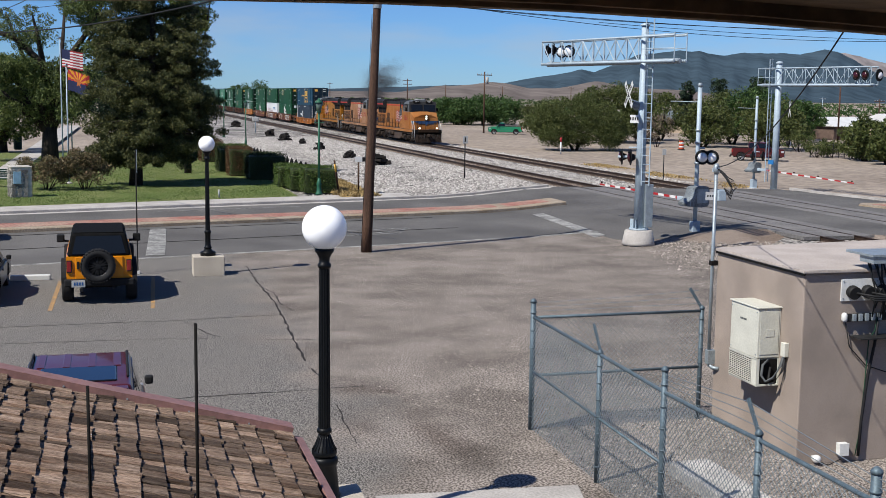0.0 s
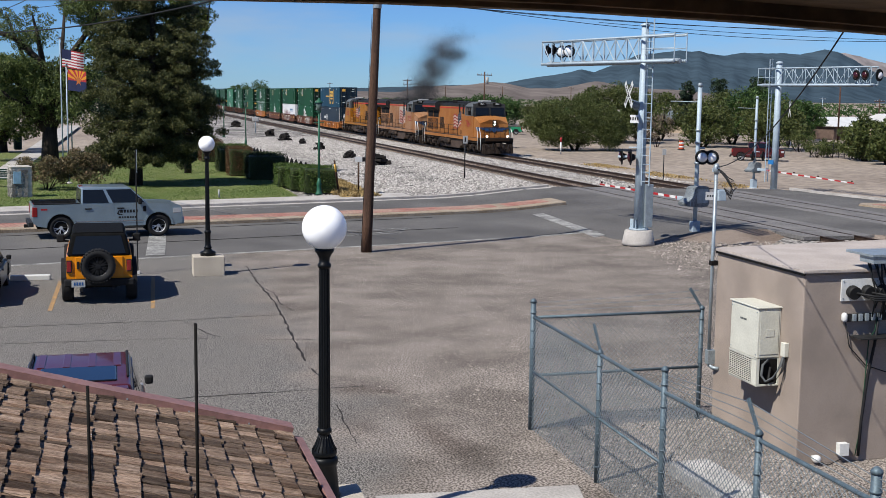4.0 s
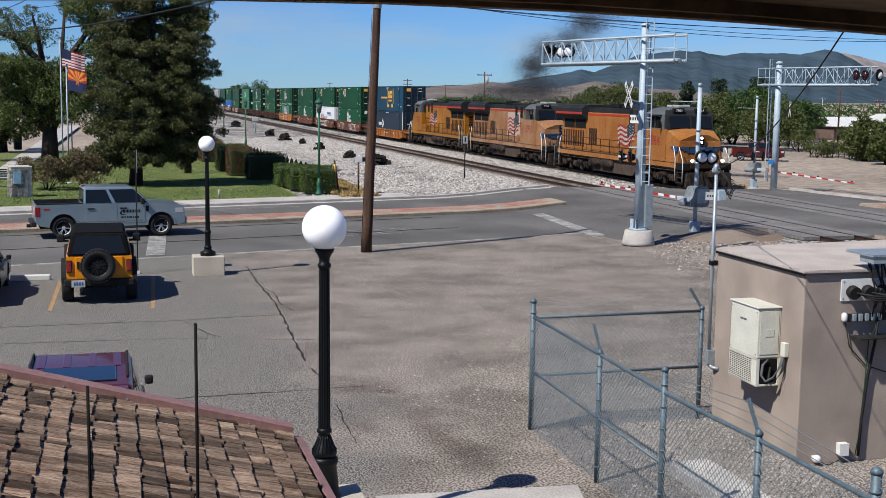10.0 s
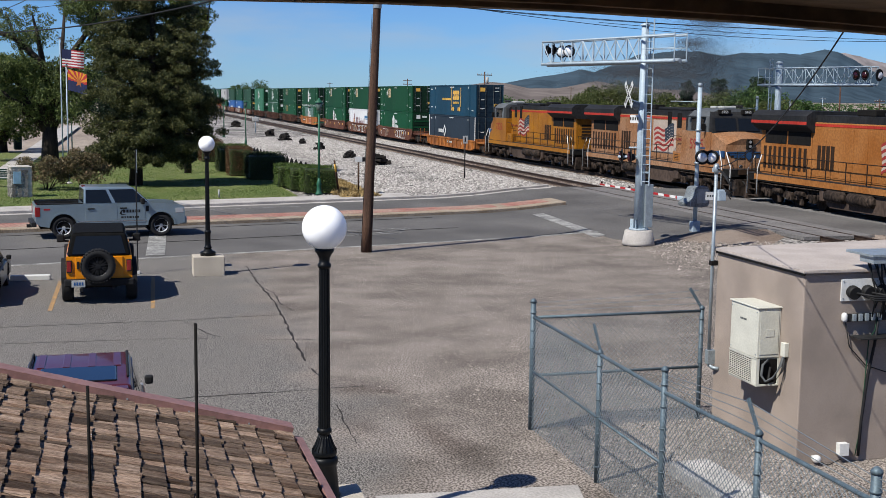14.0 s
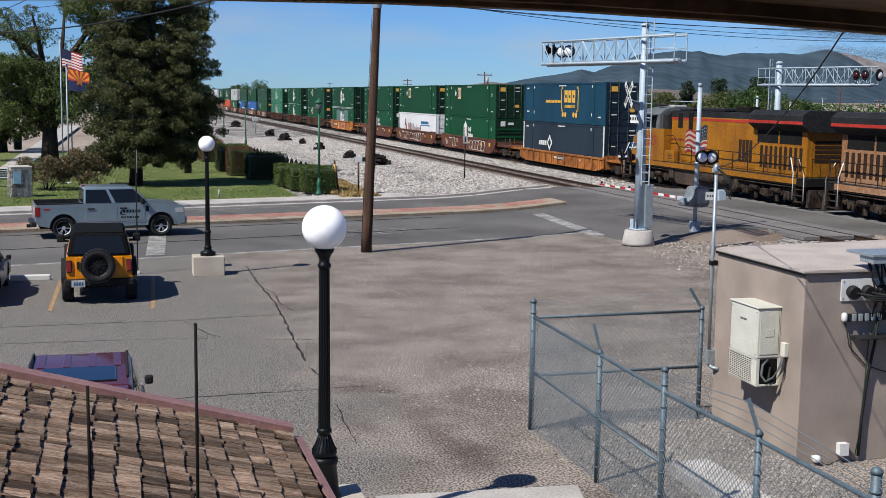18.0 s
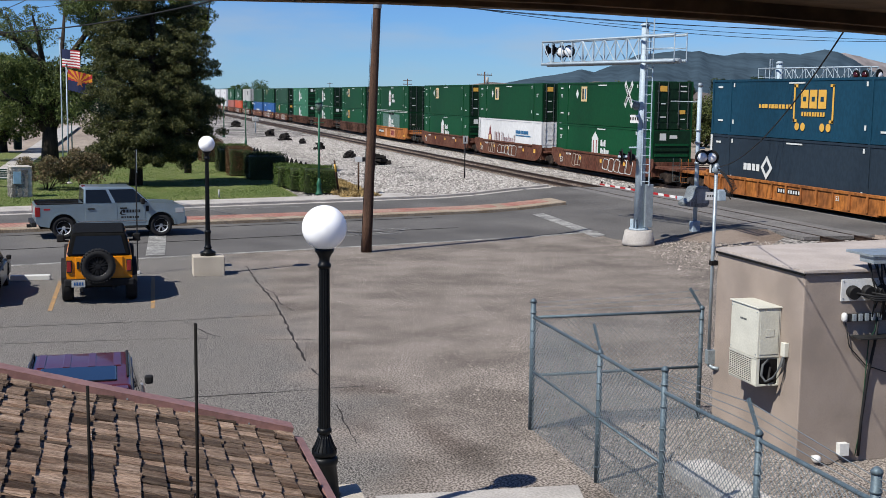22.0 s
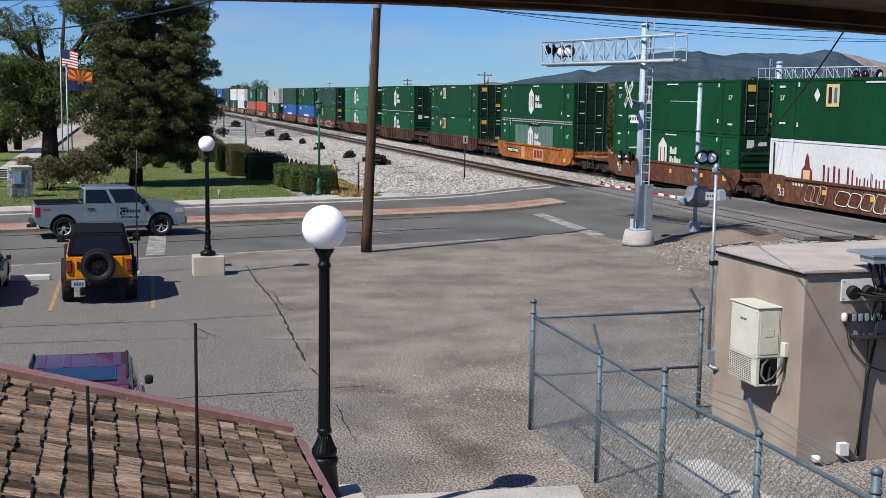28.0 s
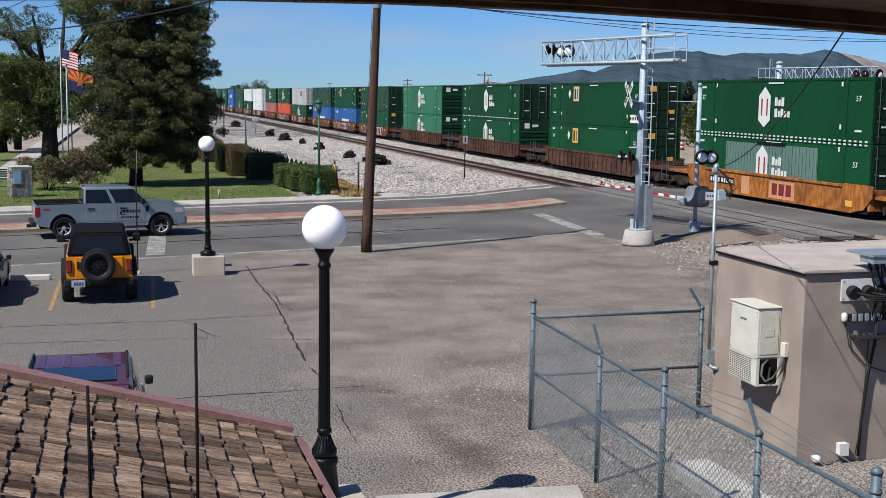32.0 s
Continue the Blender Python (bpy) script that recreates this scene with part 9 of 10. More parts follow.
hills("backdrop_hills", 2600, 900, [(-600, 8), (420, 10), (560, 14), (640, 15), (700, 14), (740, 20), (775, 27), (800, 26), (830, 29), (862, 34), (890, 32), (930, 24), (980, 24), (1020, 32), (1050, 38), (1075, 34), (1100, 30),
                                    (1140, 26), (1200, 24), (1240, 20), (1300, 6), (1700, 4), (2300, 6)], M["hillbrown"], "low brown desert hills", 0.16, 1.7, steps=380)

# ---------------------------------------------------------------- overhead wires
def wire(a, b, sag, r, label="dark overhead utility wire", n=14):
    a, b = Vector(a), Vector(b)
    pts = [a.lerp(b, k / n) - Vector((0, 0, sag * 4 * (k / n) * (1 - k / n))) for k in range(n + 1)]
    return tagged(part("overhead_wire", tube(bmesh.new(), pts, r, 5), M["cable"]), label, "wire", "overhead wires")


def on_view(px, py, dist):
    """A point seen at a place of the picture, at a distance along the axis."""
    m = cam.matrix_basis
    k = 784 / math.tan(radians(40.69 / 2))
    return m @ Vector(((px - 784) / k * dist, (441 - py) / k * dist, -dist))


for (xa, ya, da), (xb, yb, db), sag, r in (
        ((786, 10, 48), (1660, 60, 60), 0.25, 0.014), ((800, 12, 49), (1660, 52, 60), 0.35, 0.014), ((830, 14, 50), (1680, 72, 62), 0.5, 0.014), ((1060, 40, 50), (1700, 74, 60), 0.15, 0.012),
        ((-60, 58, 60), (400, -4, 40), 0.35, 0.03), ((-40, 32, 60), (75, -14, 44), 0.1, 0.016), ((40, 14, 50), (160, -4, 42), 0.1, 0.010)):
    wire(on_view(xa, ya, da), on_view(xb, yb, db), sag, r)
wire(on_view(1505, 38, 9.5), (-18.27, 9.86, 3.98), 0.28, 0.0075, "black service cable sagging to the weatherhead")
# ---------------------------------------------------------------- vehicles
def carpaint(name, color, metal=0.3, coat=0.4):
    return mat(name, color, 0.3, metal, vary=0.05, scale=2, fine=60, bump=0.0, coat=coat)


M["p_silver"] = carpaint("silver_blue_paint", (0.30, 0.385, 0.44), 0.45, 0.6)
M["p_orange"] = carpaint("orange_paint", (0.84, 0.285, 0.004), 0.0)
M["p_red"] = carpaint("dark_red_paint", (0.10, 0.016, 0.018), 0.1, 0.5)
M["p_black"] = carpaint("black_car_paint", (0.010, 0.011, 0.013), 0.2)
M["p_green"] = carpaint("green_paint", (0.02, 0.26, 0.13), 0.0)
M["p_truckred"] = carpaint("red_truck_paint", (0.075, 0.006, 0.007), 0.0)
M["rim"] = mat("alloy_rim", (0.62, 0.63, 0.65), 0.35, 0.15, vary=0.05)
M["rimdark"] = mat("dark_rim", (0.03, 0.03, 0.032), 0.4, 0.4, vary=0.1)
M["tail"] = mat("tail_lamp", (0.28, 0.012, 0.015), 0.15, vary=0, spec=0.8)
M["headglass"] = mat("head_lamp", (0.55, 0.57, 0.6), 0.12, 0.3, vary=0, spec=0.8)
M["softtop"] = mat("soft_top", (0.007, 0.007, 0.007), 0.9, vary=0.25, scale=6, fine=60, bump=0.15, spec=0.1)
WHEELS = []


def wheel(parent, x, y, r, w, rim_mat, spokes=6, turn=False):
    """Tyre with tread blocks and a spoked rim, its outer face towards the sign of y."""
    s = 1 if y > 0 else -1
    bm = bmesh.new()
    seg = 32
    prof = [(r * 0.62, -w / 2), (r * 0.90, -w / 2), (r * 0.98, -w * 0.42), (r, -w * 0.3), (r, w * 0.3), (r * 0.98, w * 0.42), (r * 0.90, w / 2), (r * 0.62, w / 2)]
    rings = [[bm.verts.new((q * math.cos(2 * math.pi * i / seg), z, q * math.sin(2 * math.pi * i / seg))) for i in range(seg)] for q, z in prof]
    for a, b in zip(rings, rings[1:]):
        for i in range(seg):
            bm.faces.new((a[i], a[(i + 1) % seg], b[(i + 1) % seg], b[i])).smooth = True
    for i in range(seg):
        bm.faces.new((rings[-1][i], rings[-1][(i + 1) % seg], rings[0][(i + 1) % seg], rings[0][i]))
    bmesh.ops.recalc_face_normals(bm, faces=bm.faces[:])
    t = part("wheel", bm, M["rubber"], parent)
    t.matrix_basis = pose(x, y, r)
    bm = bmesh.new()
    ro, ri, yo = r * 0.64, r * 0.16, s * w * 0.36
    rings = [[bm.verts.new((q * math.cos(2 * math.pi * i / seg), z, q * math.sin(2 * math.pi * i / seg))) for i in range(seg)] for q, z in ((ro, s * w * 0.46), (ro * 0.93, s * w * 0.46), (ro * 0.88, 0.0))]
    for a, b in zip(rings, rings[1:]):
        for i in range(seg):
            bm.faces.new((a[i], a[(i + 1) % seg], b[(i + 1) % seg], b[i])).smooth = True
    for k in range(spokes):
        a = 2 * math.pi * k / spokes
        for da in (-0.17, 0.17):
            d = Vector((math.cos(a + da), 0, math.sin(a + da)))
            n = Vector((-math.sin(a + da), 0, math.cos(a + da))) * r * 0.035
            p0, p1 = Vector((math.cos(a), 0, math.sin(a))) * ri * 0.8, d * ro * 0.92
            vs = [bm.verts.new(q) for q in (p0 + n + Vector((0, yo, 0)), p0 - n + Vector((0, yo, 0)), p1 - n + Vector((0, yo, 0)), p1 + n + Vector((0, yo, 0)))]
            vb = [bm.verts.new(q.co - Vector((0, s * 0.04, 0))) for q in vs]
            bm.faces.new(vs if s < 0 else vs[::-1])
            for i in range(4):
                bm.faces.new((vs[i], vs[(i + 1) % 4], vb[(i + 1) % 4], vb[i]))
    disc(bm, (0, yo, 0), (0, 1, 0), ri, 0.04, 14)
    rim = part("rim", bm, rim_mat, t)
    # black backing plate added in place of the shaded hollow behind the spokes
    part("brake_disc", disc(bmesh.new(), (0, -s * w * 0.02, 0), (0, 1, 0), ro * 0.9, 0.02, 20), M["lo_dark"], t)
    if turn:
        WHEELS.append((t, x, y, r))
    return t


def arch(cx, r, z, n=9, flip=False):
    """Points of a wheel cut-out, from front to rear over the axle."""
    pts = [(cx + r * math.cos(math.pi * k / n), z + r * math.sin(math.pi * k / n)) for k in range(n + 1)]
    return pts[::-1] if flip else pts


def skin_box(bm, lower, upper):
    """A tapering cabin from a lower and an upper rectangle: (x0, x1, half width, z)."""
    a = [bm.verts.new((x, y, lower[3])) for x, y in ((lower[0], -lower[2]), (lower[1], -lower[2]), (lower[1], lower[2]), (lower[0], lower[2]))]
    b = [bm.verts.new((x, y, upper[3])) for x, y in ((upper[0], -upper[2]), (upper[1], -upper[2]), (upper[1], upper[2]), (upper[0], upper[2]))]
    bm.faces.new(a[::-1])
    bm.faces.new(b)
    for i in range(4):
        bm.faces.new((a[i], a[(i + 1) % 4], b[(i + 1) % 4], b[i]))
    bmesh.ops.bevel(bm, geom=bm.edges[:], offset=0.06, segments=3, affect="EDGES", profile=0.6)
    for f in bm.faces:
        f.smooth = True
    return bm


def glass_panel(name, c, parent, material, lift=0.012):
    """A pane from four corners, lifted off the skin."""
    p = [Vector(q) for q in c]
    n = (p[1] - p[0]).cross(p[3] - p[0]).normalized()
    bm = bmesh.new()
    vs = [bm.verts.new(q + n * lift) for q in p]
    vb = [bm.verts.new(q - n * 0.03) for q in p]
    bm.faces.new(vs)
    bm.faces.new(vb[::-1])
    for i in range(4):
        bm.faces.new((vs[(i + 1) % 4], vs[i], vb[i], vb[(i + 1) % 4]))
    return part(name, bm, material, parent)


def lerp3(a, b, t):
    return tuple(p + (q - p) * t for p, q in zip(a, b))


def cabin_panes(parent, lower, upper, splits, pillar=0.09, dz=0.10):
    """Windscreen, rear window and side windows of a cabin; splits: shares along the side where pillars stand."""
    lo = [(lower[0], s * lower[2], lower[3]) for s in (-1, 1)] + [(lower[1], s * lower[2], lower[3]) for s in (-1, 1)]
    up = [(upper[0], s * upper[2], upper[3]) for s in (-1, 1)] + [(upper[1], s * upper[2], upper[3]) for s in (-1, 1)]
    # front and rear
    for (a, b, c, d), nm in (((lo[2], lo[3], up[3], up[2]), "windscreen"), ((lo[1], lo[0], up[0], up[1]), "rear_window")):
        q = [lerp3(lerp3(a, b, 0.07), lerp3(d, c, 0.07), 0.10), lerp3(lerp3(a, b, 0.93), lerp3(d, c, 0.93), 0.10),
             lerp3(lerp3(a, b, 0.91), lerp3(d, c, 0.91), 0.88), lerp3(lerp3(a, b, 0.09), lerp3(d, c, 0.09), 0.88)]
        glass_panel(nm, q, parent, M["glass"])
    for s in (0, 1):
        a, b, c, d = lo[s], lo[s + 2], up[s + 2], up[s]
        edges = [0.0] + splits + [1.0]
        for u0, u1 in zip(edges, edges[1:]):
            u0, u1 = u0 + 0.03, u1 - 0.03
            q = [lerp3(lerp3(a, b, u0), lerp3(d, c, u0), 0.08), lerp3(lerp3(a, b, u1), lerp3(d, c, u1), 0.08),
                 lerp3(lerp3(a, b, u1), lerp3(d, c, u1), 0.86), lerp3(lerp3(a, b, u0), lerp3(d, c, u0), 0.86)]
            glass_panel("side_window", q if s == 0 else [q[1], q[0], q[3], q[2]], parent, M["glass"])


def pickup(name, label, skin, m, crew=True, detail=True, group=""):
    t = thing(name, label, "pickup truck", m, group)
    P = M[skin]
    ax, r = 1.80, 0.425
    c0 = -1.06 if crew else 0.0
    top = 1.30
    front = [(1.45, top - 0.01), (2.40, 1.245), (2.60, 1.20), (2.69, 1.10), (2.72, 0.86), (2.70, 0.52), (2.42, 0.45)]
    low = arch(ax, 0.50, 0.45) + arch(-ax, 0.50, 0.45) + [(-2.61, 0.50), (-2.78, 0.62)]
    for s in (-1, 1):
        out = [(-2.78, 1.16), (-2.735, top), (c0, top + 0.01)] + [(c0 + 0.02, top), (1.1, top)] + front + low
        bm = prism(bmesh.new(), out, min(s * 0.90, s * 1.0), max(s * 0.90, s * 1.0))
        part("side_panel", bm, P, t)
    core = [(-2.735, 0.60), (-2.735, 0.78), (c0, 0.80), (c0 + 0.01, top - 0.02), (1.40, top - 0.02), (2.38, 1.235), (2.58, 1.19), (2.66, 1.08), (2.69, 0.86), (2.67, 0.55), (2.35, 0.50), (-2.6, 0.50)]
    part("body", prism(bmesh.new(), core, -0.895, 0.895), P if not crew else P, t)
    part("bed_floor", newbox(-2.69, c0 - 0.02, -0.89, 0.89, 0.785, 0.83), M["blackmatte"], t)
    part("tailgate", newbox(-2.79, -2.72, -0.895, 0.895, 0.62, top - 0.01, 0.015), P, t)
    for s in (-1, 1):
        part("bed_rail", newbox(-2.735, c0 - 0.02, min(s * 0.86, s * 1.0), max(s * 0.86, s * 1.0), top + 0.012, top + 0.05, 0.012), M["blackmatte"], t)
        part("bed_liner", newbox(-2.70, c0 - 0.02, min(s * 0.86, s * 0.895), max(s * 0.86, s * 0.895), 0.83, top), M["lo_grey"], t)
        part("wheel_arch_lining", prism(bmesh.new(), arch(ax, 0.485, 0.44) , min(s * 0.6, s * 0.97), max(s * 0.6, s * 0.97)), M["lo_dark"], t)
        part("wheel_arch_lining", prism(bmesh.new(), arch(-ax, 0.485, 0.44), min(s * 0.6, s * 0.97), max(s * 0.6, s * 0.97)), M["lo_dark"], t)
        for cx in (ax, -ax):
            ring = arch(cx, 0.56, 0.46, 12) + arch(cx, 0.50, 0.46, 12, True)
            part("arch_flare", prism(bmesh.new(), ring, min(s * 1.0, s * 1.025), max(s * 1.0, s * 1.025)), P, t)
        part("running_board", newbox(-1.25, 1.25, min(s * 0.85, s * 1.02), max(s * 0.85, s * 1.02), 0.36, 0.42, 0.015), M["blackmatte"], t)
        part("sill_trim", newbox(-1.3, 1.3, min(s * 0.995, s * 1.012), max(s * 0.995, s * 1.012), 0.62, 0.66, 0.004), M["chrome"], t)
        for x0, x1 in ((c0 + 0.05, 0.16), (0.18, 1.2)) if crew else ((0.1, 1.2),):
            part("door", newbox(x0, x1, min(s * 1.0, s * 1.008), max(s * 1.0, s * 1.008), 0.56, top - 0.01, 0.004), P, t)
            part("door_handle", newbox(x0 + 0.08, x0 + 0.34, min(s * 1.0, s * 1.04), max(s * 1.0, s * 1.04), 1.10, 1.15, 0.01), M["blackmatte"], t)
        part("head_lamp", newbox(2.34, 2.68, min(s * 0.62, s * 1.008), max(s * 0.62, s * 1.008), 0.88, 1.10, 0.03), M["headglass"], t)
        part("tail_lamp", newbox(-2.805, -2.62, min(s * 0.80, s * 1.012), max(s * 0.80, s * 1.012), 0.86, 1.22, 0.02), M["tail"], t)
        part("mirror", newbox(1.02, 1.16, min(s * 1.03, s * 1.24), max(s * 1.03, s * 1.24), 1.28, 1.50, 0.03), M["blackmatte"], t)
        part("fender_vent", newbox(1.22, 1.34, min(s * 0.995, s * 1.014), max(s * 0.995, s * 1.014), 0.98, 1.20, 0.01), M["blackmatte"], t)
    lower, upper = (c0, 1.42, 0.97, top - 0.02), (c0 + 0.04, 0.74, 0.85, 1.92)
    part("cabin", skin_box(bmesh.new(), lower, upper), P, t)
    cabin_panes(t, lower, upper, [0.45] if crew else [])
    part("grille", newbox(2.66, 2.75, -0.62, 0.62, 0.78, 1.10, 0.03), M["blackmatte"], t)
    part("front_bumper", newbox(2.50, 2.79, -0.98, 0.98, 0.46, 0.74, 0.05), M["p_silver"] if crew else M["chrome"], t)
    part("rear_bumper", newbox(-2.94, -2.76, -0.95, 0.95, 0.48, 0.66, 0.03), M["lo_grey"], t)
    part("hitch", newbox(-3.06, -2.86, -0.06, 0.06, 0.38, 0.5, 0.01), M["blackmatte"], t)
    part("chassis", newbox(-2.6, 2.5, -0.5, 0.5, 0.36, 0.5), M["lo_dark"], t)
    part("high_lamp", newbox(c0 + 0.02, c0 + 0.15, -0.2, 0.2, 1.90, 1.94, 0.01), M["tail"], t)
    for x in (ax, -ax):
        for s in (-1, 1):
            wheel(t, x, s * 0.86, r, 0.28, M["rim"], 6, detail)
    if detail:
        # dark lettering on the doors, as bars and a swoosh
        for s in (-1, 1):
            x = 0.36
            for w in (0.10, 0.08, 0.07, 0.08, 0.08, 0.07):
                part("door_letter", newbox(x, x + w, min(s * 1.008, s * 1.012), max(s * 1.008, s * 1.012), 0.95, 1.06), M["ink_black"], t)
                x += w + 0.035
            x = 0.30
            for w in (0.09, 0.06, 0.06, 0.09, 0.06, 0.06, 0.06):
                part("door_letter", newbox(x, x + w, min(s * 1.008, s * 1.012), max(s * 1.008, s * 1.012), 0.74, 0.81), M["ink_black"], t)
                x += w + 0.03
            part("door_swoosh", prism(bmesh.new(), [(0.24, 0.92), (0.30, 1.03), (0.44, 1.10), (0.33, 1.0), (0.32, 0.92), (0.5, 0.87), (0.3, 0.87)], min(s * 1.008, s * 1.013), max(s * 1.008, s * 1.013)), M["ink_black"], t)
            part("bed_mark", newbox(-2.50, -2.27, min(s * 1.0, s * 1.005), max(s * 1.0, s * 1.005), 1.1, 1.16), M["red"], t)
    return t


PICKUP_AT = (-47.82, -0.13, LOT + 0.02)
PICKUP = pickup("pickup_truck", "silver-blue crew-cab pickup with dark door lettering", "p_silver", pose(*PICKUP_AT, 0, 0, 97))
gx, gy, gz_ = far_at(bearing(890), 178.5, -0.48)
pickup("pickup_truck", "bright green single-cab pickup parked on dirt", "p_green", pose(gx, gy, gz_, 0, 0, -106), False, False).scale = (0.9, 0.95, 0.9)
gx, gy, gz_ = far_at(bearing(1338), 110.5, -0.48)
pickup("pickup_truck", "dark red pickup parked beyond the crossing", "p_truckred", pose(gx, gy, gz_, 0, 0, 60), True, False).scale = (0.85, 0.9, 0.9)


def off_roader():
    """Boxy orange off-roader with a black soft top, seen from behind; forward is +x in its own space."""
    t = thing("off_road_car", "boxy orange off-roader with black soft top and spare wheel", "car", pose(-34.30, -0.40, LOT + 0.014, 0, 0, 180.5))
    P = M["p_orange"]
    ax, r, hw = 1.475, 0.43, 0.83
    side = [(-2.05, 0.62), (-2.05, 1.24), (1.0, 1.26), (2.0, 1.20), (2.12, 1.08), (2.14, 0.62)] + arch(ax, 0.53, 0.55) + arch(-ax, 0.53, 0.55)
    part("body", prism(bmesh.new(), side, -hw, hw), P, t)
    part("tailgate", newbox(-2.085, -2.05, -0.60, 0.60, 0.66, 1.235, 0.012), P, t)
    part("tailgate_panel", newbox(-2.10, -2.085, -0.58, -0.20, 0.72, 0.95, 0.006), P, t)
    part("gate_handle", newbox(-2.12, -2.085, 0.50, 0.56, 0.92, 1.12, 0.01), M["blackmatte"], t)
    for s in (-1, 1):
        part("tail_lamp", newbox(-2.10, -2.0, min(s * 0.70, s * 0.81), max(s * 0.70, s * 0.81), 0.85, 1.13, 0.015), M["tail"], t)
        part("lamp_bezel", newbox(-2.095, -2.0, min(s * 0.685, s * 0.822), max(s * 0.685, s * 0.822), 0.83, 1.15, 0.01), M["blackmatte"], t)
        for cx in (ax, -ax):
            ring = arch(cx, 0.60, 0.55, 12) + arch(cx, 0.53, 0.55, 12, True)
            part("fender_flare", prism(bmesh.new(), ring, min(s * hw, s * 0.96), max(s * hw, s * 0.96)), M["blackmatte"], t)
            part("arch_lining", prism(bmesh.new(), arch(cx, 0.52, 0.54), min(s * 0.5, s * 0.82), max(s * 0.5, s * 0.82)), M["lo_dark"], t)
        part("mirror_arm", newbox(0.72, 0.78, min(s * 0.82, s * 1.0), max(s * 0.82, s * 1.0), 1.30, 1.36), M["blackmatte"], t)
        part("mirror", newbox(0.68, 0.82, min(s * 0.93, s * 1.14), max(s * 0.93, s * 1.14), 1.30, 1.52, 0.03), M["blackmatte"], t)
        part("rock_rail", newbox(-0.9, 0.9, min(s * 0.78, s * 0.92), max(s * 0.78, s * 0.92), 0.48, 0.56, 0.02), M["blackmatte"], t)
        for x0, x1 in ((-0.72, 0.05), (0.08, 0.86)):
            part("door", newbox(x0, x1, min(s * hw, s * (hw + 0.008)), max(s * hw, s * (hw + 0.008)), 0.62, 1.24, 0.004), P, t)
            part("door_handle", newbox(x0 + 0.05, x0 + 0.22, min(s * hw, s * 0.87), max(s * hw, s * 0.87), 1.06, 1.11, 0.01), M["blackmatte"], t)
    lower, upper = (-2.02, 0.98, 0.80, 1.24), (-1.86, 0.62, 0.68, 1.83)
    part("soft_top", skin_box(bmesh.new(), lower, upper), M["softtop"], t, "black fabric soft top")
    cabin_panes(t, lower, upper, [0.34, 0.66])
    part("roof_pad", newbox(-1.82, 0.53, -0.64, 0.64, 1.825, 1.855, 0.02), M["softtop"], t)
    part("rear_bumper", newbox(-2.24, -2.03, -0.88, 0.88, 0.48, 0.66, 0.03), M["blackmatte"], t)
    part("plate_holder", newbox(-2.262, -2.241, 0.36, 0.70, 0.47, 0.65, 0.004), M["c_grey"], t, "small pale number plate")
    for k in range(4):
        part("plate_bar", newbox(-2.268, -2.262, 0.41 + 0.065 * k, 0.45 + 0.065 * k, 0.52, 0.60), M["c_royal"], t)
    part("tow_hook", newbox(-2.32, -2.2, 0.42, 0.50, 0.36, 0.44, 0.01), M["blackmatte"], t)
    part("front_bumper", newbox(2.1, 2.35, -0.85, 0.85, 0.48, 0.74, 0.04), M["blackmatte"], t)
    part("chassis", newbox(-1.9, 2.0, -0.45, 0.45, 0.40, 0.62), M["lo_dark"], t)
    part("axle", rod(bmesh.new(), (-ax, -0.75, 0.42), (-ax, 0.75, 0.42), 0.06, 8), M["lo_dark"], t)
    part("exhaust", rod(bmesh.new(), (-2.15, -0.35, 0.42), (-1.6, -0.35, 0.45), 0.04, 8), M["lo_grey"], t)
    for x in (ax, -ax):
        for s in (-1, 1):
            wheel(t, x, s * 0.815, r, 0.29, M["rimdark"], 8)
    sp = wheel(t, 0, 0.1, 0.43, 0.27, M["rimdark"], 9)
    sp.name = "spare_wheel"
    sp.matrix_basis = Matrix.Translation((-2.27, 0.03, 1.02)) @ Matrix.Rotation(radians(90), 4, "Z")
    bm = bmesh.new()
    for k in range(30):
        a = 2 * math.pi * k / 30
        m = Matrix.Rotation(a, 4, "Y") @ Matrix.Translation((0.43, 0, 0))
        for y0, y1 in ((-0.13, -0.02), (0.02, 0.13)):
            v0 = len(bm.verts)
            box(bm, -0.012, 0.014, y0, y1, -0.028, 0.028)
            bm.verts.ensure_lookup_table()
            for v in bm.verts[v0:]:
                v.co = m @ v.co
    part("tread", bm, M["rubber"], sp)
    return t


off_roader()


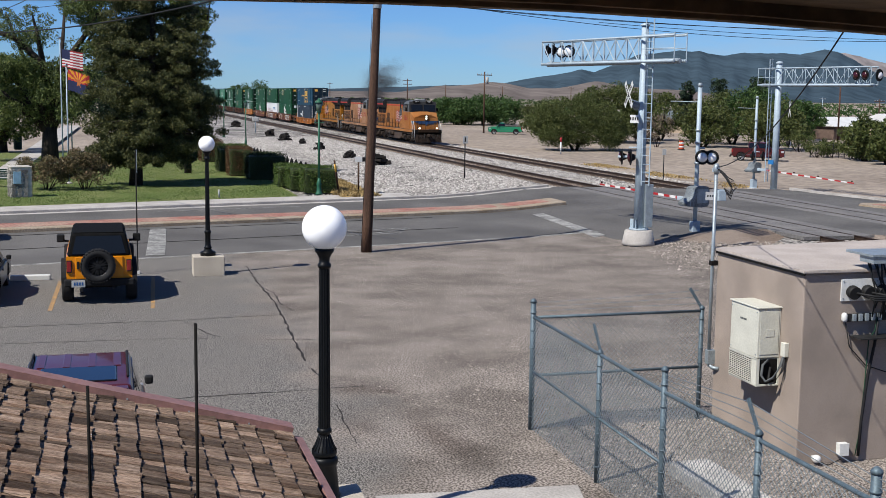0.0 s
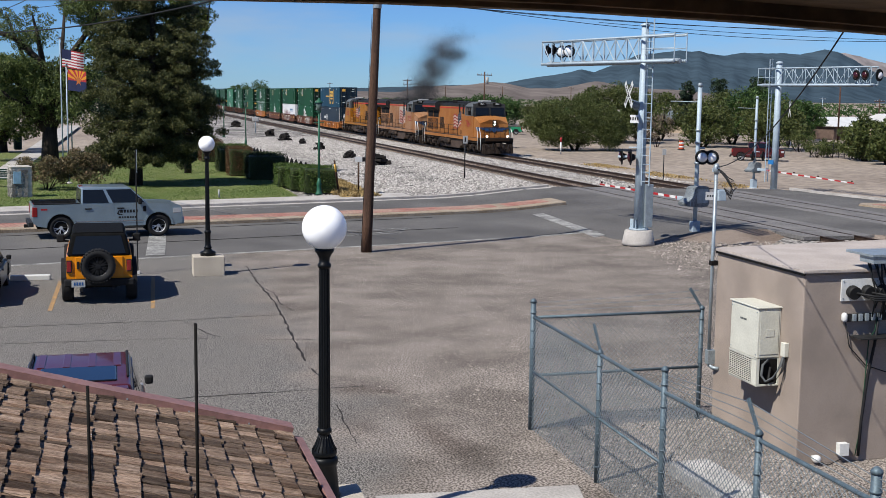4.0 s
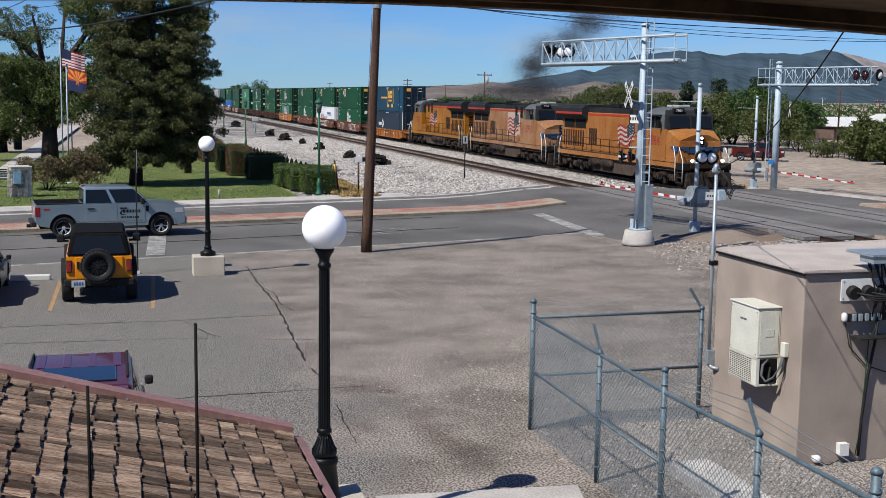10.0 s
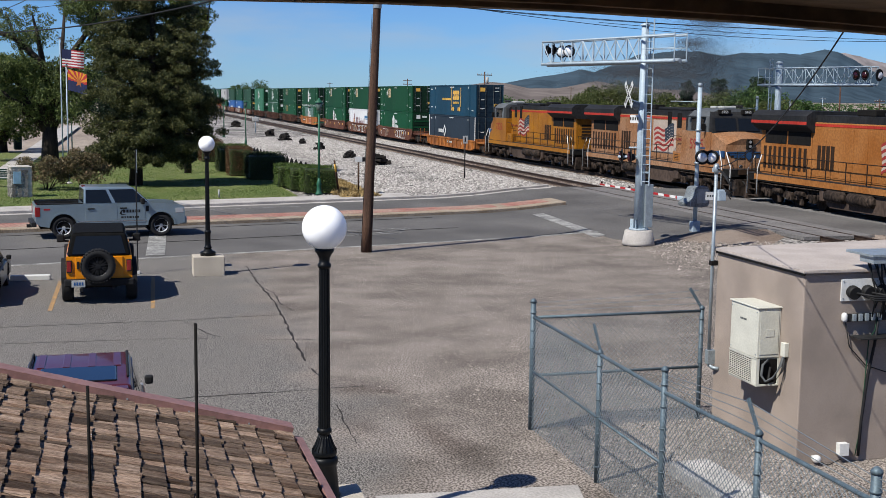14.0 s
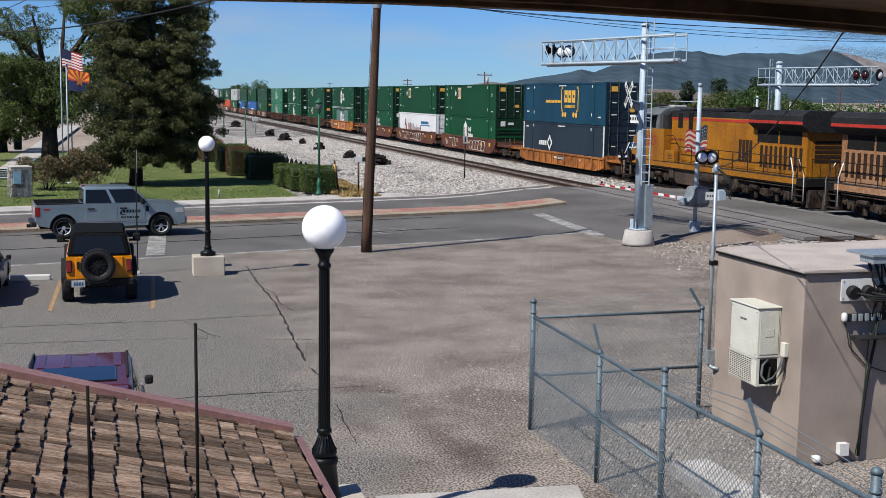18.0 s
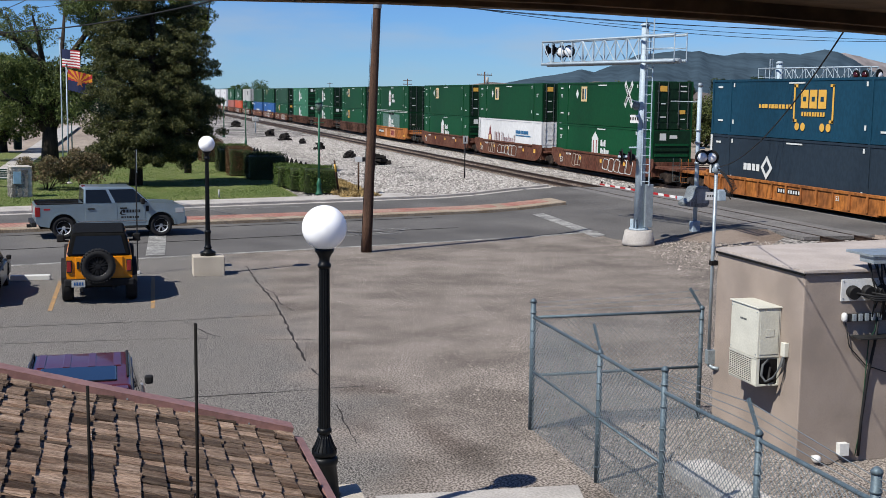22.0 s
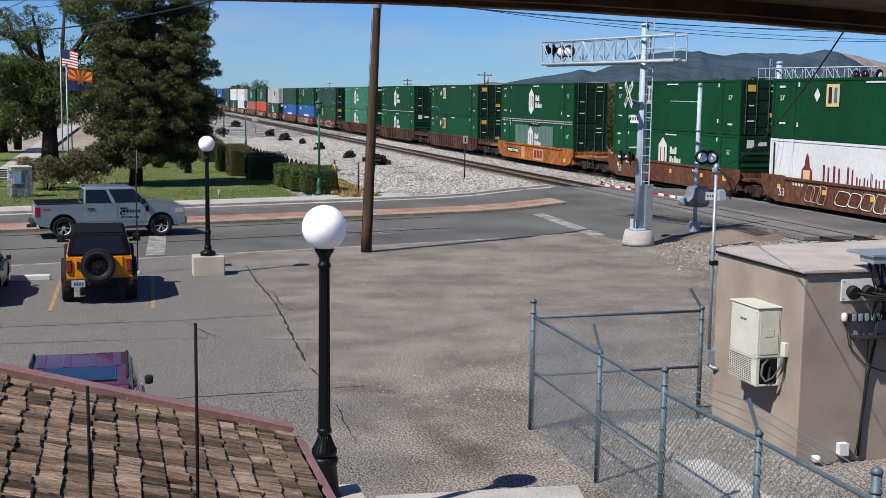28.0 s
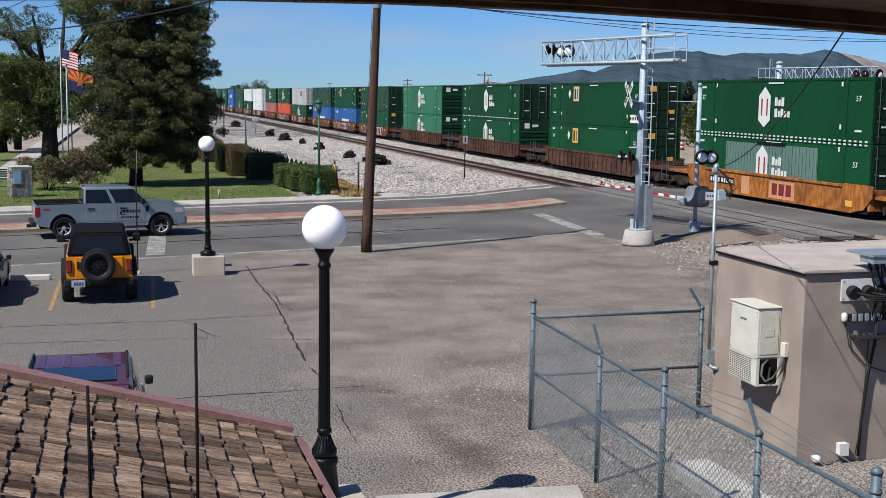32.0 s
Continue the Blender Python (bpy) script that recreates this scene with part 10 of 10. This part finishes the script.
def wagon_car(name, label, skin, m, length=4.6, width=1.84, height=1.72, sedan=False, rails=False):
    t = thing(name, label, "car", m)
    P = M[skin]
    h, hw = length / 2, width / 2
    ax, r = length * 0.295, 0.34
    belt = height * 0.56
    nose = [(h * 0.42, belt), (h * 0.86, belt * 0.86), (h * 0.98, belt * 0.66), (h, belt * 0.42), (h * 0.97, 0.26)]
    tailp = [(-h * 0.96, 0.28), (-h, belt * 0.5), (-h * 0.985, belt * 0.95), (-h * 0.9, belt)]
    out = tailp + nose + arch(ax, 0.40, 0.30) + arch(-ax, 0.40, 0.30)
    bm = prism(bmesh.new(), out, -hw, hw)
    bmesh.ops.bevel(bm, geom=[e for e in bm.edges if abs(e.verts[0].co.y) > hw - 0.01 and abs(e.verts[0].co.y - e.verts[1].co.y) < 0.01 and min(e.verts[0].co.z, e.verts[1].co.z) > belt * 0.6],
                    offset=0.06, segments=3, affect="EDGES")
    part("body", bm, P, t)
    lower = (-h * (0.62 if sedan else 0.93), h * 0.44, hw * 0.93, belt - 0.01)
    upper = (-h * (0.34 if sedan else 0.85), h * 0.06, hw * 0.74, height)
    part("cabin", skin_box(bmesh.new(), lower, upper), P, t)
    cabin_panes(t, lower, upper, [0.36, 0.66])
    for s in (-1, 1):
        part("mirror", newbox(h * (0.5 if rails else 0.34), h * (0.5 if rails else 0.34) + 0.14, min(s * hw, s * (hw + 0.13)), max(s * hw, s * (hw + 0.13)), belt, belt + 0.13, 0.03), M["blackmatte"], t)
        part("tail_lamp", newbox(-h * 1.003, -h * 0.93, min(s * hw * 0.66, s * hw * 1.004), max(s * hw * 0.66, s * hw * 1.004), belt * 0.66, belt * 0.96, 0.02), M["tail"], t)
        part("head_lamp", newbox(h * 0.86, h * 0.985, min(s * hw * 0.62, s * hw * 1.002), max(s * hw * 0.62, s * hw * 1.002), belt * 0.58, belt * 0.76, 0.02), M["headglass"], t)
        part("door_handle", newbox(-0.45, -0.25, min(s * hw, s * (hw + 0.03)), max(s * hw, s * (hw + 0.03)), belt * 0.84, belt * 0.89, 0.008), P, t)
        for cx in (ax, -ax):
            part("arch_lining", prism(bmesh.new(), arch(cx, 0.39, 0.29), min(s * 0.5, s * (hw - 0.02)), max(s * 0.5, s * (hw - 0.02))), M["lo_dark"], t)
            wheel(t, cx, s * (hw - 0.12), r, 0.22, M["rim"], 7)
        if rails:
            part("roof_rail", tube(bmesh.new(), [(-h * 0.66, s * hw * 0.70, height + 0.01), (-h * 0.62, s * hw * 0.70, height + 0.035), (0.0, s * hw * 0.70, height + 0.035), (0.08, s * hw * 0.70, height + 0.01)], 0.018, 8), M["blackmatte"], t)
    part("rear_bumper", newbox(-h * 1.02, -h * 0.95, -hw * 0.96, hw * 0.96, 0.26, belt * 0.44, 0.04), M["blackmatte"], t)
    part("underbody", newbox(-h * 0.9, h * 0.9, -hw * 0.8, hw * 0.8, 0.2, 0.30), M["lo_dark"], t)
    if rails:
        for k in range(4):
            part("roof_rib", newbox(-0.8, 0.05, -0.56 + 0.34 * k, -0.46 + 0.34 * k, height - 0.004, height + 0.012, 0.005), P, t)
        # glass panel added on the roof, standing for the rear window
        part("sunroof", newbox(-1.72, -0.86, -0.50, 0.50, height - 0.01, height + 0.02, 0.02), M["glass"], t, "dark glass panel standing for the rear window")
        part("spoiler", newbox(-h * 0.92, -h * 0.84, -hw * 0.7, hw * 0.7, height - 0.05, height - 0.01, 0.02), P, t)
        part("rear_wiper", tube(bmesh.new(), [(-h * 0.93, 0.1, belt + 0.12), (-h * 0.90, -0.42, belt + 0.2)], 0.015, 6), M["blackmatte"], t)
    return t


wagon_car("estate_car", "dark metallic red sport-utility car with roof rails", "p_red", pose(-17.75, -0.50, LOT + 0.014, 0, 0, 180), 4.6, 1.84, 1.73, rails=True)
wagon_car("saloon_car", "glossy black car parked in the next bay", "p_black", pose(-34.4, -3.85, LOT + 0.014, 0, 0, 180), 4.7, 1.86, 1.45, sedan=True)

# ---------------------------------------------------------------- exhaust smoke
def soot(name, color):
    """Fine specks of smoke, lit from both sides."""
    m = bpy.data.materials.new(name)
    m.use_nodes = True
    nt = m.node_tree
    nt.nodes.remove(nt.nodes["Principled BSDF"])
    d, t, a = nt.nodes.new("ShaderNodeBsdfDiffuse"), nt.nodes.new("ShaderNodeBsdfTranslucent"), nt.nodes.new("ShaderNodeMixShader")
    d.inputs[0].default_value = t.inputs[0].default_value = (*color, 1)
    a.inputs[0].default_value = 0.5
    nt.links.new(d.outputs[0], a.inputs[1])
    nt.links.new(t.outputs[0], a.inputs[2])
    nt.links.new(a.outputs[0], nt.nodes["Material Output"].inputs[0])
    return m


def specks(name, pts, size, material, seed):
    """One mesh of tiny three-cornered specks turned every way."""
    r = np.random.RandomState(seed)
    n = len(pts)
    u = r.normal(size=(n, 3))
    u /= np.linalg.norm(u, axis=1)[:, None]
    w = np.cross(u, r.normal(size=(n, 3)))
    w /= np.linalg.norm(w, axis=1)[:, None] + 1e-9
    k = size * r.uniform(0.5, 1.1, n)[:, None]
    v = np.empty((n, 3, 3))
    v[:, 0], v[:, 1], v[:, 2] = pts + u * k * 0.58, pts - u * k * 0.29 + w * k * 0.5, pts - u * k * 0.29 - w * k * 0.5
    me = bpy.data.meshes.new(name)
    me.vertices.add(n * 3)
    me.vertices.foreach_set("co", v.reshape(-1))
    me.loops.add(n * 3)
    me.loops.foreach_set("vertex_index", np.arange(n * 3))
    me.polygons.add(n)
    me.polygons.foreach_set("loop_start", np.arange(n) * 3)
    me.update(calc_edges=True)
    me.materials.append(material)
    return me


M["smoke"] = soot("soot", (0.085, 0.085, 0.088))
M["smoke2"] = soot("thin_soot", (0.12, 0.12, 0.122))
SMOKE = []


def smoke_puff(seed, sx, sz, count, material, label):
    """A soft cloud of flakes, thick in the middle and thinning outwards."""
    r = np.random.RandomState(seed)
    lobes = r.normal(size=(9, 3)) * np.array([sx * 0.6, sx * 0.45, sz * 0.6])
    pts = np.concatenate([lobes[k] + r.normal(size=(count // 9, 3)) * np.array([sx * 0.5, sx * 0.45, sz * 0.5]) * r.uniform(0.5, 1.3) for k in range(9)])
    return tagged(new("smoke_puff", specks("smoke_puff", pts, 0.034, material, seed)), label, "smoke", "exhaust smoke", "stuff")


# when each puff leaves the stack, its width and height, whether it is dark, its speed along the track and how fast it climbs
DARK, THIN = "dark grey diesel exhaust smoke", "thin grey drifting exhaust smoke"
for k, (te, sx, sz, dark, speed, climb) in enumerate((
        (-7.0, 1.5, 0.7, False, 6.9, 0.40), (-5.4, 1.5, 0.8, False, 7.1, 0.44), (-3.9, 1.6, 1.0, True, 7.4, 0.50), (-2.6, 1.6, 1.2, True, 7.5, 0.54), (-1.4, 1.6, 1.3, True, 7.6, 0.58), (-0.3, 1.6, 1.3, True, 7.6, 0.58),
        (0.8, 1.6, 1.2, True, 7.5, 0.56), (1.9, 1.6, 1.1, True, 7.3, 0.52), (3.0, 1.6, 1.0, True, 7.1, 0.46), (4.0, 1.6, 0.9, True, 7.0, 0.40), (5.0, 1.7, 0.8, False, 6.9, 0.34),
        (6.2, 1.8, 0.7, True, 6.9, 0.28), (7.6, 2.2, 0.6, False, 6.9, 0.22), (9.2, 2.4, 0.5, False, 6.9, 0.16), (2.4, 3.2, 0.40, True, 5.8, 0.05), (5.5, 3.4, 0.40, False, 6.0, 0.05))):
    SMOKE.append((smoke_puff(80 + k, sx, sz, 30600 if dark else 12600, M["smoke" if dark else "smoke2"], DARK if dark else THIN), te, speed, climb))
# ---------------------------------------------------------------- what moves
def motions():
    times = [i * 1.0 for i in range(33)]
    for ob, off, z, turn in MOVERS:
        walk(ob, [(t, pose(train_x(t) + off, TRACK_FAR, z, 0, 0, turn)) for t in times])
    for piece, k, seg, n, ph in FLAGS:
        # each strip hangs on the one before; the cloth ripples away from the pole
        rows = []
        for i in range(0, 129):
            t = i * 0.25
            x = y = z = 0.0
            for j in range(k + 1):
                a = math.radians(62) + 0.55 * math.sin(1.9 * t - 1.0 * j + ph) * (j + 1) / n + 0.25 * math.sin(3.3 * t + ph * 2)
                drop = 0.10 + 0.18 * (0.5 + 0.5 * math.sin(0.8 * t + ph))
                if j < k:
                    x, y, z = x + seg * math.cos(a), y + seg * math.sin(a), z - seg * drop
            rows.append((t, pose(x, y, z, 0, 0, math.degrees(a))))
        walk(piece, rows)
    for puff, te, speed, climb in SMOKE:
        # each puff rides inside the second locomotive, leaves its stack, rises and blows ahead of it
        rows = []
        for i in range(65):
            t = 0.5 * i
            age = max(0.0, t - te)
            x = train_x(t) + 33.6 if t < te else train_x(te) + 33.6 + speed * age + 0.03 * age * age
            z = 1.5 if t < te - 0.5 else 1.5 + 3.2 * smooth01(te - 0.5, te + 1.4, t) + climb * age + 0.012 * age * age
            rows.append((t, pose(x, TRACK_FAR + 2.5 - 1.4 * smooth01(te, te + 2.0, t), z, 0, 0, 2.0 * age)))
        walk(puff, rows)
    # the pickup rolls up to the queue and stops
    went = [(0.0, -7.25), (0.4, -6.05), (0.8, -4.93), (1.2, -3.96), (1.6, -3.12), (2.0, -2.30), (2.4, -1.56), (2.8, -0.98), (3.2, -0.54), (3.5, -0.30), (4.2, -0.06), (5.0, 0.0), (32.0, 0.0)]
    head = math.radians(97)
    walk(PICKUP, [(t, pose(PICKUP_AT[0] + d * math.cos(head), PICKUP_AT[1] + d * math.sin(head), PICKUP_AT[2], 0, 0, 97)) for t, d in went])
    fine = []
    for (t0, d0), (t1, d1) in zip(went, went[1:]):
        n = 1 if d1 - d0 < 0.4 else 3
        fine += [(t0 + (t1 - t0) * i / n, d0 + (d1 - d0) * i / n) for i in range(n)]
    fine.append(went[-1])
    for tyre, x, y, r in WHEELS:
        walk(tyre, [(t, pose(x, y, r) @ Matrix.Rotation(d / r, 4, "Y")) for t, d in fine])


motions()
